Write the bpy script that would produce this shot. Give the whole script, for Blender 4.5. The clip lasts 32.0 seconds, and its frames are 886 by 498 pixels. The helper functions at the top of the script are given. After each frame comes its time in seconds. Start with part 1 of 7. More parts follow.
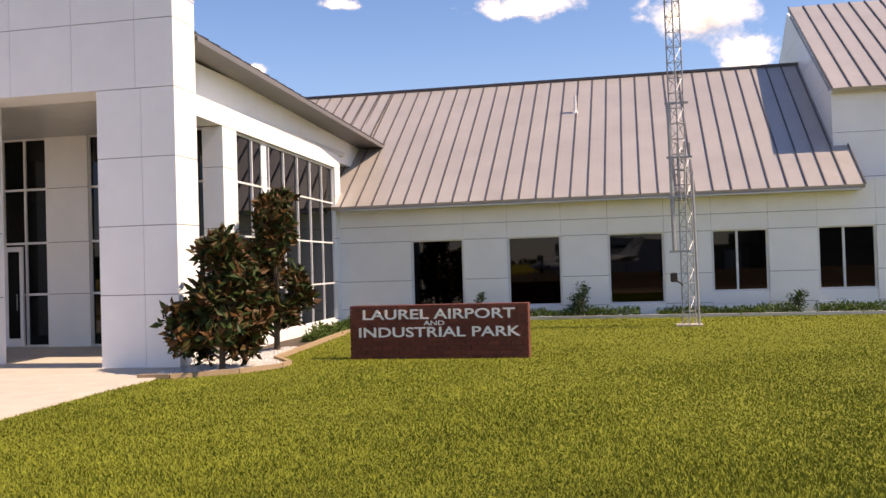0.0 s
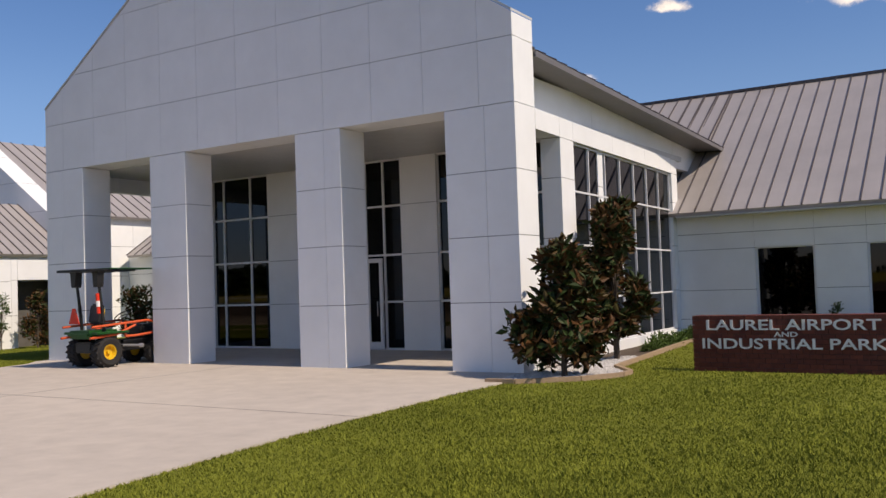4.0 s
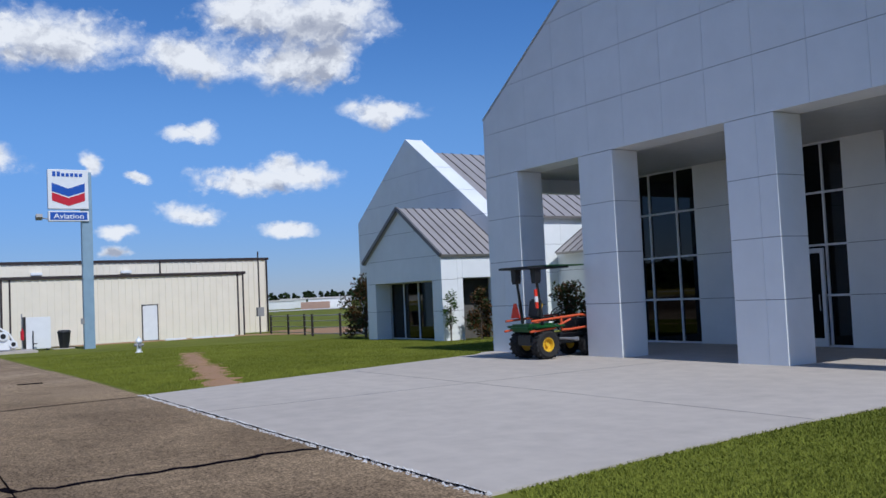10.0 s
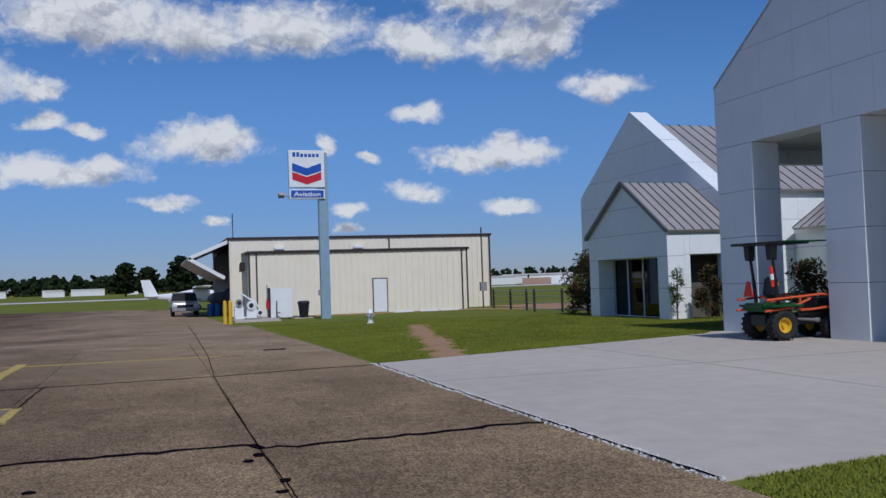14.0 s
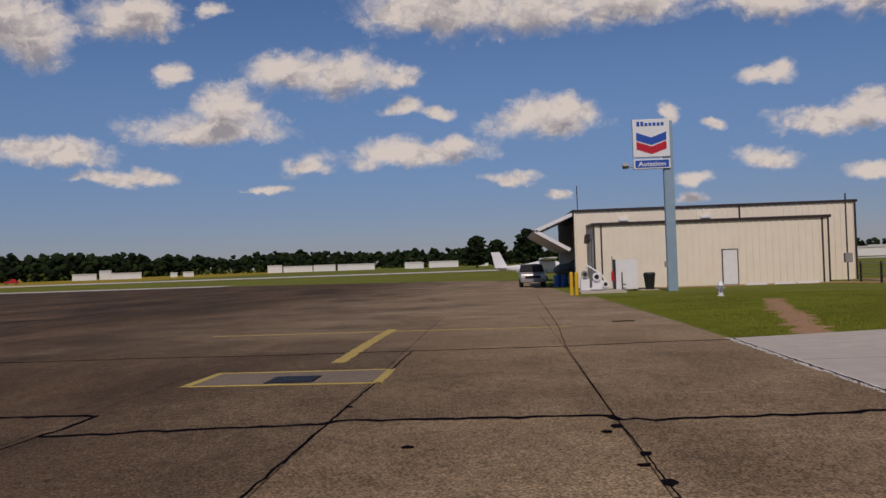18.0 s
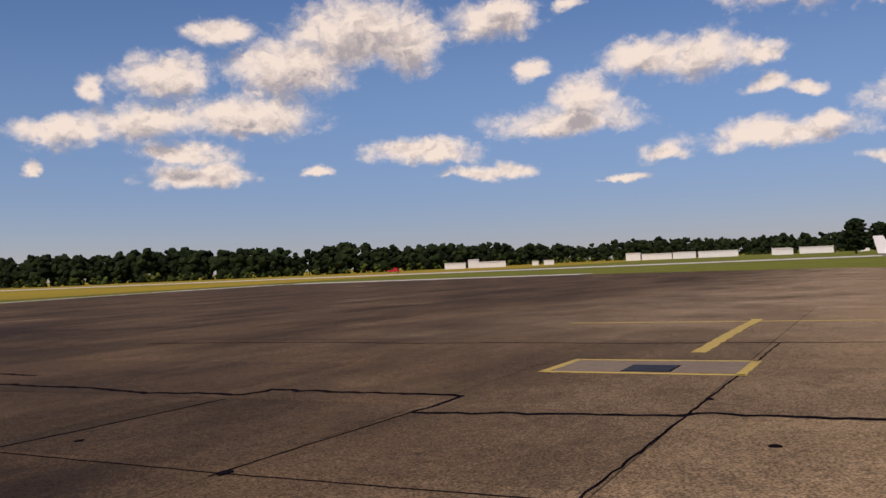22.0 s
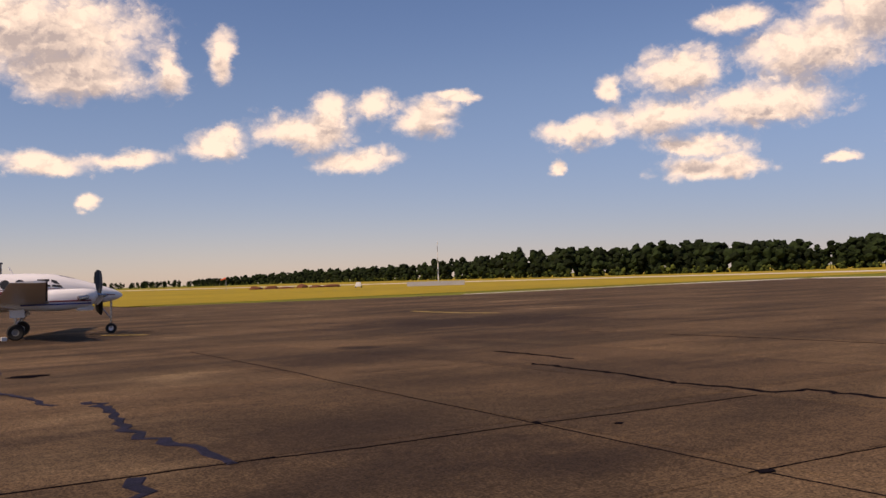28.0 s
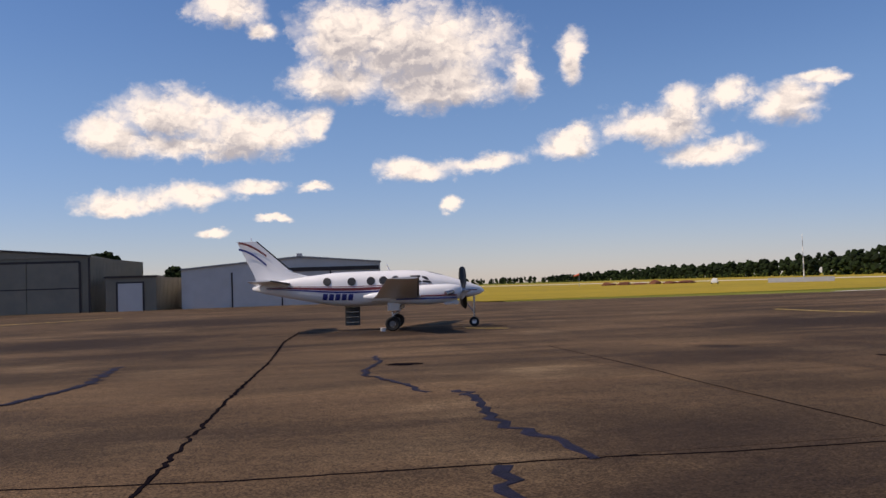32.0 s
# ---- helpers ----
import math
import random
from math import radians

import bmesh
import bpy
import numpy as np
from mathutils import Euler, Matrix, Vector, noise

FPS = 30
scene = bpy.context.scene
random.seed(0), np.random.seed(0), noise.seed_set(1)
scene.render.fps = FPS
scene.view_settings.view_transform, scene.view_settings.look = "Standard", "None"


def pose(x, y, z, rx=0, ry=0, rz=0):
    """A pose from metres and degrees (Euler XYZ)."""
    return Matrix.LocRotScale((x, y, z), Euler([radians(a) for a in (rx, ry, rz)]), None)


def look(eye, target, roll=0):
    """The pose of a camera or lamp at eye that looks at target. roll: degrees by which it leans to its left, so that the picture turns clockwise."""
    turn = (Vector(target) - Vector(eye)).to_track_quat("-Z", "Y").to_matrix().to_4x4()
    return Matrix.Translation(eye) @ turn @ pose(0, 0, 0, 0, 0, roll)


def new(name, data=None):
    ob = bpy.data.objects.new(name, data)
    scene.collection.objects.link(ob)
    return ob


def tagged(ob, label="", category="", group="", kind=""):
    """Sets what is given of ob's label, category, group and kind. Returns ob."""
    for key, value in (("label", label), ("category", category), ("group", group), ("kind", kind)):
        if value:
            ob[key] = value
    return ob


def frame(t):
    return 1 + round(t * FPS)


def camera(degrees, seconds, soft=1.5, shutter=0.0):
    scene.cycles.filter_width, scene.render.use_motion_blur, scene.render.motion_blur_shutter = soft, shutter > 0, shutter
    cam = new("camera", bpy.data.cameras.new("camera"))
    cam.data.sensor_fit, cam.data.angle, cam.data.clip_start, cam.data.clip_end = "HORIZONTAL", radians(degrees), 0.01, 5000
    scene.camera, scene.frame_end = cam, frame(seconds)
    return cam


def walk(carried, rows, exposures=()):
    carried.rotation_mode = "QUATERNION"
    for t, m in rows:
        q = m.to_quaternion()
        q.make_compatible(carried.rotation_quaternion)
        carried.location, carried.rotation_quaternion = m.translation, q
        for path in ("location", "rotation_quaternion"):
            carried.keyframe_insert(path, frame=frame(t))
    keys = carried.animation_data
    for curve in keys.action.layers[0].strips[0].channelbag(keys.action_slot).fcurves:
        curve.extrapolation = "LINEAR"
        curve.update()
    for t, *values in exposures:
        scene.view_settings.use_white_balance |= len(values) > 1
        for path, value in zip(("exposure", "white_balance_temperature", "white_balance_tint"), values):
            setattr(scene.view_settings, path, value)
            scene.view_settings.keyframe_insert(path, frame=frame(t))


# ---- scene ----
cam = camera(52.0, 32.0)
PATH = [
    (0, (0.277, 0.119, 1.741), (-0.132, 2.076, 1.778), -1.7),
    (0.5, (0.294, 0.123, 1.741), (-0.188, 2.063, 1.783), -1.8),
    (1, (0.307, 0.128, 1.741), (-0.264, 2.044, 1.781), -1.8),
    (1.5, (0.312, 0.134, 1.741), (-0.372, 2.012, 1.8), -2.2),
    (2, (0.298, 0.143, 1.74), (-0.442, 2.0, 1.795), -2.0),
    (2.5, (0.265, 0.143, 1.74), (-0.555, 1.966, 1.814), -2.1),
    (3, (0.221, 0.136, 1.74), (-0.707, 1.905, 1.818), -2.1),
    (3.5, (0.176, 0.124, 1.74), (-0.843, 1.843, 1.82), -2.0),
    (5.5, (0.045, 0.044, 1.745), (-1.145, 1.65, 1.82), -2.0),
    (6, (0.024, 0.015, 1.748), (-1.236, 1.566, 1.833), -2.3),
    (6.5, (0.011, -0.021, 1.752), (-1.298, 1.488, 1.852), -2.5),
    (7, (-0.019, -0.043, 1.757), (-1.395, 1.404, 1.876), -2.1),
    (7.5, (-0.057, -0.051, 1.763), (-1.514, 1.312, 1.891), -2.4),
    (8, (-0.08, -0.045, 1.765), (-1.607, 1.239, 1.907), -2.5),
    (8.5, (-0.088, -0.054, 1.767), (-1.67, 1.162, 1.903), -2.7),
    (9, (-0.086, -0.063, 1.771), (-1.716, 1.089, 1.891), -2.1),
    (9.5, (-0.097, -0.064, 1.773), (-1.766, 1.032, 1.882), -2.5),
    (10, (-0.11, -0.062, 1.771), (-1.81, 0.986, 1.872), -2.6),
    (10.5, (-0.123, -0.047, 1.771), (-1.861, 0.939, 1.858), -2.5),
    (11, (-0.13, -0.047, 1.77), (-1.903, 0.875, 1.856), -2.5),
    (11.5, (-0.156, -0.051, 1.766), (-1.951, 0.826, 1.851), -2.6),
    (12, (-0.185, -0.054, 1.759), (-2.007, 0.768, 1.83), -2.4),
    (12.5, (-0.213, -0.054, 1.752), (-2.056, 0.72, 1.829), -2.4),
    (13, (-0.23, -0.056, 1.75), (-2.1, 0.651, 1.82), -2.2),
    (13.5, (-0.234, -0.058, 1.745), (-2.12, 0.604, 1.817), -2.0),
    (15.5, (-0.227, -0.072, 1.762), (-2.186, 0.331, 1.809), -2.1),
    (16, (-0.242, -0.098, 1.762), (-2.214, 0.233, 1.817), -2.2),
    (16.5, (-0.259, -0.136, 1.761), (-2.248, 0.065, 1.813), -2.0),
    (17, (-0.283, -0.172, 1.755), (-2.279, -0.061, 1.814), -2.0),
    (17.5, (-0.317, -0.183, 1.751), (-2.316, -0.153, 1.797), -2.6),
    (18, (-0.354, -0.177, 1.743), (-2.35, -0.306, 1.774), -2.0),
    (18.5, (-0.384, -0.165, 1.74), (-2.371, -0.387, 1.781), -2.0),
    (19, (-0.408, -0.174, 1.74), (-2.381, -0.498, 1.776), -2.5),
    (19.5, (-0.445, -0.178, 1.738), (-2.402, -0.592, 1.772), -2.4),
    (20, (-0.484, -0.173, 1.737), (-2.423, -0.663, 1.765), -2.4),
    (20.5, (-0.51, -0.169, 1.734), (-2.418, -0.769, 1.75), -2.1),
    (21, (-0.533, -0.167, 1.73), (-2.398, -0.889, 1.755), -2.2),
    (21.5, (-0.536, -0.167, 1.729), (-2.366, -0.972, 1.754), -2.6),
    (22, (-0.525, -0.176, 1.723), (-2.322, -1.053, 1.758), -2.5),
    (22.5, (-0.498, -0.189, 1.722), (-2.252, -1.15, 1.761), -3.0),
    (23, (-0.476, -0.214, 1.718), (-2.179, -1.262, 1.749), -3.0),
    (23.5, (-0.467, -0.249, 1.71), (-2.109, -1.391, 1.735), -3.2),
    (24, (-0.473, -0.296, 1.702), (-2.066, -1.506, 1.708), -2.9),
    (24.5, (-0.475, -0.319, 1.694), (-1.996, -1.618, 1.715), -3.0),
    (25, (-0.465, -0.334, 1.681), (-1.927, -1.698, 1.716), -2.6),
    (25.5, (-0.438, -0.374, 1.691), (-1.843, -1.796, 1.734), -2.6),
    (27.5, (-0.366, -0.316, 1.742), (-1.529, -1.942, 1.807), -2.5),
    (28, (-0.352, -0.297, 1.742), (-1.423, -1.985, 1.803), -1.9),
    (28.5, (-0.345, -0.292, 1.751), (-1.306, -2.046, 1.811), -2.4),
    (29, (-0.334, -0.304, 1.755), (-1.192, -2.11, 1.831), -2.3),
    (29.5, (-0.324, -0.319, 1.753), (-1.067, -2.174, 1.836), -2.4),
    (30, (-0.319, -0.336, 1.748), (-0.976, -2.224, 1.83), -2.2),
    (30.5, (-0.319, -0.358, 1.739), (-0.875, -2.278, 1.816), -2.2),
    (31, (-0.324, -0.382, 1.736), (-0.813, -2.32, 1.813), -2.2),
    (31.5, (-0.328, -0.408, 1.735), (-0.764, -2.359, 1.804), -2.1),
    (32, (-0.325, -0.436, 1.731), (-0.688, -2.401, 1.809), -1.9),
]
# exposure in stops along the walk
EXPOSURES = [(0.0, 1.0, 9100, 22), (0.5, 0.68, 9200, 24), (1.0, 0.36, 9200, 25), (2.0, 0.35, 9000, 25), (3.0, 0.27, 8100, 18), (6.0, 0.15, 7500, 16), (7.0, 0.06, 7500, 15), (8.0, 0.1, 6200, 9), (9.0, -0.08, 5700, 9), (11.0, -0.12, 5750, 10), (13.0, -0.34, 5650, 9),
             (15.8, -0.55, 6400, 16), (17.0, -0.6, 7000, 18), (18.0, -0.68, 7200, 19), (19.0, -0.47, 7900, 23), (20.0, -0.45, 8200, 24), (22.0, -0.2, 7700, 21), (23.0, -0.18, 7900, 22), (24.0, -0.1, 9000, 28), (25.0, -0.02, 7900, 21),
             (28.0, 0.08, 9300, 27), (29.0, 0.1, 6900, 13), (30.0, 0.08, 6500, 10), (31.0, 0.08, 7100, 15), (32.0, 0.12, 7600, 18)]
walk(cam, [(t, look(eye, target, roll)) for t, eye, target, roll in PATH], EXPOSURES)

# ---- sky, sun ----
SUN_AZ = -0.6      # degrees from +x towards +y
SUN_EL = 48.5
sun_dir = Vector((math.cos(radians(SUN_EL)) * math.cos(radians(SUN_AZ)), math.cos(radians(SUN_EL)) * math.sin(radians(SUN_AZ)), math.sin(radians(SUN_EL))))
sun = new("sun", bpy.data.lights.new("sun", "SUN"))
sun.data.energy, sun.data.angle, sun.data.color = 3.6, radians(0.5), (1.0, 0.95, 0.87)
sun.matrix_world = look(sun_dir * 200, (0, 0, 0))

world = bpy.data.worlds.new("sky")
scene.world = world
world.use_nodes = True
wt = world.node_tree
wt.nodes.clear()
w_out = wt.nodes.new("ShaderNodeOutputWorld")
w_bg = wt.nodes.new("ShaderNodeBackground")
w_sky = wt.nodes.new("ShaderNodeTexSky")
w_sky.sky_type, w_sky.sun_disc = "NISHITA", False
w_sky.sun_elevation = radians(SUN_EL)
w_sky.sun_rotation = math.atan2(sun_dir.x, sun_dir.y)
w_sky.air_density, w_sky.dust_density, w_sky.ozone_density = 1.0, 0.15, 2.2
w_bg.inputs["Strength"].default_value = 0.10
wt.links.new(w_bg.outputs[0], w_out.inputs["Surface"])

# fair-weather clouds: azimuth and height of each clump over the field, half width and half height, in degrees
CLOUDS_A = [(-97, 12.1, 1.6, 0.8), (-94.5, 14.4, 3.1, 1.2), (-84.2, 15.9, 3.3, 0.7), (-72.1, 16.3, 1.4, 0.4), (-66.9, 12.4, 0.8, 0.3), (-28, 11.7, 2.4, 0.7), (-24.3, 3.3, 0.7, 0.3), (-23.5, 7.8, 1.3, 0.6), (-22.5, 14.5, 2.7, 1.2), (-22.1, 4.6, 1.6, 0.4), (-21.6, 8.5, 1.1, 0.5), (-20.3, 7.7, 4, 0.7), (-17.2, 10.7, 0.8, 0.4), (-16.6, 14.9, 3.2, 1.1), (-16.4, 10.3, 1.8, 0.5), (-16.2, 5.8, 2, 0.6), (-13.5, 7.8, 0.8, 0.3), (-11.7, 4.4, 1.1, 0.4), (-11.6, 3.3, 0.9, 0.3), (-10.8, 8.8, 0.6, 0.6), (-8.6, 15.6, 4.6, 1.4), (-4.2, 9.3, 2, 0.7), (-3.7, 4.1, 1.1, 0.3), (-3.1, 8.7, 3.8, 0.9)]
CLOUDS_B = [(-2.8, 15.4, 3.9, 1.4), (-0.7, 5.1, 1.9, 0.4), (2.5, 7.4, 1.8, 0.6), (2.9, 15.7, 5.7, 1.7), (3.8, 9.4, 1.1, 0.3), (5.3, 6.9, 4.8, 0.7), (5.9, 9.7, 1.1, 0.5), (6.4, 11.8, 1.5, 0.7), (9.6, 11.8, 2.6, 1.3), (12, 6.2, 1.4, 0.5), (13, 12.1, 2.8, 1.1), (14.2, 5.1, 1.6, 0.2), (16.9, 9.8, 2.1, 1.2), (17.4, 15.7, 1.4, 0.4), (17.9, 8.5, 4.8, 1), (19.8, 11.7, 1, 0.6), (21.4, 15.4, 1.8, 1.4), (21.6, 5.8, 1.3, 0.4), (22.7, 15, 2.6, 1.1), (23.3, 5.8, 2.9, 0.5), (26.2, 7.7, 1.4, 0.4), (27, 7.2, 3.6, 0.7), (27.7, 13.7, 2.1, 1.5), (30.6, 14.5, 4.5, 1.9)]
CLOUDS_C = [(33.6, 6, 1.2, 0.3), (34.9, 12.5, 4.1, 1.7), (37.8, 9.6, 4.3, 1.2), (39.3, 14.7, 2.3, 0.7), (39.8, 6.5, 1.4, 0.4), (41, 6, 3.6, 0.6), (41.6, 7.3, 3, 0.5), (42.4, 12, 2.7, 1.2), (43.8, 9.2, 3.5, 1.1), (46.6, 11.3, 1, 0.7), (48.5, 8.5, 2.9, 0.8), (50.6, 6.5, 0.6, 0.5), (52.7, 8.9, 0.8, 0.2), (55.6, 8.9, 0.3, 0.3), (56.7, 11.2, 1.3, 0.3), (58.3, 10, 1.8, 1.1), (61.7, 10.6, 1.2, 0.8), (62.8, 7.4, 2.6, 0.7), (64.2, 10.3, 1.6, 1), (66, 9.2, 3.7, 1.1), (70.9, 9.2, 0.9, 0.6), (70.9, 13.6, 0.9, 1.4), (71.8, 8.5, 1.8, 0.8), (74.1, 12.9, 1.1, 1.4)]
CLOUDS_D = [(77, 7.5, 2.8, 0.5), (78.7, 5, 0.7, 0.5), (79.2, 12.4, 4.3, 1.5), (80.5, 14.8, 5.4, 2.5), (81.3, 7.2, 2.1, 0.7), (85.1, 15.7, 3, 1.9), (86.2, 12.8, 2.8, 1.3), (87.2, 10.1, 1, 0.8), (87.6, 6.3, 0.8, 0.3), (90.3, 4.2, 1.2, 0.2), (90.4, 15.7, 0.9, 0.6), (90.9, 6.3, 1.6, 0.5), (91.4, 9.8, 3.5, 1.2), (92.6, 17, 2.6, 1), (93.7, 3.8, 1.2, 0.2), (95, 8.8, 4.6, 0.7), (95.1, 5.9, 2.7, 0.7), (95.9, 10.8, 3.4, 1.3), (98.9, 5.5, 2.4, 0.6), (99.5, 9.5, 2.4, 1)]

CLOUDS_HIGH = [(-20.6, 17.6, 3.1, 1.3), (-24.2, 17.4, 4.6, 1.9), (-24.5, 14.9, 2.0, 1.5)]
crng = random.Random(5)
CLOUDS_REST = [(crng.choice((-1, 1)) * crng.uniform(115, 178), crng.uniform(5, 22), crng.uniform(3, 7), crng.uniform(0.8, 2.4)) for _ in range(10)] + [(crng.uniform(-100, 100), crng.uniform(24, 55), crng.uniform(4, 9), crng.uniform(1.5, 3.5)) for _ in range(8)]


def cloud_group():
    """A node group: direction in, how thick the cloud is that way out."""
    g = bpy.data.node_groups.new("cloud_field", "ShaderNodeTree")
    g.interface.new_socket("Vector", in_out="INPUT", socket_type="NodeSocketVector")
    g.interface.new_socket("Value", in_out="OUTPUT", socket_type="NodeSocketFloat")
    gi, go = g.nodes.new("NodeGroupInput"), g.nodes.new("NodeGroupOutput")
    last = None
    for az, el, w, h in [c for c in CLOUDS_A + CLOUDS_B + CLOUDS_C + CLOUDS_D if c[2] * c[3] > 0.22] + CLOUDS_HIGH + CLOUDS_REST:
        ma = g.nodes.new("ShaderNodeVectorMath")
        ma.operation = "MULTIPLY_ADD"
        g.links.new(gi.outputs[0], ma.inputs[0])
        w, h = w * 1.12, h * 1.34 + 0.05
        ma.inputs[1].default_value = (1 / w, 1 / h, 0)
        ma.inputs[2].default_value = (-az / w, -(el - 0.06 * h) / h, 0)
        mu = g.nodes.new("ShaderNodeVectorMath")
        mu.operation = "MULTIPLY"
        g.links.new(ma.outputs[0], mu.inputs[0])
        mu.inputs[1].default_value = (-1, -1.25, 0)
        mx = g.nodes.new("ShaderNodeVectorMath")
        mx.operation = "MAXIMUM"
        g.links.new(ma.outputs[0], mx.inputs[0])
        g.links.new(mu.outputs[0], mx.inputs[1])
        ln = g.nodes.new("ShaderNodeVectorMath")
        ln.operation = "LENGTH"
        g.links.new(mx.outputs[0], ln.inputs[0])
        if last is None:
            last = ln.outputs["Value"]
        else:
            mi = g.nodes.new("ShaderNodeMath")
            mi.operation = "SMOOTH_MIN"
            mi.inputs[2].default_value = 0.6
            g.links.new(last, mi.inputs[0])
            g.links.new(ln.outputs["Value"], mi.inputs[1])
            last = mi.outputs[0]
    g.links.new(last, go.inputs[0])
    return g


def w_math(op, a, b=None, c=None, clamp=False):
    n = wt.nodes.new("ShaderNodeMath")
    n.operation, n.use_clamp = op, clamp
    for k, v in enumerate((a, b, c)):
        if v is None:
            continue
        if isinstance(v, (int, float)):
            n.inputs[k].default_value = v
        else:
            wt.links.new(v, n.inputs[k])
    return n.outputs[0]


w_tc = wt.nodes.new("ShaderNodeTexCoord")
w_sep = wt.nodes.new("ShaderNodeSeparateXYZ")
wt.links.new(w_tc.outputs["Generated"], w_sep.inputs[0])
w_az = w_math("MULTIPLY", w_math("ARCTAN2", w_math("MULTIPLY", w_sep.outputs[1], -1.0), w_math("MULTIPLY", w_sep.outputs[0], -1.0)), 57.2958)
w_el = w_math("MULTIPLY", w_math("ARCSINE", w_sep.outputs[2]), 57.2958)


def w_noise(scale, detail, rough, stretch=1.0):
    mp = wt.nodes.new("ShaderNodeMapping")
    mp.inputs["Scale"].default_value = (1, 1, stretch)
    wt.links.new(w_tc.outputs["Generated"], mp.inputs[0])
    n = wt.nodes.new("ShaderNodeTexNoise")
    n.inputs["Scale"].default_value, n.inputs["Detail"].default_value, n.inputs["Roughness"].default_value = scale, detail, rough
    wt.links.new(mp.outputs[0], n.inputs["Vector"])
    return n


w_warp = w_noise(14.0, 5.0, 0.6, 1.6)
w_ws = wt.nodes.new("ShaderNodeSeparateXYZ")
wt.links.new(w_warp.outputs["Color"], w_ws.inputs[0])
w_field = cloud_group()


def w_cloud(lift):
    """The cloud's edge distance that way, lift degrees higher."""
    az = w_math("ADD", w_az, w_math("MULTIPLY_ADD", w_ws.outputs[0], 3.2, -1.6))
    el = w_math("ADD", w_math("ADD", w_el, lift), w_math("MULTIPLY_ADD", w_ws.outputs[1], 2.2, -1.1))
    cb = wt.nodes.new("ShaderNodeCombineXYZ")
    wt.links.new(az, cb.inputs[0])
    wt.links.new(el, cb.inputs[1])
    gn = wt.nodes.new("ShaderNodeGroup")
    gn.node_tree = w_field
    wt.links.new(cb.outputs[0], gn.inputs[0])
    return gn.outputs[0]


def w_range(v, a, b):
    n = wt.nodes.new("ShaderNodeMapRange")
    n.interpolation_type = "SMOOTHSTEP"
    n.inputs["From Min"].default_value, n.inputs["From Max"].default_value = a, b
    wt.links.new(v, n.inputs["Value"])
    return n.outputs[0]


w_fine = w_noise(34.0, 9.0, 0.6, 1.25)


def w_puffs(scale, shift):
    """Rounded heads of cumulus: smooth cells, looked up a little to one side for their relief."""
    mp = wt.nodes.new("ShaderNodeMapping")
    mp.inputs["Location"].default_value = shift
    mp.inputs["Scale"].default_value = (1, 1, 1.35)
    wt.links.new(w_tc.outputs["Generated"], mp.inputs[0])
    mv = wt.nodes.new("ShaderNodeMix")
    mv.data_type, mv.blend_type = "RGBA", "LINEAR_LIGHT"
    mv.inputs["Factor"].default_value = 0.03
    wt.links.new(mp.outputs[0], mv.inputs["A"])
    wt.links.new(w_fine.outputs["Color"], mv.inputs["B"])
    n = wt.nodes.new("ShaderNodeTexVoronoi")
    n.feature = "SMOOTH_F1"
    n.inputs["Scale"].default_value, n.inputs["Detail"].default_value = scale, 2.0
    n.inputs["Smoothness"].default_value = 0.55
    wt.links.new(mv.outputs["Result"], n.inputs["Vector"])
    return n.outputs["Distance"]


w_puff = w_puffs(42.0, (0, 0, 0))
w_lit = w_puffs(42.0, (-0.004, 0.004, -0.010))
w_base = w_cloud(0.0)
w_d0 = w_math("ADD", w_math("ADD", w_base, w_math("MULTIPLY_ADD", w_fine.outputs["Fac"], 0.8, -0.40)), w_math("MULTIPLY_ADD", w_puff, 0.35, -0.12))
w_alpha = w_math("MULTIPLY", w_range(w_d0, 1.32, 0.58), 0.95)
w_relief = w_math("MULTIPLY", w_math("SUBTRACT", w_lit, w_puff), 0.8)
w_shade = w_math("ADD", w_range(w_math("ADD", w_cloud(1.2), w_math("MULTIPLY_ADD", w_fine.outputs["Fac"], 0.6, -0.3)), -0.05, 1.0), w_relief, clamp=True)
w_col = wt.nodes.new("ShaderNodeMix")
w_col.data_type = "RGBA"
w_col.inputs["A"].default_value = (4.3, 4.35, 4.8, 1)
w_col.inputs["B"].default_value = (9.5, 9.15, 8.7, 1)
wt.links.new(w_shade, w_col.inputs["Factor"])
w_hsv = wt.nodes.new("ShaderNodeHueSaturation")
w_hsv.inputs["Saturation"].default_value = 1.2
w_tint = wt.nodes.new("ShaderNodeMix")
w_tint.data_type, w_tint.blend_type = "RGBA", "MULTIPLY"
w_tint.inputs["Factor"].default_value = 1.0
w_low = wt.nodes.new("ShaderNodeMix")
w_low.data_type = "RGBA"
w_haze = wt.nodes.new("ShaderNodeMix")
w_haze.data_type = "RGBA"
w_haze.inputs["A"].default_value = (0.45, 0.53, 0.83, 1)
w_haze.inputs["B"].default_value = (0.68, 0.74, 1.04, 1)
wt.links.new(w_range(w_sep.outputs[0], -1.0, -0.25), w_haze.inputs["Factor"])
wt.links.new(w_haze.outputs["Result"], w_low.inputs["A"])
w_low.inputs["B"].default_value = (0.88, 0.90, 1.05, 1)
wt.links.new(w_range(w_el, 0.0, 13.0), w_low.inputs["Factor"])
wt.links.new(w_low.outputs["Result"], w_tint.inputs["B"])
wt.links.new(w_sky.outputs[0], w_tint.inputs["A"])
wt.links.new(w_tint.outputs["Result"], w_hsv.inputs["Color"])
w_mix = wt.nodes.new("ShaderNodeMix")
w_mix.data_type = "RGBA"
wt.links.new(w_alpha, w_mix.inputs["Factor"])
wt.links.new(w_hsv.outputs[0], w_mix.inputs["A"])
wt.links.new(w_col.outputs["Result"], w_mix.inputs["B"])
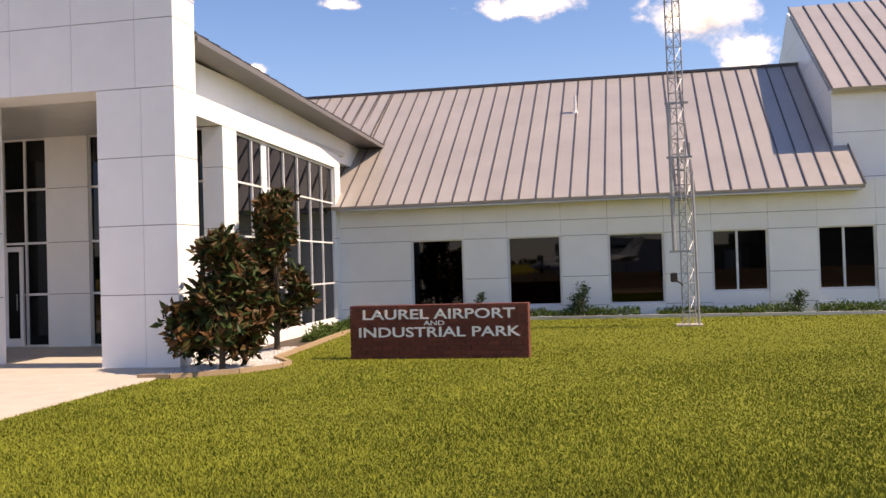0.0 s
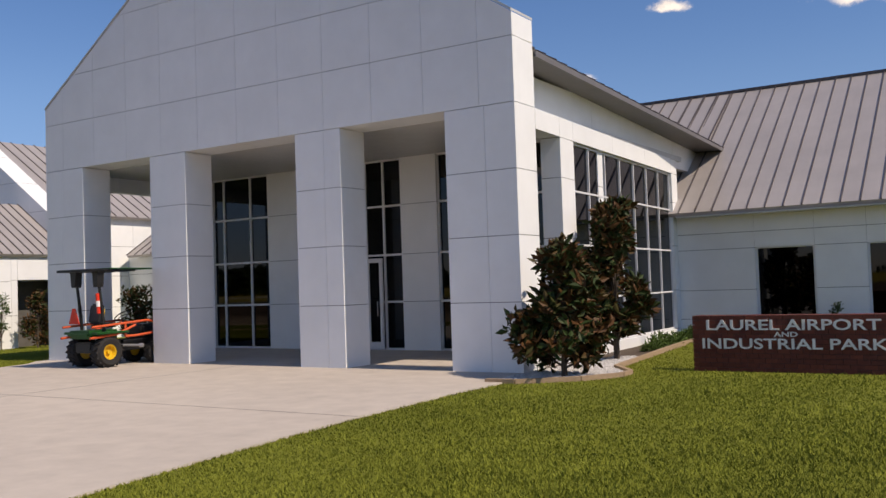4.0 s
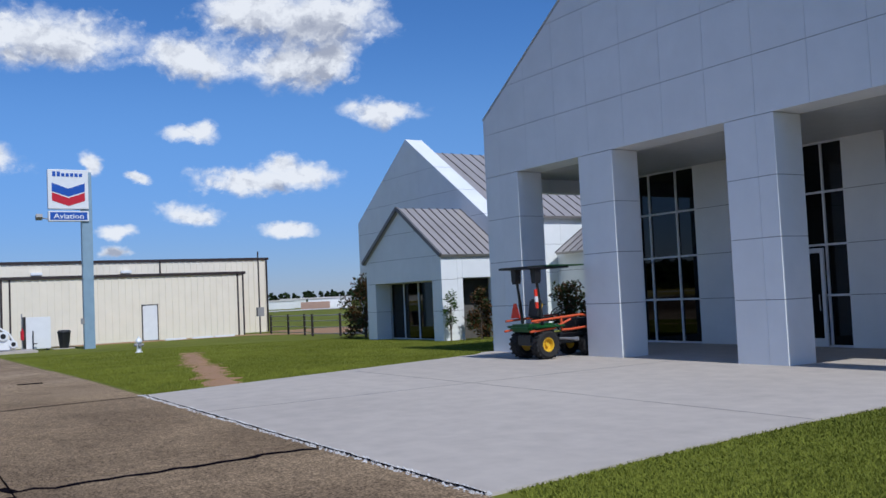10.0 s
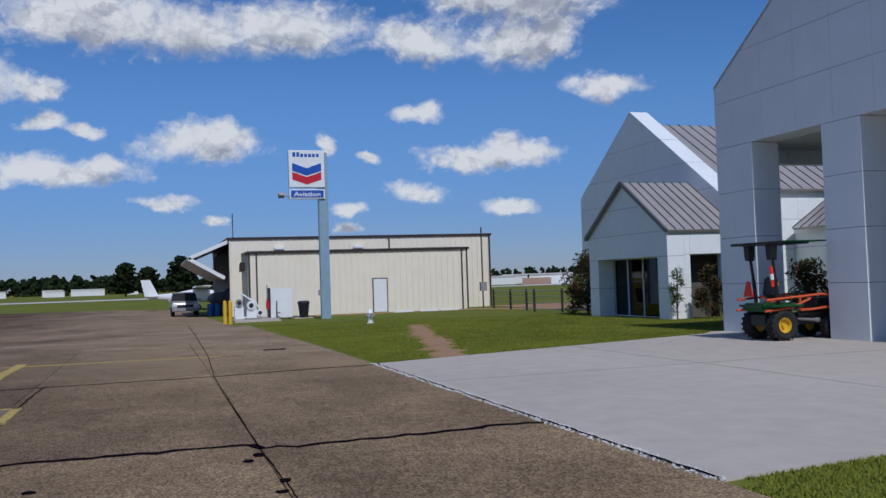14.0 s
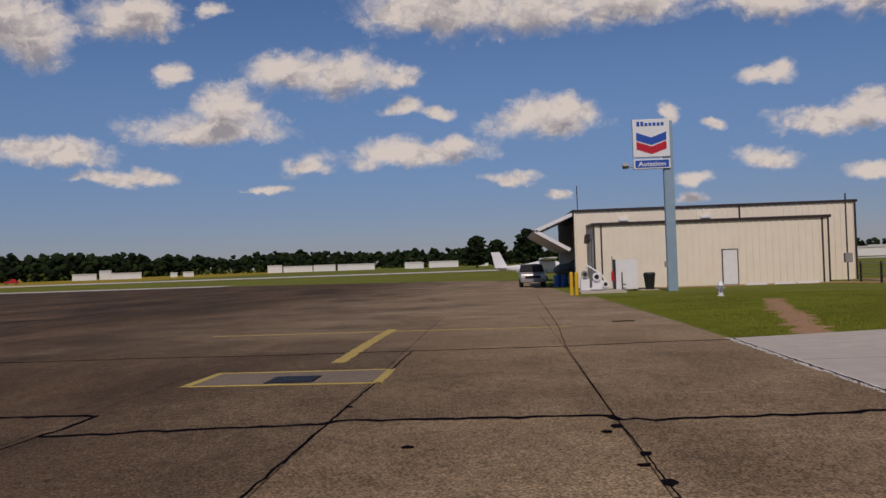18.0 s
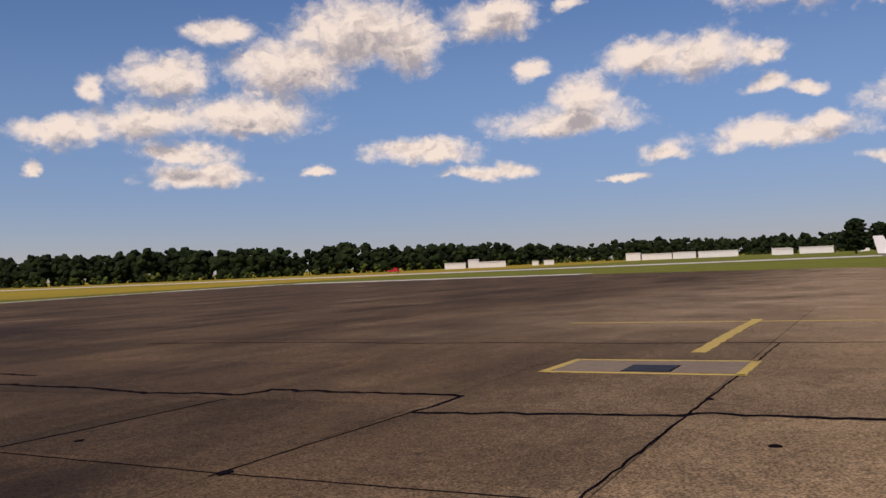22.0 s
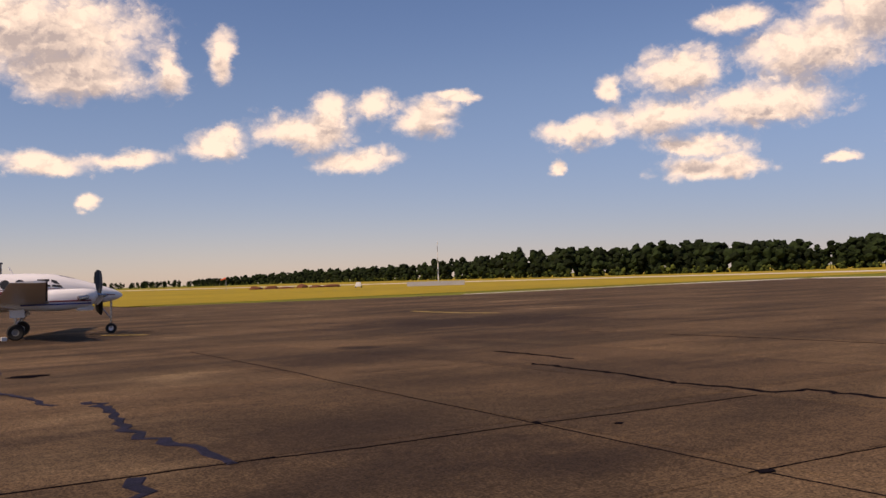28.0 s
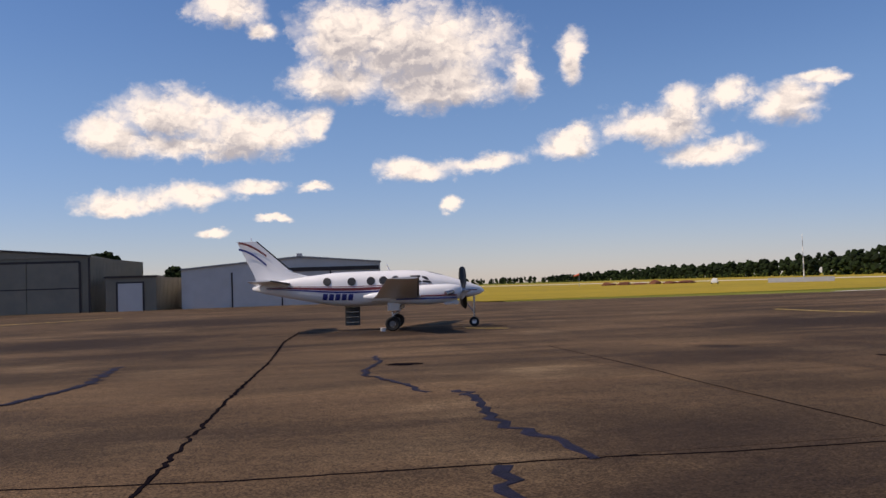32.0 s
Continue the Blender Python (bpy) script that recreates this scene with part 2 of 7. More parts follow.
wt.links.new(w_mix.outputs["Result"], w_bg.inputs["Color"])


# ---- materials ----
def nd(tree, kind, **sets):
    n = tree.nodes.new(kind)
    for k, v in sets.items():
        if k in n.inputs:
            n.inputs[k].default_value = v
    return n


def mat(name, c1, c2=None, scale=3.0, rough=0.6, metal=0.0, bump=0.0, bscale=60.0, big=0.25, bigscale=0.35, spec=0.5, stretch=(1, 1, 1), island=0.0, rnd=0.0):
    """A surface whose colour wanders between c1 and c2 at two scales, with fine relief."""
    m = bpy.data.materials.new(name)
    m.use_nodes = True
    t = m.node_tree
    b = t.nodes["Principled BSDF"]
    b.inputs["Roughness"].default_value, b.inputs["Metallic"].default_value = rough, metal
    b.inputs["Specular IOR Level"].default_value = spec
    c2 = c2 or tuple(c * 0.8 for c in c1)
    geo = t.nodes.new("ShaderNodeNewGeometry")
    mp = t.nodes.new("ShaderNodeMapping")
    mp.inputs["Scale"].default_value = stretch
    t.links.new(geo.outputs["Position"], mp.inputs["Vector"])
    n1 = nd(t, "ShaderNodeTexNoise", Scale=scale, Detail=6.0, Roughness=0.6)
    n2 = nd(t, "ShaderNodeTexNoise", Scale=bigscale, Detail=3.0)
    for n in (n1, n2):
        t.links.new(mp.outputs[0], n.inputs["Vector"])
    mul = t.nodes.new("ShaderNodeMath")
    mul.operation = "MULTIPLY_ADD"
    t.links.new(n2.outputs["Fac"], mul.inputs[0])
    mul.inputs[1].default_value = big * 2
    mul.inputs[2].default_value = -big
    add = t.nodes.new("ShaderNodeMath")
    add.operation = "ADD"
    t.links.new(n1.outputs["Fac"], add.inputs[0])
    t.links.new(mul.outputs[0], add.inputs[1])
    last = add
    if rnd or island:
        src = t.nodes.new("ShaderNodeObjectInfo").outputs["Random"] if rnd else geo.outputs["Random Per Island"]
        off = t.nodes.new("ShaderNodeMath")
        off.operation = "MULTIPLY_ADD"
        t.links.new(src, off.inputs[0])
        off.inputs[1].default_value = (rnd or island) * 2
        off.inputs[2].default_value = -(rnd or island)
        a2 = t.nodes.new("ShaderNodeMath")
        a2.operation = "ADD"
        t.links.new(add.outputs[0], a2.inputs[0])
        t.links.new(off.outputs[0], a2.inputs[1])
        last = a2
    ramp = t.nodes.new("ShaderNodeValToRGB")
    ramp.color_ramp.elements[0].position, ramp.color_ramp.elements[1].position = 0.25, 0.75
    ramp.color_ramp.elements[0].color, ramp.color_ramp.elements[1].color = (*c2, 1), (*c1, 1)
    t.links.new(last.outputs[0], ramp.inputs[0])
    t.links.new(ramp.outputs[0], b.inputs["Base Color"])
    if bump:
        nb = nd(t, "ShaderNodeTexNoise", Scale=bscale, Detail=4.0)
        t.links.new(mp.outputs[0], nb.inputs["Vector"])
        bp = t.nodes.new("ShaderNodeBump")
        bp.inputs["Strength"].default_value, bp.inputs["Distance"].default_value = bump, 0.02
        t.links.new(nb.outputs["Fac"], bp.inputs["Height"])
        t.links.new(bp.outputs[0], b.inputs["Normal"])
    return m


def glass_mat(name, tint, ior=1.5, rough=0.02):
    m = bpy.data.materials.new(name)
    m.use_nodes = True
    t = m.node_tree
    t.nodes.clear()
    out = t.nodes.new("ShaderNodeOutputMaterial")
    tr = t.nodes.new("ShaderNodeBsdfTransparent")
    tr.inputs[0].default_value = (*tint, 1)
    gl = t.nodes.new("ShaderNodeBsdfGlossy")
    gl.inputs["Roughness"].default_value = rough
    fr = t.nodes.new("ShaderNodeFresnel")
    fr.inputs[0].default_value = ior
    mx = t.nodes.new("ShaderNodeMixShader")
    t.links.new(fr.outputs[0], mx.inputs[0])
    t.links.new(tr.outputs[0], mx.inputs[1])
    t.links.new(gl.outputs[0], mx.inputs[2])
    t.links.new(mx.outputs[0], out.inputs[0])
    return m


PANEL = mat("white_panel", (0.84, 0.85, 0.84), (0.77, 0.78, 0.77), scale=1.3, rough=0.45, big=0.2, bigscale=0.5, bump=0.03, bscale=9, rnd=0.06)
CORE = mat("panel_joint", (0.16, 0.16, 0.165), rough=0.8)
SOFFIT = mat("soffit_metal", (0.55, 0.55, 0.53), (0.48, 0.48, 0.46), rough=0.4)
ROOF = mat("roof_metal", (0.43, 0.395, 0.375), (0.36, 0.33, 0.315), scale=0.9, rough=0.4, metal=0.2, big=0.3, bigscale=0.25, bump=0.03, bscale=5)
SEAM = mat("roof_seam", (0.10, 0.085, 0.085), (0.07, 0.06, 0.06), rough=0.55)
FASCIA = mat("fascia_metal", (0.16, 0.15, 0.15), (0.12, 0.115, 0.115), rough=0.5)
FRAME_W = mat("window_frame_aluminium", (0.72, 0.72, 0.73), (0.62, 0.62, 0.63), rough=0.4)
GLASS = glass_mat("tinted_glass", (0.025, 0.028, 0.036))
# dark base colour stands in for the dimness of rooms behind glass
INSIDE_DIM = mat("interior_painted_dim", (0.12, 0.11, 0.10), (0.08, 0.075, 0.07), rough=0.9)
CONC = mat("pale_concrete", (0.52, 0.46, 0.395), (0.42, 0.37, 0.32), spec=0.2, scale=2.2, rough=0.9, bump=0.12, bscale=140, big=0.35, bigscale=0.18, rnd=0.08)


STAINS = [(8.0, -43.0, 7.0, 7.0, 0.9), (4.0, -66.0, 9.0, 9.0, 0.85), (-5.5, -42.5, 5.5, 5.0, 0.85), (-23.0, -34.0, 6.5, 8.0, 0.85), (-16.5, -22.0, 3.0, 2.5, 0.7), (-4.8, -9.4, 1.7, 1.5, 0.6), (-4.6, -7.4, 2.0, 0.8, 0.7), (-9.5, -18.6, 2.4, 2.0, 0.7), (3.0, -31.0, 5.0, 3.0, 0.7), (-11.3, -22.0, 0.6, 0.8, 0.9), (-6.0, -6.8, 0.9, 0.7, 0.8)]


def apron_mat(name, pale, dark, stain):
    """Old stained concrete: broad patches, drawn-out oil and soot stains, and a coarse pebbled grain."""
    m = bpy.data.materials.new(name)
    m.use_nodes = True
    t = m.node_tree
    b = t.nodes["Principled BSDF"]
    b.inputs["Roughness"].default_value, b.inputs["Specular IOR Level"].default_value = 0.93, 0.1
    geo = t.nodes.new("ShaderNodeNewGeometry")

    def field(scale, stretch, detail=5.0, rough=0.6):
        mp = t.nodes.new("ShaderNodeMapping")
        mp.inputs["Scale"].default_value = stretch
        t.links.new(geo.outputs["Position"], mp.inputs["Vector"])
        n = nd(t, "ShaderNodeTexNoise", Scale=scale, Detail=detail, Roughness=rough)
        t.links.new(mp.outputs[0], n.inputs["Vector"])
        return n.outputs["Fac"]

    def band(v, lo, hi):
        n = t.nodes.new("ShaderNodeMapRange")
        n.interpolation_type = "SMOOTHSTEP"
        n.inputs["From Min"].default_value, n.inputs["From Max"].default_value = lo, hi
        t.links.new(v, n.inputs["Value"])
        return n.outputs[0]

    def mix(f, a, c, blend="MIX"):
        n = t.nodes.new("ShaderNodeMix")
        n.data_type, n.blend_type = "RGBA", blend
        for key, v in (("Factor", f), ("A", a), ("B", c)):
            if isinstance(v, tuple):
                n.inputs[key].default_value = (*v, 1)
            elif isinstance(v, float):
                n.inputs[key].default_value = v
            else:
                t.links.new(v, n.inputs[key])
        return n.outputs["Result"]

    def mul(a, c):
        n = t.nodes.new("ShaderNodeMath")
        n.operation = "MULTIPLY"
        for k, v in enumerate((a, c)):
            if isinstance(v, float):
                n.inputs[k].default_value = v
            else:
                t.links.new(v, n.inputs[k])
        return n.outputs[0]

    sep = t.nodes.new("ShaderNodeSeparateXYZ")
    t.links.new(geo.outputs["Position"], sep.inputs[0])
    old = band(sep.outputs[1], 2.0, -6.5)
    some = t.nodes.new("ShaderNodeMath")
    some.operation = "MULTIPLY_ADD"
    t.links.new(old, some.inputs[0])
    some.inputs[1].default_value, some.inputs[2].default_value = 0.7, 0.3
    some = some.outputs[0]
    col = mix(band(field(0.35, (1, 1, 1)), 0.36, 0.66), dark, pale)
    col = mix(mul(old, mul(band(field(0.12, (1, 1, 1), 4.0), 0.15, 0.45), 0.92)), col, mix(band(field(0.16, (0.5, 1.4, 1), 6.0, 0.65), 0.36, 0.64), (0.040, 0.026, 0.017), (0.128, 0.082, 0.048)))
    col = mix(mul(some, mul(band(field(0.22, (0.35, 1.3, 1), 6.0), 0.5, 0.66), 0.8)), col, stain)
    col = mix(mul(some, mul(band(field(0.30, (1.5, 0.3, 1), 6.0), 0.55, 0.70), 0.65)), col, stain)
    col = mix(mul(some, mul(band(field(1.7, (1, 1, 1), 7.0, 0.72), 0.53, 0.70), 0.6)), col, stain)
    # the stretch towards the hangar is less stained and paler
    clean = mul(band(sep.outputs[0], -13.0, -30.0), band(sep.outputs[1], -16.0, -3.0))
    col = mix(mul(clean, mul(band(field(0.2, (1, 1, 1), 5.0), 0.25, 0.6), 0.85)), col, mix(band(field(0.5, (1, 1, 1), 6.0), 0.3, 0.7), (0.27, 0.195, 0.125), (0.40, 0.305, 0.205)))
    # oil and soot stains where aircraft stand: place, half sizes, strength
    fray = field(0.9, (1, 1, 1), 7.0, 0.7)
    for x, y, rx, ry, k in STAINS:
        sub = t.nodes.new("ShaderNodeVectorMath")
        sub.operation = "MULTIPLY_ADD"
        t.links.new(geo.outputs["Position"], sub.inputs[0])
        sub.inputs[1].default_value, sub.inputs[2].default_value = (1 / rx, 1 / ry, 0), (-x / rx, -y / ry, 0)
        ln = t.nodes.new("ShaderNodeVectorMath")
        ln.operation = "LENGTH"
        t.links.new(sub.outputs[0], ln.inputs[0])
        far = t.nodes.new("ShaderNodeMath")
        far.operation = "MULTIPLY_ADD"
        t.links.new(fray, far.inputs[0])
        far.inputs[1].default_value = 2.2
        t.links.new(ln.outputs["Value"], far.inputs[2])
        col = mix(mul(band(far.outputs[0], 2.4, 1.5), k), col, (0.030, 0.020, 0.015))
    # worn matrix with exposed pebbles, coarser where the slabs are pitted
    mid = band(field(9.0, (1, 1, 1), 6.0, 0.75), 0.32, 0.68)
    col = mix(mid, mix(1.0, col, (0.72, 0.71, 0.70), "MULTIPLY"), mix(1.0, col, (1.2, 1.19, 1.17), "MULTIPLY"))
    grain = band(field(36.0, (1, 1, 1), 3.0, 0.75), 0.36, 0.64)
    col = mix(grain, mix(1.0, col, (0.5, 0.48, 0.47), "MULTIPLY"), mix(1.0, col, (1.42, 1.4, 1.36), "MULTIPLY"))
    slab = t.nodes.new("ShaderNodeObjectInfo").outputs["Random"]
    col = mix(slab, mix(1.0, col, (0.84, 0.84, 0.86), "MULTIPLY"), mix(1.0, col, (1.1, 1.1, 1.08), "MULTIPLY"))
    t.links.new(col, b.inputs["Base Color"])
    bp = t.nodes.new("ShaderNodeBump")
    bp.inputs["Strength"].default_value, bp.inputs["Distance"].default_value = 0.5, 0.012
    t.links.new(field(34.0, (1, 1, 1), 3.0, 0.7), bp.inputs["Height"])
    t.links.new(bp.outputs[0], b.inputs["Normal"])
    return m


APRON = apron_mat("old_apron_concrete", (0.325, 0.236, 0.145), (0.220, 0.157, 0.096), (0.050, 0.034, 0.023))
COLLAR = mat("drain_collar_concrete", (0.24, 0.19, 0.14), (0.17, 0.13, 0.10), scale=6, rough=0.9, spec=0.1, bump=0.2)
# darker copy of the soffit metal, with the eave's shade in its colour
EAVE_SHADED = mat("shaded_eave_metal", (0.15, 0.135, 0.13), (0.12, 0.11, 0.105), rough=0.5)
TAR = mat("crack_sealer", (0.012, 0.010, 0.013), (0.006, 0.005, 0.007), rough=0.95, spec=0.0, bump=0.2, bscale=30)
YPAINT = mat("worn_yellow_paint", (0.55, 0.40, 0.08), (0.36, 0.25, 0.08), scale=14, rough=0.8, big=0.2)
LAWN = mat("lawn", (0.175, 0.188, 0.028), (0.12, 0.132, 0.018), scale=1.6, rough=0.95, bump=0.6, bscale=35, big=0.5, bigscale=0.12, spec=0.1)
BLADE = mat("grass_blades", (0.215, 0.235, 0.033), (0.135, 0.152, 0.021), scale=0.8, rough=0.8, big=0.5, bigscale=0.15, spec=0.1, island=0.08)
BRICK = mat("dark_brick", (0.165, 0.036, 0.020), (0.095, 0.020, 0.012), scale=12, rough=0.8, bump=0.3, bscale=60, rnd=0.2)
LETTER = mat("white_letter_paint", (0.78, 0.77, 0.74), (0.7, 0.69, 0.66), rough=0.6)
STEEL = mat("galvanised_steel", (0.42, 0.42, 0.43), (0.3, 0.3, 0.31), scale=8, rough=0.5, metal=0.6)
BEIGE = mat("beige_cladding", (0.82, 0.745, 0.61), (0.75, 0.68, 0.55), scale=0.9, rough=0.55, big=0.2)
BROWN = mat("dark_brown_trim", (0.035, 0.022, 0.02), (0.025, 0.016, 0.015), rough=0.5)
WHITE = mat("white_paint", (0.80, 0.80, 0.80), (0.74, 0.74, 0.74), rough=0.4)
DIRT = mat("bare_dirt", (0.42, 0.235, 0.115), (0.29, 0.165, 0.085), scale=6, rough=0.95, bump=0.4, bscale=50)
TAN = mat("tan_cladding", (0.25, 0.215, 0.155), (0.19, 0.17, 0.13), scale=0.6, rough=0.6, big=0.25)
PALE = mat("pale_grey_cladding", (0.60, 0.565, 0.53), (0.52, 0.49, 0.455), scale=0.6, rough=0.55, big=0.2)
GRAVEL = mat("white_gravel", (0.62, 0.60, 0.58), (0.42, 0.40, 0.38), scale=20, rough=0.9, island=0.3)
TIMBER = mat("weathered_edging", (0.40, 0.28, 0.17), (0.27, 0.19, 0.12), scale=10, rough=0.85, bump=0.3, bscale=40)
MULCH = mat("bed_soil", (0.10, 0.07, 0.05), (0.06, 0.045, 0.03), scale=9, rough=0.95, bump=0.5, bscale=40)
LEAF = mat("magnolia_leaf", (0.026, 0.045, 0.010), (0.085, 0.038, 0.012), scale=2.5, rough=0.6, big=0.2, island=0.55, spec=0.22)
BARK = mat("bark", (0.10, 0.075, 0.055), (0.06, 0.045, 0.032), scale=14, rough=0.9, bump=0.4, bscale=40)
PINE = mat("conifer_green", (0.030, 0.055, 0.014), (0.016, 0.030, 0.010), scale=3.0, rough=0.8, island=0.35, spec=0.2)
JUNIPER = mat("groundcover_green", (0.075, 0.125, 0.022), (0.035, 0.065, 0.014), scale=3.0, rough=0.8, island=0.35, spec=0.2)
GREEN = mat("tractor_green", (0.014, 0.10, 0.022), (0.010, 0.06, 0.014), rough=0.35)
ORANGE = mat("orange_strap", (0.68, 0.10, 0.025), (0.5, 0.07, 0.018), rough=0.5)
REDOR = mat("slow_vehicle_red", (0.78, 0.04, 0.015), (0.6, 0.03, 0.012), rough=0.4)
RUBBER = mat("tyre_rubber", (0.018, 0.017, 0.016), (0.012, 0.011, 0.011), scale=20, rough=0.85)
YELLOW = mat("yellow_paint", (0.75, 0.46, 0.02), (0.62, 0.37, 0.02), rough=0.45)
BLACK = mat("black_plastic", (0.014, 0.014, 0.015), (0.01, 0.01, 0.011), rough=0.5)
WETTAR = mat("glossy_tar_patch", (0.020, 0.020, 0.042), (0.008, 0.008, 0.014), scale=7, rough=0.7, spec=0.06, bump=0.3, bscale=30)
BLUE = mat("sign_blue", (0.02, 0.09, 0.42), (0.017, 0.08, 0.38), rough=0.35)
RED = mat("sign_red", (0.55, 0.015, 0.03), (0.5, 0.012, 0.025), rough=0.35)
POLE = mat("pale_blue_paint", (0.26, 0.37, 0.46), (0.22, 0.32, 0.40), rough=0.5)
GREYM = mat("grey_metal", (0.30, 0.29, 0.28), (0.24, 0.235, 0.23), rough=0.5)
BLUEDRUM = mat("blue_drum", (0.03, 0.16, 0.42), (0.02, 0.12, 0.34), rough=0.45)
SILVER = mat("silver_car_paint", (0.46, 0.45, 0.44), (0.42, 0.41, 0.40), rough=0.35, metal=0.2)
LENS_ = mat("headlamp_lens", (0.75, 0.76, 0.78), rough=0.15)
DOORM = mat("door_skin", (0.50, 0.46, 0.40), (0.42, 0.39, 0.34), rough=0.5)
ALUW = mat("aircraft_white", (0.80, 0.80, 0.80), (0.75, 0.75, 0.75), rough=0.28, scale=0.8)
DEICE = mat("black_rubber_boot", (0.02, 0.02, 0.022), rough=0.6)
ADARK = mat("prop_black", (0.025, 0.024, 0.024), rough=0.45)
STRB = mat("stripe_blue", (0.02, 0.035, 0.20), rough=0.35)
STRR = mat("stripe_maroon", (0.20, 0.025, 0.03), rough=0.35)
CHROME = mat("exhaust_steel", (0.5, 0.5, 0.5), rough=0.25, metal=1.0)
RUNWAY = mat("runway_concrete", (0.62, 0.58, 0.52), (0.52, 0.48, 0.43), scale=0.3, rough=0.9)
DRYGRASS = mat("dry_field_grass", (0.36, 0.26, 0.028), (0.24, 0.185, 0.02), scale=0.25, rough=0.95, big=0.4, bigscale=0.02, spec=0.1)
WOOD1 = mat("pine_wood_green", (0.019, 0.032, 0.010), (0.008, 0.013, 0.005), scale=0.4, rough=0.9, island=0.35, spec=0.1, big=0.3, bigscale=0.05)
# lighter green than the woods: sunlight on their edge put into the colour
BRUSH_LIT = mat("field_edge_brush_lit", (0.075, 0.095, 0.020), (0.035, 0.050, 0.012), scale=0.5, rough=0.9, island=0.35, spec=0.1)
SHEDW = mat("far_white_shed", (0.78, 0.77, 0.74), (0.68, 0.67, 0.64), rough=0.6)
SHEDB = mat("far_brick_shed", (0.42, 0.27, 0.20), (0.35, 0.22, 0.16), rough=0.8)
SOILRED = mat("red_soil", (0.22, 0.075, 0.035), (0.14, 0.05, 0.025), scale=0.8, rough=0.95, bump=0.5, bscale=3)


# ---- helpers for meshes ----
def root(name, loc, label, category, group="", kind="", rot=0.0):
    ob = new(name)
    ob.empty_display_size = 0.2
    ob.matrix_world = Matrix.Translation(loc) @ Matrix.Rotation(radians(rot), 4, "Z")
    tagged(ob, label, category, group, kind)
    return ob


def part(name, bm, material, parent=None, label="", local=False, smooth=False):
    """Links a bmesh as one mesh object under parent; its places are in the world unless local."""
    me = bpy.data.meshes.new(name)
    bmesh.ops.recalc_face_normals(bm, faces=bm.faces)
    bm.to_mesh(me)
    bm.free()
    if smooth:
        me.shade_smooth()
    for mm in (material if isinstance(material, (list, tuple)) else [material]):
        me.materials.append(mm)
    ob = new(name, me)
    if parent is not None:
        ob.parent = parent
        if not local:
            top = parent
            m = parent.matrix_basis.copy()
            while top.parent is not None:
                m = top.parent.matrix_basis @ top.matrix_parent_inverse @ m
                top = top.parent
            ob.matrix_parent_inverse = m.inverted()
    if label:
        tagged(ob, label)
    return ob


def box(bm, x0, x1, y0, y1, z0, z1, bevel=0.0):
    vs = [bm.verts.new((x, y, z)) for z in (z0, z1) for x, y in ((x0, y0), (x1, y0), (x1, y1), (x0, y1))]
    fs = [bm.faces.new([vs[i] for i in q]) for q in ((3, 2, 1, 0), (4, 5, 6, 7), (0, 1, 5, 4), (1, 2, 6, 5), (2, 3, 7, 6), (3, 0, 4, 7))]
    if bevel:
        es = list({e for f in fs for e in f.edges})
        bmesh.ops.bevel(bm, geom=es, offset=bevel, segments=2, affect="EDGES")
    return vs


def obox(bm, m, sx, sy, sz):
    """A box of that size, centred on the pose m."""
    for v in box(bm, -sx / 2, sx / 2, -sy / 2, sy / 2, -sz / 2, sz / 2):
        v.co = m @ v.co


def bar(bm, a, b, r, seg=8, r2=None):
    """A round bar from a to b."""
    a, b = Vector(a), Vector(b)
    d = b - a
    m = Matrix.Translation((a + b) / 2) @ d.to_track_quat("Z", "Y").to_matrix().to_4x4()
    bmesh.ops.create_cone(bm, cap_ends=True, segments=seg, radius1=r, radius2=r if r2 is None else r2, depth=d.length, matrix=m)


def beam(bm, a, b, w, h=None):
    """A square bar from a to b."""
    a, b = Vector(a), Vector(b)
    d = b - a
    m = Matrix.Translation((a + b) / 2) @ d.to_track_quat("Z", "Y").to_matrix().to_4x4()
    vs = box(bm, -w / 2, w / 2, -(h or w) / 2, (h or w) / 2, -d.length / 2, d.length / 2)
    for v in vs:
        v.co = m @ v.co


def prism(bm, pts, o, u, n, d0, d1):
    """A flat shape of (along u, height) points at origin o, from depth d0 to d1 along n."""
    o, u, n = Vector(o), Vector(u), Vector(n)
    lo = [bm.verts.new(o + u * a + Vector((0, 0, z)) + n * d0) for a, z in pts]
    hi = [bm.verts.new(o + u * a + Vector((0, 0, z)) + n * d1) for a, z in pts]
    k = len(pts)
    bm.faces.new(lo)
    bm.faces.new(hi[::-1])
    for i in range(k):
        bm.faces.new((lo[i], hi[i], hi[(i + 1) % k], lo[(i + 1) % k]))


def clip(pts, a, b, c):
    """The part of a polygon where a*u + b*z <= c."""
    out = []
    for i, p in enumerate(pts):
        q = pts[(i + 1) % len(pts)]
        fp, fq = a * p[0] + b * p[1] - c, a * q[0] + b * q[1] - c
        if fp <= 0:
            out.append(p)
        if fp * fq < 0:
            s = fp / (fp - fq)
            out.append((p[0] + s * (q[0] - p[0]), p[1] + s * (q[1] - p[1])))
    return out


def area(pts):
    return abs(sum(p[0] * q[1] - q[0] * p[1] for p, q in zip(pts, pts[1:] + pts[:1]))) / 2


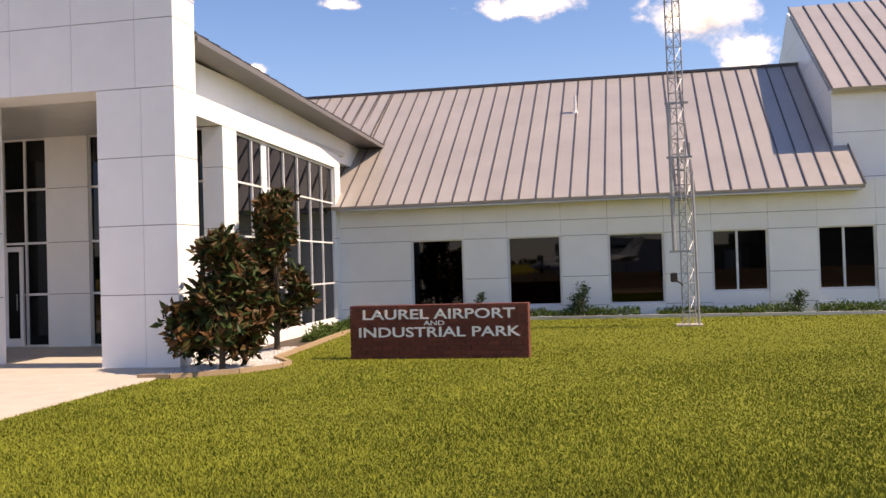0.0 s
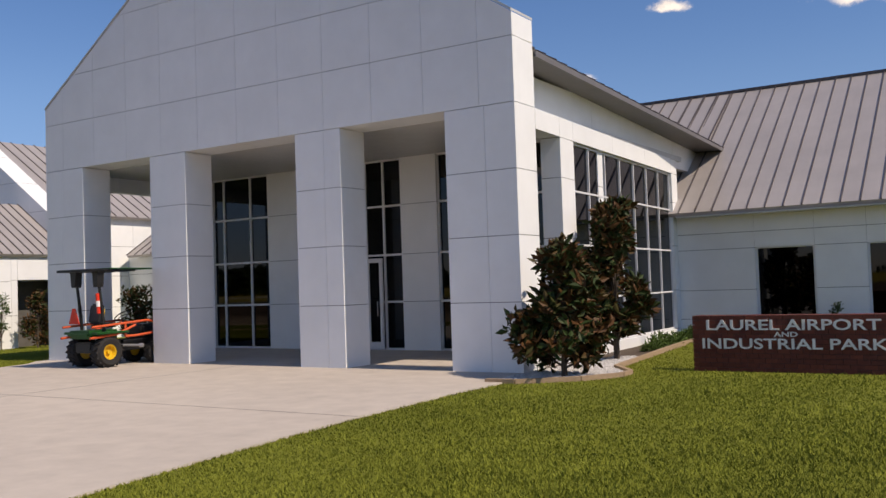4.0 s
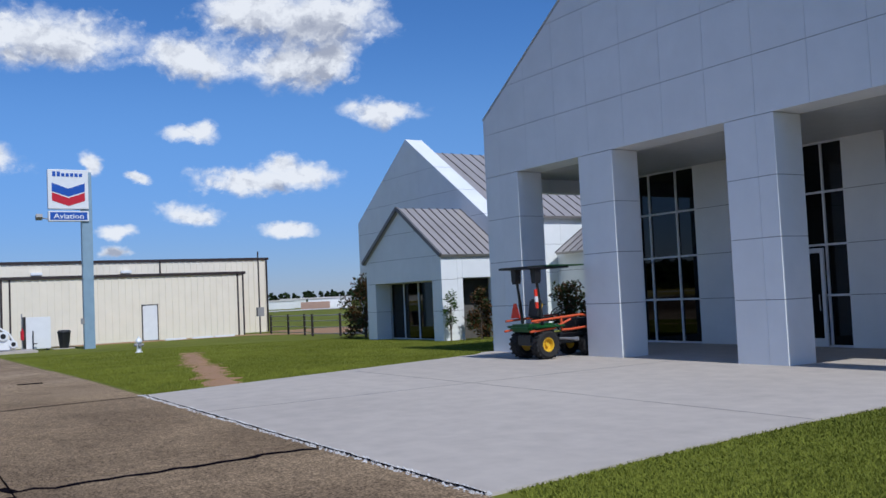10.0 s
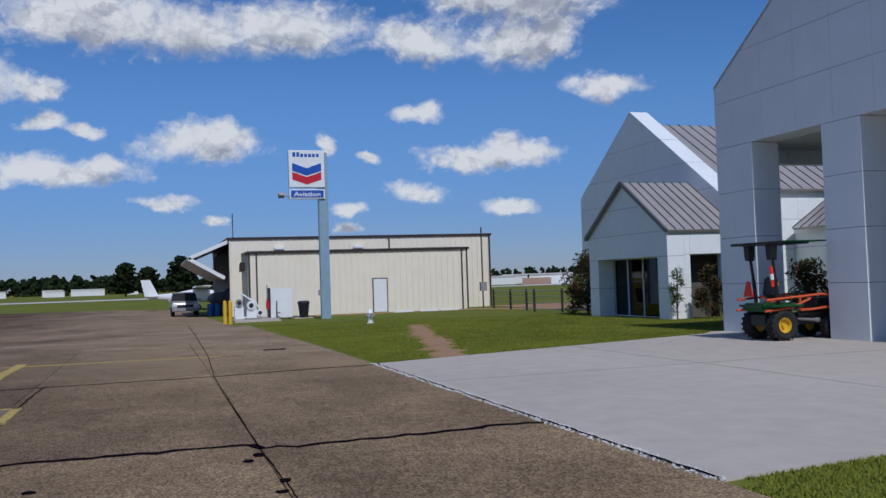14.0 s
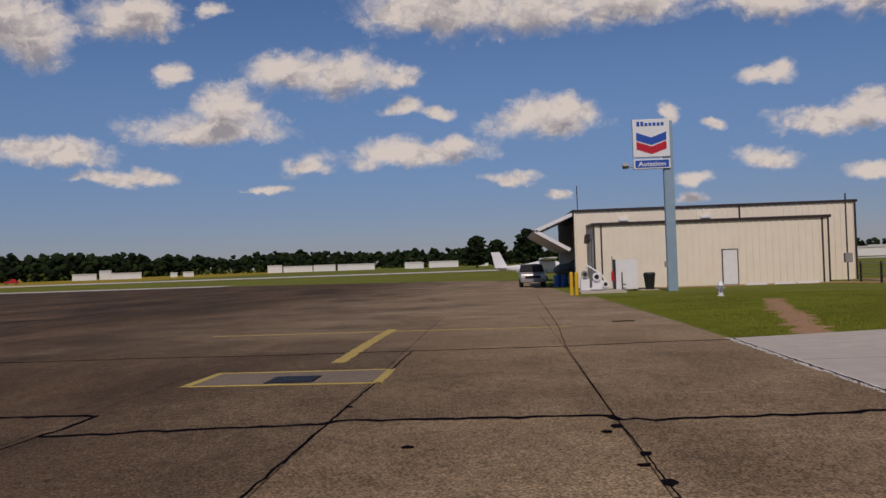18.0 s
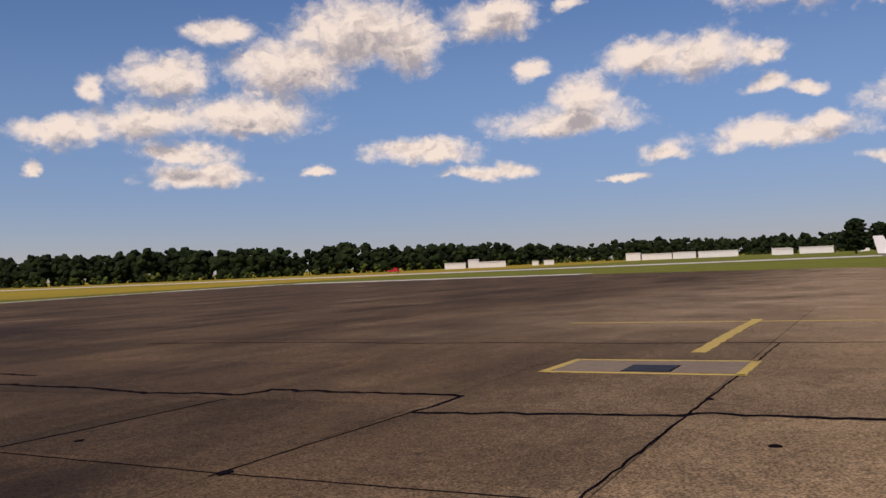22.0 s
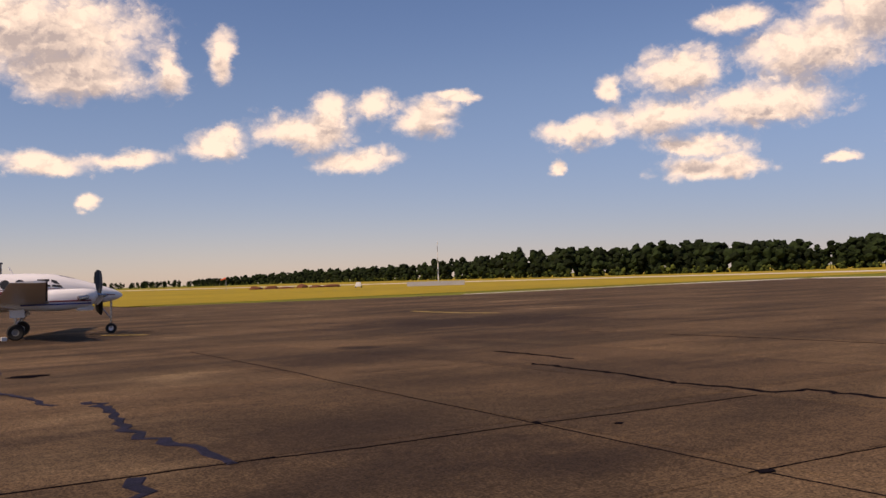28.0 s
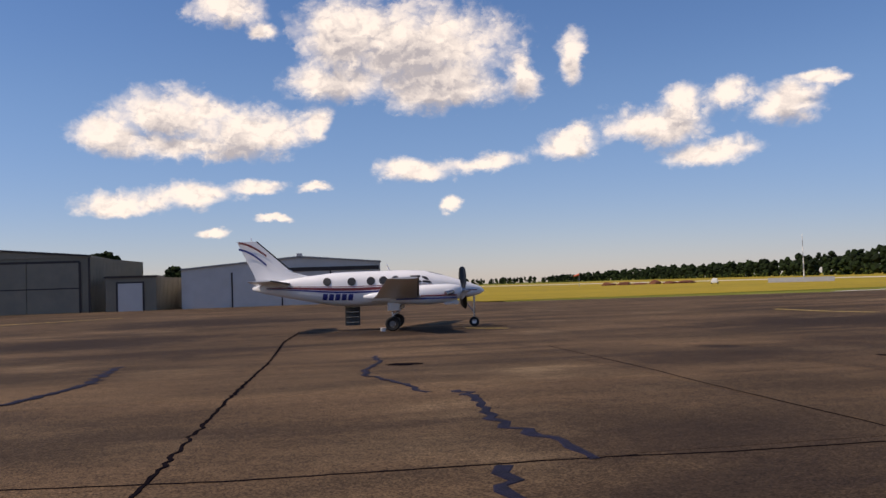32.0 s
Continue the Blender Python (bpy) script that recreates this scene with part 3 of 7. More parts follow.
def panel_wall(name, parent, o, u, n, ul, zl, thick, keep=None, cuts=(), label="", gap=0.007, extra=None):
    """A wall of square-edged metal panels over a recessed core. ul, zl: joint lines; keep(u, z): whether a cell is solid; cuts: half-planes."""
    core = bmesh.new()
    cells = []
    nu, nz = len(ul) - 1, len(zl) - 1
    solid = {(i, j) for i in range(nu) for j in range(nz) if not keep or keep((ul[i] + ul[i + 1]) / 2, (zl[j] + zl[j + 1]) / 2)}
    for i, j in sorted(solid):
        low = gap if zl[j] > 0.01 else 0
        gu = gap * 0.5
        p = [(ul[i] + gu, zl[j] + low), (ul[i + 1] - gu, zl[j] + low), (ul[i + 1] - gu, zl[j + 1] - gap), (ul[i] + gu, zl[j + 1] - gap)]
        a0, a1 = ul[i] + (0 if (i - 1, j) in solid else 0.025), ul[i + 1] - (0 if (i + 1, j) in solid else 0.025)
        b0, b1 = zl[j] + (0 if (i, j - 1) in solid or low == 0 else 0.025), zl[j + 1] - (0 if (i, j + 1) in solid else 0.025)
        q = [(a0, b0), (a1, b0), (a1, b1), (a0, b1)]
        for a, b, c in cuts:
            p, q = clip(p, a, b, c), clip(q, a, b, c - 0.03)
        if len(p) > 2 and area(p) > 0.004:
            cells.append(p)
        if len(q) > 2 and area(q) > 0.004:
            prism(core, q, o, u, n, -0.02, -thick + 0.02)
    bmesh.ops.remove_doubles(core, verts=core.verts, dist=0.001)
    wall = part(name, core, CORE, parent, label)
    for p in cells:
        bm = bmesh.new()
        prism(bm, p, o, u, n, 0.0, -thick)
        part("panel", bm, PANEL, wall)
    return wall


def seam_roof(name, parent, a, b, up, rise_h, count, thick=0.12, side=None, label="", seam_h=0.04, seam_w=0.028):
    """A sloping sheet from the eave line a-b to the line a+up - b+up, with standing seams."""
    a, b, up = Vector(a), Vector(b), Vector(up)
    nrm = (b - a).cross(up).normalized()
    if nrm.z < 0:
        nrm = -nrm
    bm = bmesh.new()
    lo = [bm.verts.new(p - nrm * thick) for p in (a, b, b + up, a + up)]
    hi = [bm.verts.new(p) for p in (a, b, b + up, a + up)]
    bm.faces.new(lo)
    bm.faces.new(hi)
    for i in range(4):
        bm.faces.new((lo[i], lo[(i + 1) % 4], hi[(i + 1) % 4], hi[i]))
    roof = part(name, bm, ROOF, parent, label)
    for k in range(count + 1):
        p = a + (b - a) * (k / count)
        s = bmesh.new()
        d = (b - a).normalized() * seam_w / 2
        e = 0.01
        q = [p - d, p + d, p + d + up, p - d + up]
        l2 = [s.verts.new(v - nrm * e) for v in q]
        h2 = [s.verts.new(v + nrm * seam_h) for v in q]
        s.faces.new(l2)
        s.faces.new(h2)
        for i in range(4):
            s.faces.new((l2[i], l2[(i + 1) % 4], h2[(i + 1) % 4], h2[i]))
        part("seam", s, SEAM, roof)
    return roof


def smooth01(a, b, v):
    t = min(1.0, max(0.0, (v - a) / (b - a)))
    return t * t * (3 - 2 * t)


def gz(x, y):
    """The height of the ground: level by the hall, rising to the wing, falling gently to the field."""
    g = 0.19 * smooth01(17.0, 25.5, y) * smooth01(-8.2, -6.5, x)
    return g - max(min(0.45, 0.0078 * max(0.0, -22 - x)), min(0.45, 0.0155 * max(0.0, -16 - y)))


def sheet(bm, xs, ys, dz, inside=None):
    """A sheet over a grid of lines that follows the ground."""
    vs = {}
    for i, x in enumerate(xs):
        for j, y in enumerate(ys):
            vs[i, j] = bm.verts.new((x, y, gz(x, y) + dz))
    for i in range(len(xs) - 1):
        for j in range(len(ys) - 1):
            if inside is None or inside((xs[i] + xs[i + 1]) / 2, (ys[j] + ys[j + 1]) / 2):
                bm.faces.new((vs[i, j], vs[i + 1, j], vs[i + 1, j + 1], vs[i, j + 1]))


def steps(*knots):
    out = []
    for a, b, n in knots:
        out += [a + (b - a) * k / n for k in range(n)]
    return out + [knots[-1][1]]


# ---- ground ----
FIELD = [(90, 4.34), (90, -160), (-22, -160), (-24, -101), (-62, -88), (-100, -92), (-128, -90), (-123, -38), (-106, -4), (-96, 3.0), (-46, 3.6), (-46, 4.3), (-19, 4.34)]


def inside(poly, x, y):
    c = False
    for (x0, y0), (x1, y1) in zip(poly, poly[1:] + poly[:1]):
        if (y0 > y) != (y1 > y) and x < x0 + (y - y0) / (y1 - y0) * (x1 - x0):
            c = not c
    return c


bm = bmesh.new()
sheet(bm, [-3500, -1500, -700, -300] + steps((-160, -60, 10), (-60, 30, 60), (30, 90, 6)) + [300, 900, 3000], [-3500, -1500, -700, -300] + steps((-160, -60, 10), (-60, 40, 66), (40, 90, 5)) + [300, 900, 3000], 0.0)
for v in bm.verts:
    if inside(FIELD, v.co.x, v.co.y) and inside(FIELD, v.co.x - 2, v.co.y + 2.5) and inside(FIELD, v.co.x + 2, v.co.y - 2):
        v.co.z -= 0.15
ground = tagged(part("ground", bm, LAWN), "mown green grass field reaching to the horizon", "ground", kind="structure")


# the apron in one sheet, with the pieces that the camera passes laid on it further down
bm = bmesh.new()
fan = [bm.verts.new((x, y, gz(x, y) + 0.012)) for x, y in FIELD]
bm.faces.new(fan)
bmesh.ops.triangulate(bm, faces=bm.faces[:])
for cut in [(x, 0) for x in (-118, -110, -100, -90, -80, -70, -60, -50, -40, -34, -28, -22, -16, -8)] + [(0, y) for y in (-140, -120, -105, -90, -75, -60, -50, -45, -40, -34, -28, -22, -16, -8)]:
    co, no = ((cut[0], 0, 0), (1, 0, 0)) if cut[0] else ((0, cut[1], 0), (0, 1, 0))
    bmesh.ops.bisect_plane(bm, geom=bm.verts[:] + bm.edges[:] + bm.faces[:], plane_co=co, plane_no=no)
for v in bm.verts:
    v.co.z = gz(v.co.x, v.co.y) + 0.012
apron = tagged(part("apron", bm, APRON), "worn brown concrete aircraft apron with dark joints", "apron", kind="structure")

# pale forecourt before the hall
PAD = [(-19.02, 4.35), (-6.75, 4.35), (-7.15, 7.2), (-7.4, 9.6), (-7.55, 12.5), (-7.5, 13.8), (-7.8, 15.39), (-7.8, 16.2), (-7.87, 20.2), (-22.6, 20.2), (-22.6, 15.0), (-22.0, 14.4)]
bm = bmesh.new()
lo = [bm.verts.new((x, y, -0.1)) for x, y in PAD]
hi = [bm.verts.new((x, y, 0.03)) for x, y in PAD]
bm.faces.new(hi)
for i in range(len(PAD)):
    bm.faces.new((lo[i], lo[(i + 1) % len(PAD)], hi[(i + 1) % len(PAD)], hi[i]))
pavement = tagged(part("pavement", bm, CONC), "pale broom-finished concrete forecourt slab", "pavement", kind="structure")

# ---- terminal: hall ----
X0, X1, YF = -22.55, -7.87, 15.39
XC = (X0 + X1) / 2
ZL = [0.0, 1.37, 2.65, 3.92, 5.2, 6.48, 7.75, 9.02, 10.3, 11.9]
PITCH = 0.66
hall = root("terminal_hall", (XC, YF, 0.03), "white panelled gabled terminal hall with deep square columns", "building")
gable = ((PITCH, 1, 6.93 + PITCH * X1), (-PITCH, 1, 6.93 - PITCH * X0))
for cu in ([X0, -21.82, -20.94], [-18.26, -16.98], [-13.42, -12.6, -12.14], [-9.46, -8.55, X1]):
    panel_wall("column", hall, (0, YF, 0), (1, 0, 0), (0, -1, 0), cu, ZL[:5], 0.86, None, (), "deep square column in white metal panels")
UG = [X0] + [XC + 1.312 * k for k in range(-5, 6)] + [X1]
panel_wall("gable_wall", hall, (0, YF, 0), (1, 0, 0), (0, -1, 0), UG, ZL[4:], 0.86, None, gable, "white metal panel gable over the porch")
bm = bmesh.new()
for sx, xe in ((1, X1), (-1, X0)):
    za, zb = 6.93 + 0.02, 6.93 + PITCH * (X1 - XC) + 0.02
    vs = [bm.verts.new(v) for v in ((xe, YF - 0.02, za), (XC, YF - 0.02, zb), (XC, YF + 0.88, zb), (xe, YF + 0.88, za))]
    bm.faces.new(vs)
r = bmesh.ops.extrude_face_region(bm, geom=bm.faces[:])
for v in [e for e in r["geom"] if isinstance(e, bmesh.types.BMVert)]:
    v.co.z += 0.05
part("coping", bm, SOFFIT, hall, "thin grey metal coping on the gable")

# side wall towards the lawn
SK = math.atan2(0.49, 9.75)
su = Vector((-math.sin(SK), math.cos(SK), 0))
sn = Vector((math.cos(SK), math.sin(SK), 0))
so = Vector((X1, 16.25, 0))


def su_at(y):
    return (y - 16.25) / math.cos(SK)


CW0, CW1 = 2.02, 9.72
panel_wall("side_wall", hall, so, su, sn, [0.0, 1.25, CW0, 4.6, 7.2, CW1, 10.3], [0.0, 0.26, 1.37, 2.65, 3.92, 4.77, 5.2], 0.45,
           lambda u, z: (z > 4.77) or (1.25 < u < CW0) or u > CW1 or (u > CW0 and z < 0.26))
panel_wall("upper_side_wall", hall, (X1 - 0.62, 16.25, 0), (0, 1, 0), (1, 0, 0), [0.0, 1.25, 4.3, 7.3, 10.3, 14.0], [5.0, 6.12], 0.3)


def glazing(name, parent, o, u, n, us, zs, skip=(), bar_w=0.055, depth=0.1, label="", set_back=0.08):
    """A glazed opening: bars along the lines us and zs, and a pane in each field."""
    o, u, n = Vector(o), Vector(u), Vector(n)
    bm = bmesh.new()
    prism(bm, [(us[0], zs[0]), (us[-1], zs[0]), (us[-1], zs[0] + bar_w), (us[0], zs[0] + bar_w)], o, u, n, -set_back, -set_back - depth)
    win = part(name, bm, FRAME_W, parent, label)
    for a in us:
        b = bmesh.new()
        prism(b, [(a - bar_w / 2, zs[0]), (a + bar_w / 2, zs[0]), (a + bar_w / 2, zs[-1]), (a - bar_w / 2, zs[-1])], o, u, n, -set_back + 0.004, -set_back - depth)
        part("mullion", b, FRAME_W, win)
    for z in zs[1:]:
        b = bmesh.new()
        prism(b, [(us[0], z - bar_w / 2), (us[-1], z - bar_w / 2), (us[-1], z + bar_w / 2), (us[0], z + bar_w / 2)], o, u, n, -set_back, -set_back - depth)
        part("transom", b, FRAME_W, win)
    for i in range(len(us) - 1):
        for j in range(len(zs) - 1):
            if (i, j) in skip:
                continue
            b = bmesh.new()
            prism(b, [(us[i], zs[j]), (us[i + 1], zs[j]), (us[i + 1], zs[j + 1]), (us[i], zs[j + 1])], o, u, n, -set_back - depth * 0.45, -set_back - depth * 0.55)
            part("pane", b, GLASS, win)
    return win


glazing("curtain_wall", hall, so, su, sn, [CW0 + (CW1 - CW0) * k / 7 for k in range(8)], [0.26, 1.33, 2.52, 3.7, 4.74], bar_w=0.042, label="tall tinted curtain wall in pale aluminium bars")
# glazed front inside the porch
YB = 20.0
HZ = [0.03, 1.33, 2.6, 3.93, 5.18]
for us, sk in (([-21.0, -20.55, -19.44, -18.66], ()), ([-17.4, -16.6, -15.8], ()), ([-15.08, -14.47, -13.84], ((0, 0),)), ([-12.68, -11.9, -11.1], ()), ([-10.3, -9.5, -8.6], ())):
    glazing("window", hall, (0, YB, 0), (1, 0, 0), (0, -1, 0), us, HZ, sk, label="tall tinted storefront window")
panel_wall("inner_wall", hall, (0, YB, 0), (1, 0, 0), (0, -1, 0), [X0, -21.0, -18.66, -17.4, -15.8, -15.08, -13.84, -12.68, -11.1, -10.3, -8.6, -8.15], [0.03, 1.33, 2.6, 3.93, 5.2], 0.3,
           lambda u, z: not any(a < u < b for a, b in ((-21.0, -18.66), (-17.4, -15.8), (-15.08, -13.84), (-12.68, -11.1), (-10.3, -8.6))))
# glazed entrance door
bm = bmesh.new()
for a, b, c, d in ((-15.03, -14.93, 0.05, 2.52), (-14.6, -14.5, 0.05, 2.52), (-14.93, -14.6, 2.4, 2.52), (-14.93, -14.6, 0.05, 0.25)):
    box(bm, a, b, YB - 0.02, YB + 0.03, c, d)
door = part("door", bm, FRAME_W, hall, "narrow-framed glazed entrance door, closed")
bm = bmesh.new()
box(bm, -14.93, -14.6, YB, YB + 0.012, 0.25, 2.4)
part("pane", bm, GLASS, door)
bm = bmesh.new()
bar(bm, (-14.64, YB - 0.07, 0.95), (-14.64, YB - 0.07, 1.35), 0.014)
part("door_handle", bm, STEEL, door, "vertical steel pull handle")
# porch ceiling, left side wall with its opening, back
bm = bmesh.new()
box(bm, X0 + 0.3, X1 - 0.5, YF + 0.86, 27.0, 5.2, 5.34)
part("porch_ceiling", bm, SOFFIT, hall, "smooth metal porch ceiling")
panel_wall("west_wall", hall, (X0, 16.25, 0), (0, 1, 0), (-1, 0, 0), [0.0, 1.3, 2.1, 3.75, 7.0, 10.0], [0.0, 1.37, 2.65, 3.92, 4.77, 5.2, 6.4], 0.35, lambda u, z: u > 3.75 or z > 4.77)
# room added behind the glass, its dimness put into a dark colour
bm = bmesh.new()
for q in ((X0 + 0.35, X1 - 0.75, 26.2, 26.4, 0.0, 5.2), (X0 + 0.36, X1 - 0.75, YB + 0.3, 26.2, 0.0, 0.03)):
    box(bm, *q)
part("interior", bm, INSIDE_DIM, hall, "added lobby floor and back wall, coloured dark for dimness")
# roof
ZR = 6.36
RB = Vector((-7.66, 29.08, 5.77))
seam_roof("east_roof", hall, (X1 + 0.03, 16.25, ZR), RB, Vector((XC - X1, 0, (X1 - XC) * 0.54)), 0, 26, thick=0.1, label="standing seam metal roof slope")
seam_roof("west_roof", hall, (X0 - 0.03, 34.0, ZR), (X0 - 0.03, 16.25, ZR), Vector((XC - X0, 0, (XC - X0) * 0.44)), 0, 26, thick=0.1)
bm = bmesh.new()
prism(bm, [(0, ZR - 0.02), (13.0, ZR - 0.62), (13.0, ZR - 0.72), (0, ZR - 0.14)], (X1 - 0.0, 16.26, 0), (0.014, 1, 0), (1, 0, 0), 0.06, -0.02)
part("fascia", bm, FASCIA, hall, "dark metal eave fascia")
# hall soffit: shade under the overhang is painted in by the dark metal
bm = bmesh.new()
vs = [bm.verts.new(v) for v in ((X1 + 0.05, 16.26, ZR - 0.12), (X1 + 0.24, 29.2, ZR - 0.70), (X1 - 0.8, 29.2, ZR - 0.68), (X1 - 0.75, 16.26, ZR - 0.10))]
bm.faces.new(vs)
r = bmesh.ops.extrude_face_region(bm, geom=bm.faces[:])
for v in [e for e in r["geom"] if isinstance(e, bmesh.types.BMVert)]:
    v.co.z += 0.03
part("soffit", bm, EAVE_SHADED, hall, "flat metal eave soffit, coloured dark for its shade")


# ---- terminal: east wing ----
YW = 26.37
wing = root("terminal_wing", (0, YW, 0.19), "low white panelled office wing under a brown metal roof", "building")
WX = [(-6.19, -4.6), (-3.3, -1.74), (-0.42, 1.14), (2.42, 3.93), (5.2, 6.7)]
wl = [-9.5] + [v for w in WX for v in w] + [8.5]
panel_wall("wing_wall", wing, (0, YW, 0), (1, 0, 0), (0, -1, 0), wl, [0.0, 0.5, 1.33, 2.5, 2.96, 3.75], 0.35, lambda u, z: not (0.5 < z < 2.5 and any(a < u < b for a, b in WX)))
for k, (a, b) in enumerate(WX):
    z0 = 0.5 if k < 3 else 0.79
    win = glazing("window", wing, (0, YW, 0), (1, 0, 0), (0, -1, 0), [a + 0.03, (a * 0.55 + b * 0.45), b - 0.03] if k > 2 else [a + 0.03, b - 0.03], [z0, 2.5], bar_w=0.06, label="square office window with dark tinted glass")
    if k > 2:
        bm = bmesh.new()
        box(bm, a, b, YW + 0.03, YW + 0.2, 0.5, z0)
        part("sill_panel", bm, PANEL, win)
# added back wall; its dark colour stands for an unlit office
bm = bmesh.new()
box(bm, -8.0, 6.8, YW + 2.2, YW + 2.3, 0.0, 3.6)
part("interior", bm, INSIDE_DIM, wing, "added office back wall, coloured dark for dimness")
EZ, RZ, RY = 3.58, 8.19, 32.6
seam_roof("wing_roof", wing, (-9.622, YW - 0.5, EZ), (6.35, YW - 0.5, EZ), Vector((0, RY - YW + 0.5, RZ - EZ)), 0, 33, label="brown standing seam metal roof")
seam_roof("wing_roof_end", wing, (-12.0, YW + 2.7, EZ + 2.27), (-8.25, YW + 2.7, EZ + 2.27), Vector((0, RY - YW - 2.7, RZ - EZ - 2.27)), 0, 8)
bm = bmesh.new()
box(bm, -12, 6.2, RY - 0.08, RY + 0.08, RZ - 0.02, RZ + 0.07)
part("ridge_cap", bm, SEAM, wing, "dark metal ridge cap")
bm = bmesh.new()
box(bm, -8.25, 6.26, YW - 0.52, YW, EZ - 0.14, EZ - 0.1)
part("soffit", bm, SOFFIT, wing)
bm = bmesh.new()
bar(bm, (-1.44, 30.4, 6.6), (-1.44, 30.4, 7.25), 0.05, 10)
bar(bm, (-1.44, 30.4, 6.6), (-1.44, 30.4, 6.75), 0.12, 10, 0.06)
part("roof_vent", bm, WHITE, wing, "small white roof vent pipe")

# taller block at the end of the wing
block = root("terminal_block", (10, 28, 0.19), "tall white panelled block with a steep metal roof", "building")
BX, BY, BE = 5.95, 27.7, 6.45
panel_wall("front_wall", block, (0, BY, 0), (1, 0, 0), (0, -1, 0), [BX, 7.6, 9.2, 11.4, 14.0], [0.0, 1.37, 2.65, 3.92, 5.2, BE], 0.35, lambda u, z: not (7.6 < u < 9.2 and 3.92 < z < 5.2))
glazing("window", block, (0, BY, 0), (1, 0, 0), (0, -1, 0), [7.6, 9.2], [3.92, 5.2])
panel_wall("gable_wall", block, (BX, BY + 0.36, 0), (0, 1, 0), (-1, 0, 0), [0, 2.4, 4.8, 7.2, 9.6, 12.0], [3.0, 4.2, 5.4, 6.6, 7.8, 9.0, 11.0], 0.35, None, ((-0.62, 1, BE + 0.05), (0.62, 1, BE + 0.05 + 0.62 * 12.6)))
seam_roof("block_roof", block, (BX - 0.02, BY - 0.3, BE - 0.02), (16.0, BY - 0.3, BE - 0.02), Vector((0, 6.6, 6.6 * 0.62)), 0, 20, label="steep brown standing seam roof slope")

# ---- terminal: west pavilion with its porch ----
pav = root("terminal_pavilion", (-39.0, 22.0, -0.1), "white gabled terminal pavilion with a small gabled porch", "building")
PX0, PX1, PY = -44.6, -33.4, 22.0
PF1 = -31.3
panel_wall("front_wall", pav, (0, PY, -0.15), (1, 0, 0), (0, -1, 0), [PX0, -42.4, -40.2, -38.0, -35.8, -33.5, PF1], [0.0, 1.4, 2.75, 4.05, 5.35, 6.65, 7.95, 10.2], 0.95, None, ((0.66, 1, 6.0 + 0.66 * PX1), (-0.66, 1, 6.0 - 0.66 * PX0)), "white panelled gable wall with a parapet")
panel_wall("side_wall", pav, (PX1, PY + 0.95, -0.15), (0, 1, 0), (1, 0, 0), [0, 2.0, 4.0, 6.0, 8.0, 12.0], [0.0, 1.4, 2.75, 4.05, 5.35], 0.35)
seam_roof("east_roof", pav, (PX1 + 0.3, PY + 0.95, 5.2), (PX1 + 0.3, PY + 16, 5.2), Vector((-5.9, 0, 3.75)), 0, 26, label="standing seam metal roof slope")
seam_roof("west_roof", pav, (PX0 - 0.3, PY + 16, 5.2), (PX0 - 0.3, PY + 0.95, 5.2), Vector((5.9, 0, 3.75)), 0, 26)
# porch
QX0, QX1, QY = -37.6, -31.0, 18.85
QC = (QX0 + QX1) / 2
panel_wall("porch_front", pav, (0, QY, -0.12), (1, 0, 0), (0, -1, 0), [QX0, -36.75, -34.3, -31.75, QX1], [0.0, 1.25, 2.5, 3.5, 4.6, 5.9], 0.75, lambda u, z: z > 2.5 or not (-36.75 < u < -31.75), ((0.64, 1, 3.5 + 0.64 * QX1), (-0.64, 1, 3.5 - 0.64 * QX0)))
panel_wall("porch_side", pav, (QX1, QY + 0.75, -0.12), (0, 1, 0), (1, 0, 0), [0, 0.25, 1.75, 2.4], [0.0, 1.25, 2.55, 3.5], 0.4, lambda u, z: z > 2.55 or not (0.25 < u < 1.75))
seam_roof("porch_roof", pav, (QX1 + 0.15, QY - 0.08, 3.38), (QX1 + 0.15, PY, 3.38), Vector((QC - QX1 - 0.15, 0, 2.2)), 0, 8)
seam_roof("porch_roof_back", pav, (QX0 - 0.15, PY, 3.38), (QX0 - 0.15, QY - 0.08, 3.38), Vector((QX0 * -1 + QC + 0.15, 0, 2.2)), 0, 8)
bm = bmesh.new()
for a, b in (((QX0 - 0.15, QY - 0.1, 3.36), (QC, QY - 0.1, 5.58)), ((QX1 + 0.15, QY - 0.1, 3.36), (QC, QY - 0.1, 5.58))):
    beam(bm, a, b, 0.1, 0.16)
part("rake_trim", bm, FASCIA, pav, "dark metal rake trim")
bm = bmesh.new()
box(bm, QX0 + 0.1, QX1 - 0.1, QY + 0.7, PY, 2.4, 2.46)
part("porch_ceiling", bm, SOFFIT, pav)
glazing("door_front", pav, (0, QY + 0.72, -0.12), (1, 0, 0), (0, -1, 0), [-36.8, -35.6, -34.3, -33.0, -31.7], [0.0, 2.5], label="glazed porch doors with dark glass")
# added porch room walls, their shade put into the dark colour
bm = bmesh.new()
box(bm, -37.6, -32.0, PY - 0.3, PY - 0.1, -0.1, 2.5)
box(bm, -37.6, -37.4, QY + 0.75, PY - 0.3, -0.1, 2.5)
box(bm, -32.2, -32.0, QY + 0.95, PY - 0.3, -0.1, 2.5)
part("interior", bm, INSIDE_DIM, pav)
# low wing between pavilion and hall
lwing = root("terminal_link", (-28, 27.0, 0.0), "low white link wing with a metal roof", "building")
panel_wall("link_wall", lwing, (0, 26.7, 0), (1, 0, 0), (0, -1, 0), [-33.4, -31, -28.6, -26.2, -23.8, -22.6], [-0.1, 1.37, 2.65, 3.6], 0.3)
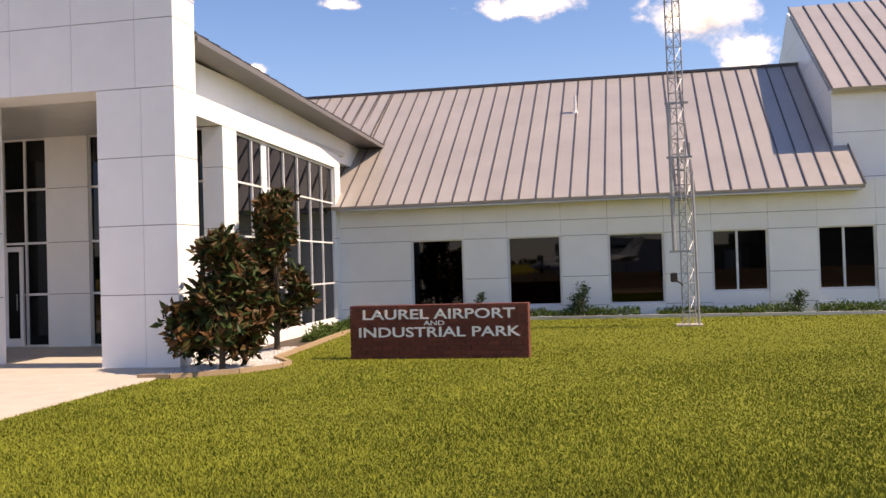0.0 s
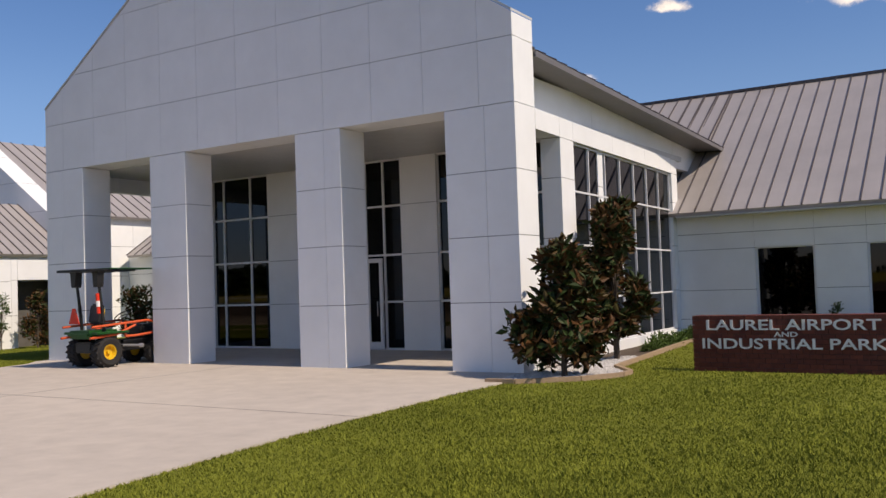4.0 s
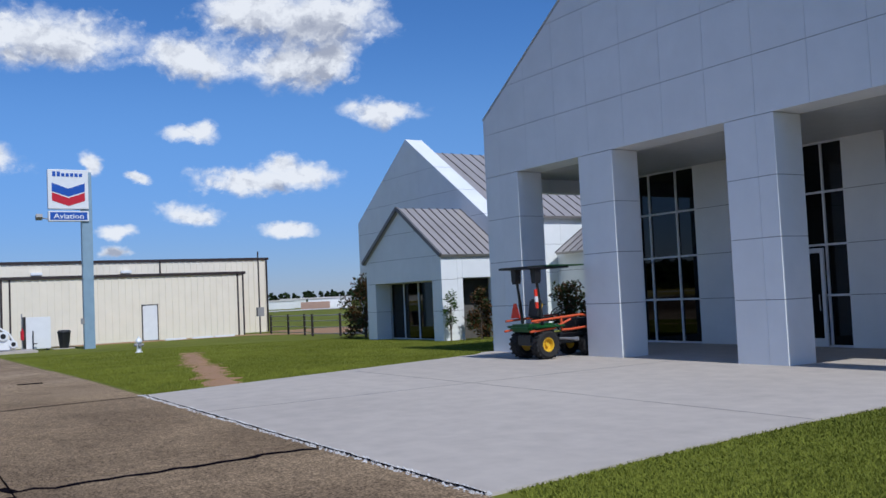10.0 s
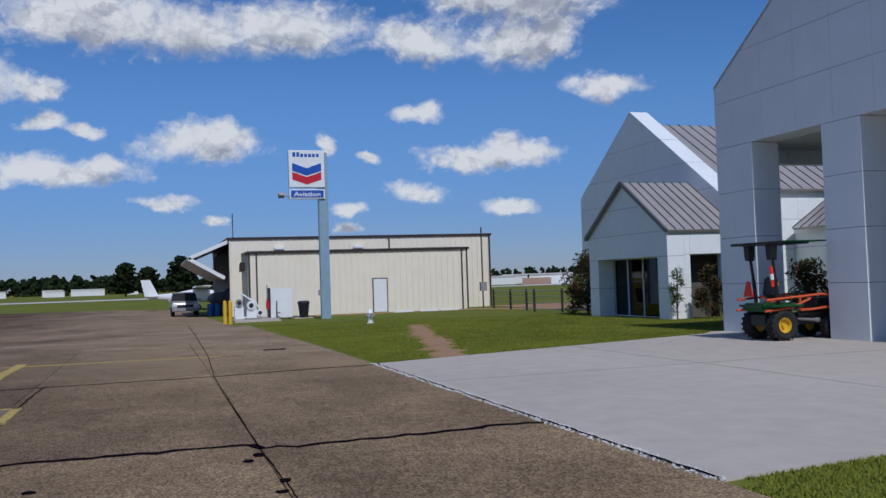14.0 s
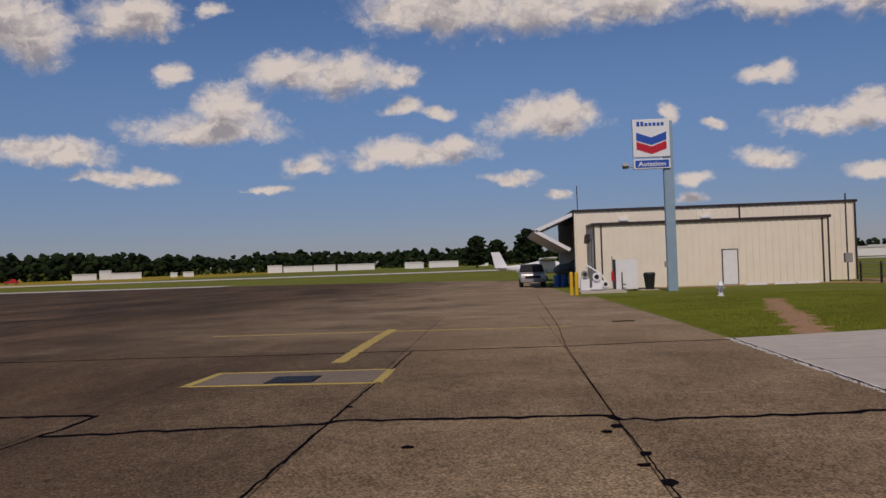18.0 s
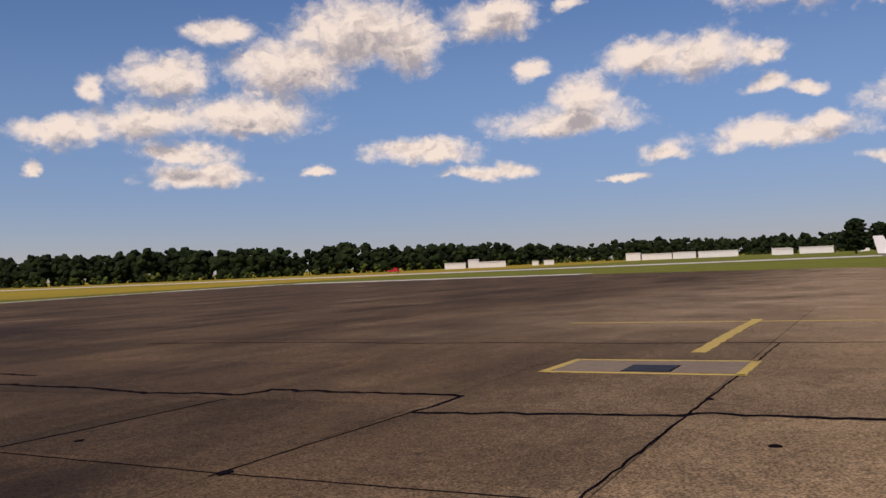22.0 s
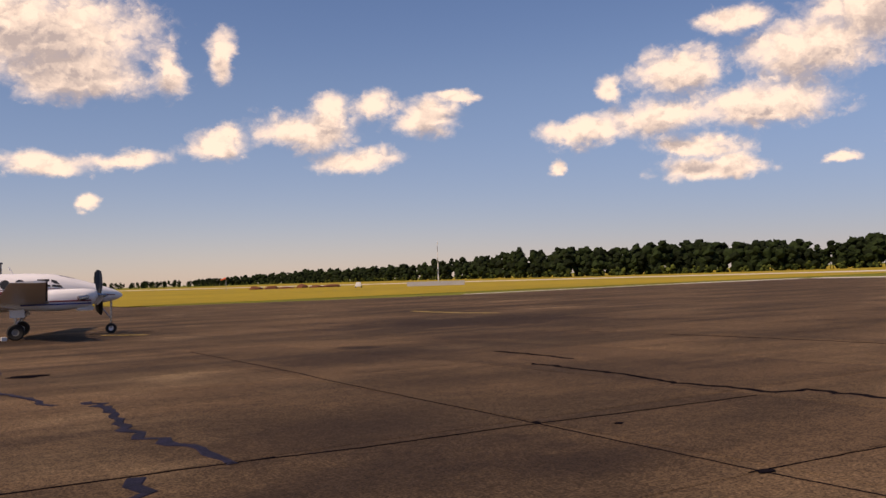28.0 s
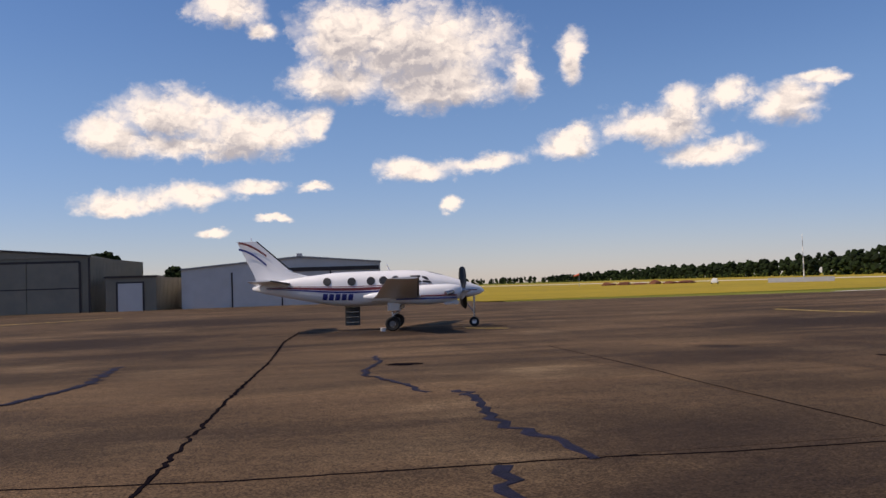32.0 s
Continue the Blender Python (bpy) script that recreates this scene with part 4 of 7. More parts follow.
seam_roof("link_roof", lwing, (-32.9, 26.2, 3.48), (-22.6, 26.2, 3.48), Vector((0, 6.5, 4.3)), 0, 20)

# ---- west hangar ----
HX, HZ0 = -60.0, -0.3
hangar = root("hangar", (-66, 13, HZ0), "beige metal-clad hangar with dark brown trim and an open bifold door", "hangar")


def clad(name, parent, o, u, n, length, z0, z1, thick=0.15, material=None, rib=0.42, label=""):
    """Ribbed metal cladding."""
    o, u, n = Vector(o), Vector(u), Vector(n)
    bm = bmesh.new()
    prism(bm, [(0, z0), (length, z0), (length, z1), (0, z1)], o, u, n, 0, -thick)
    w = part(name, bm, material or BEIGE, parent, label)
    bm = bmesh.new()
    k = 0.0
    while k < length - 0.06:
        prism(bm, [(k, z0), (k + 0.09, z0), (k + 0.09, z1), (k, z1)], o, u, n, 0.05, -0.002)
        k += rib
    tagged(part("ribs", bm, material or BEIGE, w), kind="stuff")
    return w


clad("lean_to_wall", hangar, (HX, 5.85, 0), (0, 1, 0), (1, 0, 0), 14.9, HZ0 - 0.05, 3.82, label="beige ribbed steel wall")
clad("lean_to_south_wall", hangar, (HX - 0.15, 5.85, 0), (-1, 0, 0), (0, -1, 0), 3.6, HZ0 - 0.05, 3.82)
clad("upper_wall", hangar, (HX - 4.0, 4.9, 0), (0, 1, 0), (1, 0, 0), 19.1, HZ0 - 0.05, 4.95, label="beige ribbed upper wall")
bm = bmesh.new()
box(bm, HX - 4.1, HX + 0.12, 5.7, 20.9, 3.82, 4.0)
part("lean_to_roof", bm, BROWN, hangar, "low roof with dark brown edge trim")
bm = bmesh.new()
box(bm, HX - 22, HX - 3.9, 4.8, 24.1, 4.95, 5.12)
part("main_roof", bm, BROWN, hangar)
for y in (5.84, 6.3, 20.35, 20.72):
    bm = bmesh.new()
    box(bm, HX - 0.02, HX + 0.06, y - 0.05, y + 0.05, HZ0, 3.85)
    part("corner_trim", bm, BROWN, hangar, "dark brown vertical corner trim")
bm = bmesh.new()
box(bm, HX - 0.02, HX + 0.05, 13.95, 15.0, HZ0, 2.02)
d = part("door", bm, BROWN, hangar, "white steel personnel door in a dark frame")
bm = bmesh.new()
box(bm, HX, HX + 0.07, 14.02, 14.93, HZ0 + 0.03, 1.95, 0.006)
part("door_leaf", bm, WHITE, d)

# ---- south hangars ----
s1 = root("hangar", (36, -134, -0.45), "tan metal hangar with wide sliding doors and dark trim", "hangar")
clad("front_wall", s1, (24.05, -128, 0), (1, 0, 0), (0, 1, 0), 30, -0.5, 7.0, material=TAN, rib=0.6)
clad("side_wall", s1, (24.05, -128.1, 0), Vector((-3.5, -24, 0)).normalized(), Vector((-0.99, 0.144, 0)), 24.2, -0.5, 6.9, material=TAN, rib=0.6)
bm = bmesh.new()
prism(bm, [(23.8, 6.9), (54.4, 6.9), (54.4, 7.2), (39.0, 8.4), (23.8, 7.15)], (0, -128, 0), (1, 0, 0), (0, 1, 0), 0.15, -26)
part("roof", bm, TAN, s1, "low metal roof")
bm = bmesh.new()
beam(bm, (23.8, -127.8, 7.1), (39.0, -127.8, 8.35), 0.25)
part("rake_trim", bm, BROWN, s1)
for x in (24.1, 25.3):
    bm = bmesh.new()
    box(bm, x - 0.14, x + 0.14, -127.98, -127.8, -0.5, 6.9 if x < 25 else 6.3)
    part("jamb_trim", bm, BROWN, s1)
bm = bmesh.new()
box(bm, 25.3, 54, -127.98, -127.82, 6.2, 6.5)
part("door_track", bm, BROWN, s1, "dark sliding door track")
for k in range(4):
    bm = bmesh.new()
    box(bm, 25.4 + k * 6.6, 31.9 + k * 6.6, -127.96, -127.84, -0.42, 6.2)
    dr = part("sliding_door", bm, TAN, s1, "tan ribbed sliding door")
    bm = bmesh.new()
    box(bm, 25.4 + k * 6.6, 31.9 + k * 6.6, -127.85, -127.8, 2.75, 2.9)
    part("door_rail", bm, BROWN, dr)
lt = root("hangar_annex", (18.5, -127, -0.45), "low tan annex with a white roll-up door", "annex")
clad("front_wall", lt, (15.4, -126.4, 0), (1, 0, 0), (0, 1, 0), 6.4, -0.5, 4.0, material=TAN, rib=0.6)
clad("side_wall", lt, (15.4, -126.5, 0), Vector((-2.2, -12, 0)).normalized(), Vector((-0.98, 0.18, 0)), 12, -0.5, 4.0, material=TAN, rib=0.6)
bm = bmesh.new()
box(bm, 15.2, 22.0, -134, -126.2, 4.0, 4.25)
part("roof_edge", bm, BROWN, lt, "dark roof edge")
bm = bmesh.new()
box(bm, 16.9, 20.5, -126.4, -126.3, -0.45, 3.45)
rd = part("door_frame", bm, BROWN, lt)
bm = bmesh.new()
box(bm, 17.15, 20.25, -126.36, -126.27, -0.45, 3.25)
part("roll_up_door", bm, PALE, rd, "white roll-up door")
s2 = root("hangar", (-1, -134, -0.45), "pale grey metal hangar with a low gabled roof", "hangar")
bm = bmesh.new()
prism(bm, [(12.3, -0.5), (12.3, 4.84), (-3.6, 6.15), (-14.8, 5.2), (-14.8, -0.5)], (0, -128, 0), (1, 0, 0), (0, 1, 0), 0, -18)
part("shell", bm, PALE, s2, "pale grey metal-clad shell")
for a2, b2 in (((12.4, 4.9), (-3.6, 6.25)), ((-3.6, 6.25), (-14.9, 5.28))):
    bm = bmesh.new()
    beam(bm, (a2[0], -127.9, a2[1]), (b2[0], -127.9, b2[1]), 0.22)
    part("roof_trim", bm, GREYM, s2)
bm = bmesh.new()
box(bm, -14.6, 5.6, -128.0, -127.9, -0.5, 4.3)
dd = part("door_bay", bm, PALE, s2, "wide sliding door bay")
for x in (5.6, -1.1, -7.8):
    bm = bmesh.new()
    box(bm, x - 0.1, x + 0.1, -127.92, -127.84, -0.5, 4.3)
    part("door_seam", bm, BROWN, dd)
bm = bmesh.new()
box(bm, -14.6, 0.0, -127.92, -127.8, 4.2, 4.75)
part("door_header", bm, BROWN, s2, "dark brown door header")
bm = bmesh.new()
box(bm, -4.0, -3.2, -128.6, -128.0, 6.0, 6.7)
part("ridge_vent", bm, PALE, s2)


# ---- lawn by the terminal ----
def ring(bm, m, r, n, rz=None):
    return [bm.verts.new(m @ Vector((r * math.cos(2 * math.pi * k / n), (rz or r) * math.sin(2 * math.pi * k / n), 0))) for k in range(n)]


def loft(bm, rings, cap=True):
    """Joins rings of the same count into a skin."""
    for a, b in zip(rings, rings[1:]):
        for k in range(len(a)):
            bm.faces.new((a[k], a[(k + 1) % len(a)], b[(k + 1) % len(a)], b[k]))
    if cap:
        bm.faces.new(rings[0][::-1])
        bm.faces.new(rings[-1])


def from_arrays(name, verts, faces, material, parent=None, local=False):
    me = bpy.data.meshes.new(name)
    me.from_pydata(verts, [], faces)
    me.materials.append(material)
    ob = new(name, me)
    if parent is not None:
        ob.parent = parent
        if not local:
            ob.matrix_parent_inverse = parent.matrix_basis.inverted()
    return ob


def letters(text, size, place, parent, material, depth=0.02, rot=(90, 0, 0), shear=0.0, width=None, name="lettering"):
    """Raised letters in the built-in font."""
    cu = bpy.data.curves.new(name, "FONT")
    cu.body, cu.size, cu.extrude, cu.align_x, cu.resolution_u, cu.offset = text, size, depth / 2, "CENTER", 3, size * 0.014
    tmp = bpy.data.objects.new(name, cu)
    scene.collection.objects.link(tmp)
    dg = bpy.context.evaluated_depsgraph_get()
    me = bpy.data.meshes.new_from_object(tmp.evaluated_get(dg))
    bpy.data.objects.remove(tmp)
    if width:
        xs = [v.co.x for v in me.vertices]
        k = width / (max(xs) - min(xs))
        for v in me.vertices:
            v.co.x *= k
    me.transform(pose(*place, *rot))
    me.materials.clear()
    me.materials.append(material)
    whole = bmesh.new()
    whole.from_mesh(me)
    left = set(whole.faces)
    while left:
        stack, island = [left.pop()], []
        while stack:
            fc = stack.pop()
            island.append(fc)
            for v in fc.verts:
                for nf in v.link_faces:
                    if nf in left:
                        left.discard(nf)
                        stack.append(nf)
        bm = bmesh.new()
        vmap = {}
        for fc in island:
            for v in fc.verts:
                if v not in vmap:
                    vmap[v] = bm.verts.new(v.co)
            bm.faces.new([vmap[v] for v in fc.verts])
        part("letter", bm, material, parent)
    whole.free()


SX0, SX1, SY = -5.07, -1.65, 16.8
sign = root("airport_sign", ((SX0 + SX1) / 2, SY, 0), "low dark brick sign wall with raised white letters on the lawn", "sign")
bm = bmesh.new()
box(bm, SX0 + 0.03, SX1 - 0.03, SY + 0.03, SY + 0.32, -0.1, 0.98)
core = part("core", bm, BROWN, sign, "dark mortar core")
course, bl = 0.0815, 0.214
brick_me = None
for j in range(12):
    z0 = -0.005 + j * course * 1.05
    x = SX0 - (bl / 2 if j % 2 else 0)
    while x < SX1 - 0.02:
        a, b = max(SX0, x), min(SX1, x + bl - 0.008)
        if b - a > 0.03:
            if brick_me is None or b - a < bl - 0.012:
                bm = bmesh.new()
                box(bm, 0, b - a, 0, 0.35, 0, course * 1.05 - 0.008)
                ob = part("brick", bm, BRICK, sign, local=True)
                if b - a > bl - 0.012:
                    brick_me = ob.data
            else:
                ob = new("brick", brick_me)
                ob.parent = sign
            ob.location = (a - (SX0 + SX1) / 2, 0, z0)
        x += bl
letters("LAUREL AIRPORT", 0.26, (-3.36, SY - 0.012, 0.755), sign, LETTER, width=2.92)
letters("AND", 0.12, (-3.42, SY - 0.012, 0.635), sign, LETTER, width=0.4)
letters("INDUSTRIAL PARK", 0.26, (-3.36, SY - 0.012, 0.42), sign, LETTER, width=3.1)

# planting bed
rng = random.Random(11)
BED = [(-7.85, 13.9), (-7.3, 13.95), (-6.4, 14.65), (-5.95, 15.45), (-5.98, 15.95), (-6.6, 16.8), (-6.75, 18.5), (-6.85, 21.0), (-7.0, 25.0), (-8.2, 25.9), (-8.1, 20.0), (-7.9, 16.3)]
bm = bmesh.new()
vs = [bm.verts.new((x, y, gz(x, y) + 0.03)) for x, y in BED]
bm.faces.new(vs)
bmesh.ops.triangulate(bm, faces=bm.faces[:])
bed = tagged(part("planting_bed", bm, MULCH), "narrow planting bed along the hall wall", "planting bed", kind="structure")


def stones(name, n, poly, r0, r1, material, seed):
    """Loose stones, as one mesh."""
    q = random.Random(seed)
    verts, faces = [], []
    xs, ys = [p[0] for p in poly], [p[1] for p in poly]
    base = [Vector(v) for v in ((1, 0, 0), (0, 1, 0), (-1, 0, 0), (0, -1, 0), (0, 0, 0.8), (0.5, 0.5, 0.5))]
    while n:
        x, y = q.uniform(min(xs), max(xs)), q.uniform(min(ys), max(ys))
        if not inside(poly, x, y):
            continue
        n -= 1
        r, a, k = q.uniform(r0, r1), q.uniform(0, 6.3), len(verts)
        z = gz(x, y) + 0.03
        for v in base[:5]:
            verts.append((x + r * (v.x * math.cos(a) - v.y * math.sin(a) * 0.7) * q.uniform(0.7, 1.2), y + r * (v.x * math.sin(a) + v.y * math.cos(a) * 0.7) * q.uniform(0.7, 1.2), z + r * v.z))
        faces += [(k, k + 1, k + 4), (k + 1, k + 2, k + 4), (k + 2, k + 3, k + 4), (k + 3, k, k + 4)]
    return tagged(from_arrays(name, verts, faces, material), kind="stuff")


tagged(stones("gravel", 5200, [(-7.8, 13.95), (-7.3, 14.0), (-6.45, 14.7), (-6.0, 15.5), (-6.05, 15.9), (-6.7, 16.8), (-6.95, 19.0), (-7.5, 19.0), (-7.8, 16.0)], 0.018, 0.045, GRAVEL, 3), "white gravel mulch round the magnolias", "gravel")
for a, b in zip(BED[0:8], BED[1:9]):
    bm = bmesh.new()
    beam(bm, (*a, gz(*a) + 0.03), (*b, gz(*b) + 0.03), 0.09, 0.11)
    tagged(part("edging", bm, TIMBER), "weathered timber bed edging", "edging", "bed edging")
for a in range(-6, 9, 3):
    bm = bmesh.new()
    beam(bm, (a + 0.02, 25.1, gz(a, 25.1) + 0.03), (a + 2.98, 25.1, gz(a, 25.1) + 0.03), 0.1, 0.1)
    tagged(part("edging", bm, GRAVEL), "pale concrete edging before the wing beds", "edging", "bed edging")



def leaf_mesh(points, size, seed, up=0.3, slim=0.42):
    """Folded leaves at the points, as verts and faces."""
    q = random.Random(seed)
    verts, faces = [], []
    for p in points:
        d = Vector((q.gauss(0, 1), q.gauss(0, 1), q.gauss(up, 0.8))).normalized()
        s = d.cross(Vector((q.gauss(0, 1), q.gauss(0, 1), q.gauss(0, 1)))).normalized()
        n = d.cross(s)
        L = size * q.uniform(0.6, 1.25)
        k = len(verts)
        p = Vector(p)
        verts += [p, p + d * L * 0.5 + s * L * slim * 0.5 + n * L * 0.08, p + d * L, p + d * L * 0.5 - s * L * slim * 0.5 + n * L * 0.08]
        faces += [(k, k + 1, k + 2), (k, k + 2, k + 3)]
    return verts, faces


def bush(name, loc, lumps, leaves, size, material, label, category, seed, trunk=0.05, group="", wood=True):
    """A woody plant: trunk, limbs to each lump, and a crown of leaves round the lumps (x, y, z, radius)."""
    q = random.Random(seed)
    th = root(name, loc, label, category, group)
    if wood:
        bm = bmesh.new()
        top = max(l[2] for l in lumps)
        bar(bm, (0, 0, -0.05), (0.02, 0.01, top * 0.75), trunk, 7, trunk * 0.4)
        part("trunk", bm, BARK, th, local=True)
        for x, y, z, r in lumps:
            bm = bmesh.new()
            bar(bm, (0, 0, z * 0.45), (x, y, z), trunk * 0.45, 5, trunk * 0.12)
            part("limb", bm, BARK, th, local=True)
    pts = []
    tot = sum(l[3] ** 2 for l in lumps)
    for x, y, z, r in lumps:
        for _ in range(int(leaves * r * r / tot)):
            d = Vector((q.gauss(0, 1), q.gauss(0, 1), q.gauss(0, 1))).normalized() * r * (q.random() ** 0.4)
            pts.append((x + d.x, y + d.y, max(0.04, z + d.z)))
    v, fc = leaf_mesh(pts, size, seed + 1)
    from_arrays("crown", v, fc, material, th, local=True)
    return th


def lumpy(q, n, h, r0, low=0.25, taper=0.75, rad=0.28):
    out = []
    for k in range(n):
        t = low + (1 - low) * (k + q.random()) / n
        rr = r0 * (1 - taper * max(0, t - 0.35) / 0.65)
        a = q.uniform(0, 6.3)
        m = rr * q.uniform(0.3, 1.0)
        out.append((m * math.cos(a), m * math.sin(a), t * h, rad * r0 * q.uniform(0.7, 1.25)))
    return out


q = random.Random(4)
bush("magnolia", (-6.85, 14.98, 0.03), lumpy(q, 34, 2.3, 0.78, 0.14, 0.62, 0.34), 4600, 0.23, LEAF, "dense bushy magnolia with brown-backed dark leaves", "tree", 21, 0.06, "magnolias by the hall")
bush("magnolia", (-7.2, 18.35, 0.06), lumpy(q, 34, 3.3, 0.56, 0.15, 0.5, 0.38), 4600, 0.23, LEAF, "taller magnolia with bronze leaves against the glazing", "tree", 31, 0.07, "magnolias by the hall")
q = random.Random(8)
for k, (x0, x1, y0, y1, h, n) in enumerate(((-7.3, -6.9, 20.0, 25.0, 0.4, 2200), (-7.0, 0.4, 25.25, 26.2, 0.36, 3600), (0.9, 4.6, 25.25, 26.2, 0.34, 2000), (5.0, 9.5, 25.25, 26.2, 0.42, 2400))):
    pts = []
    for _ in range(n):
        x, y = q.uniform(x0, x1), q.uniform(y0, y1)
        t = noise.noise((x * 1.3, y * 1.3, k * 7.0)) * 0.5 + 0.55
        pts.append((x, y, gz(x, y) + q.uniform(0, h) * max(0.15, t)))
    v, fc = leaf_mesh(pts, 0.12, 40 + k, 1.2, 0.3)
    tagged(from_arrays("juniper_groundcover", v, fc, JUNIPER), "low spreading green juniper along the wall", "groundcover", kind="stuff")
bush("shrub", (-1.15, 25.5, 0.19), lumpy(q, 14, 0.85, 0.36, 0.1, 0.6, 0.45), 900, 0.09, PINE, "small upright evergreen shrub before the wing", "shrub", 51, 0.03, "shrubs by the wing")
bush("shrub", (-4.0, 25.6, 0.19), lumpy(q, 8, 0.75, 0.2, 0.3, 0.6, 0.5), 260, 0.08, PINE, "thin small evergreen shrub before the wing", "shrub", 52, 0.02, "shrubs by the wing")
bush("shrub", (4.5, 25.5, 0.19), lumpy(q, 9, 0.6, 0.28, 0.4, 0.5, 0.45), 420, 0.08, PINE, "small round-topped shrub on a bare stem", "shrub", 53, 0.02, "shrubs by the wing")
bush("magnolia", (-30.35, 20.2, -0.06), lumpy(q, 20, 1.95, 0.55, 0.12, 0.5, 0.4), 1500, 0.17, LEAF, "dark magnolia shrub beside the porch", "shrub", 54, 0.04)
bush("crape_myrtle", (-30.55, 18.9, -0.06), lumpy(q, 12, 1.9, 0.4, 0.3, 0.4, 0.35), 420, 0.12, JUNIPER, "thin young crape myrtle before the porch wall", "shrub", 55, 0.03)
bush("magnolia", (-40.2, 20.0, -0.14), lumpy(q, 30, 2.75, 1.25, 0.1, 0.7, 0.34), 3200, 0.18, LEAF, "pyramidal magnolia at the pavilion corner", "tree", 56, 0.07)
bush("shrub", (-26.9, 22.0, 0.0), lumpy(q, 22, 1.9, 0.8, 0.15, 0.45, 0.4), 1800, 0.18, LEAF, "dark shrub behind the west columns", "shrub", 57, 0.04)

# lattice radio mast beside the wing
MX, MY = 1.55, 22.7
MZ = gz(MX, MY)
mast = root("radio_mast", (MX, MY, MZ), "galvanised lattice radio mast on a tilting base", "mast")


def lattice(name, cx, cy, z0, z1, w, step, leg=0.018, lean=(0, 0)):
    tri = [Vector((cx + w * 0.577 * math.cos(a), cy + w * 0.577 * math.sin(a), 0)) for a in (0.5, 2.594, 4.689)]
    lv = Vector((lean[0], lean[1], 0))
    for k, t in enumerate(tri):
        bm = bmesh.new()
        bar(bm, t + Vector((0, 0, z0)), t + lv + Vector((0, 0, z1)), leg, 6)
        ob = part("leg", bm, STEEL, mast)
    n = int((z1 - z0) / step)
    for k in range(3):
        a, b = tri[k], tri[(k + 1) % 3]
        for i in range(n):
            h0, h1 = z0 + (z1 - z0) * i / n, z0 + (z1 - z0) * (i + 1) / n
            s0, s1 = lv * (i / n), lv * ((i + 1) / n)
            p, r = (a, b) if i % 2 else (b, a)
            for foot, head in ((h0, r + s1 + Vector((0, 0, h1))), (h0, r + s0 + Vector((0, 0, h0)))):
                bm = bmesh.new()
                bar(bm, p + s0 + Vector((0, 0, foot)), head, leg * 0.45, 4)
                part("brace", bm, STEEL, mast)


lattice("lower", MX, MY, MZ, MZ + 4.4, 0.3, 0.33)
lattice("upper", MX - 0.12, MY - 0.12, MZ + 3.0, MZ + 13.0, 0.34, 0.36, lean=(-0.1, 0))
for (a, b, r) in (((MX + 0.22, MY - 0.15, MZ), (MX + 0.17, MY - 0.15, MZ + 3.6), 0.03), ((MX - 0.3, MY - 0.2, MZ + 1.75), (MX - 0.33, MY - 0.2, MZ + 5.3), 0.05)):
    bm = bmesh.new()
    bar(bm, a, b, r, 8)
    part("pole", bm, STEEL, mast)
for z, w in ((1.75, 0.5), (3.05, 0.55), (4.0, 0.6), (5.3, 0.55)):
    bm = bmesh.new()
    box(bm, MX - 0.42, MX - 0.42 + w, MY - 0.25, MY - 0.2, MZ + z, MZ + z + 0.05)
    part("bracket", bm, STEEL, mast)
bm = bmesh.new()
box(bm, MX - 0.42, MX - 0.26, MY - 0.36, MY - 0.2, MZ + 1.05, MZ + 1.27, 0.02)
bar(bm, (MX - 0.3, MY - 0.38, MZ + 1.1), (MX - 0.14, MY - 0.38, MZ + 0.98), 0.02)
part("winch", bm, BROWN, mast, "rusty hand winch")
bm = bmesh.new()
box(bm, MX - 0.3, MX + 0.3, MY - 0.3, MY + 0.3, MZ - 0.05, MZ + 0.03)
part("base_plate", bm, CONC, mast)

# ---- mower tractor at the west columns ----


def wheel(parent, centre, axis, r, w, rim_mat, tread=0, name="wheel", rim=0.5):
    """A tyre with its rim, on the axis."""
    m = Matrix.Translation(centre) @ Vector(axis).to_track_quat("Z", "Y").to_matrix().to_4x4()
    bm = bmesh.new()
    prof = [(r * rim, -w * 0.42), (r * 0.82, -w * 0.5), (r * 0.97, -w * 0.36), (r, 0), (r * 0.97, w * 0.36), (r * 0.82, w * 0.5), (r * rim, w * 0.42)]
    loft(bm, [ring(bm, m @ Matrix.Translation((0, 0, z)), rr, 24) for rr, z in prof], cap=False)
    for k in range(tread):
        a = 2 * math.pi * k / tread
        for sgn in (-1, 1):
            mm = m @ Matrix.Rotation(a + sgn * 0.1, 4, "Z") @ Matrix.Translation((r * 0.99, 0, sgn * w * 0.22)) @ Matrix.Rotation(sgn * 0.5, 4, "X")
            obox(bm, mm, r * 0.1, r * 0.11, w * 0.46)
    tyre = part(name, bm, RUBBER, parent, local=True)
    bm = bmesh.new()
    loft(bm, [ring(bm, m @ Matrix.Translation((0, 0, z)), rr, 20) for rr, z in ((r * rim * 1.02, -w * 0.3), (r * rim * 1.02, w * 0.38), (r * rim * 0.86, w * 0.38), (r * rim * 0.7, w * 0.12), (r * rim * 0.3, w * 0.1), (r * rim * 0.26, w * 0.3))])
    part("rim", bm, rim_mat, tyre, local=True)
    return tyre


tr = root("mower_tractor", (-18.93, 14.2, 0.03), "green front-mount mower with yellow rims and a sun canopy", "tractor")
wheel(tr, (0.42, 0, 0.37), (1, 0, 0), 0.37, 0.34, YELLOW, 18)
wheel(tr, (-0.48, 0, 0.37), (-1, 0, 0), 0.37, 0.34, YELLOW, 18)
wheel(tr, (0.45, 1.45, 0.3), (1, 0, 0), 0.3, 0.25, YELLOW, 16)
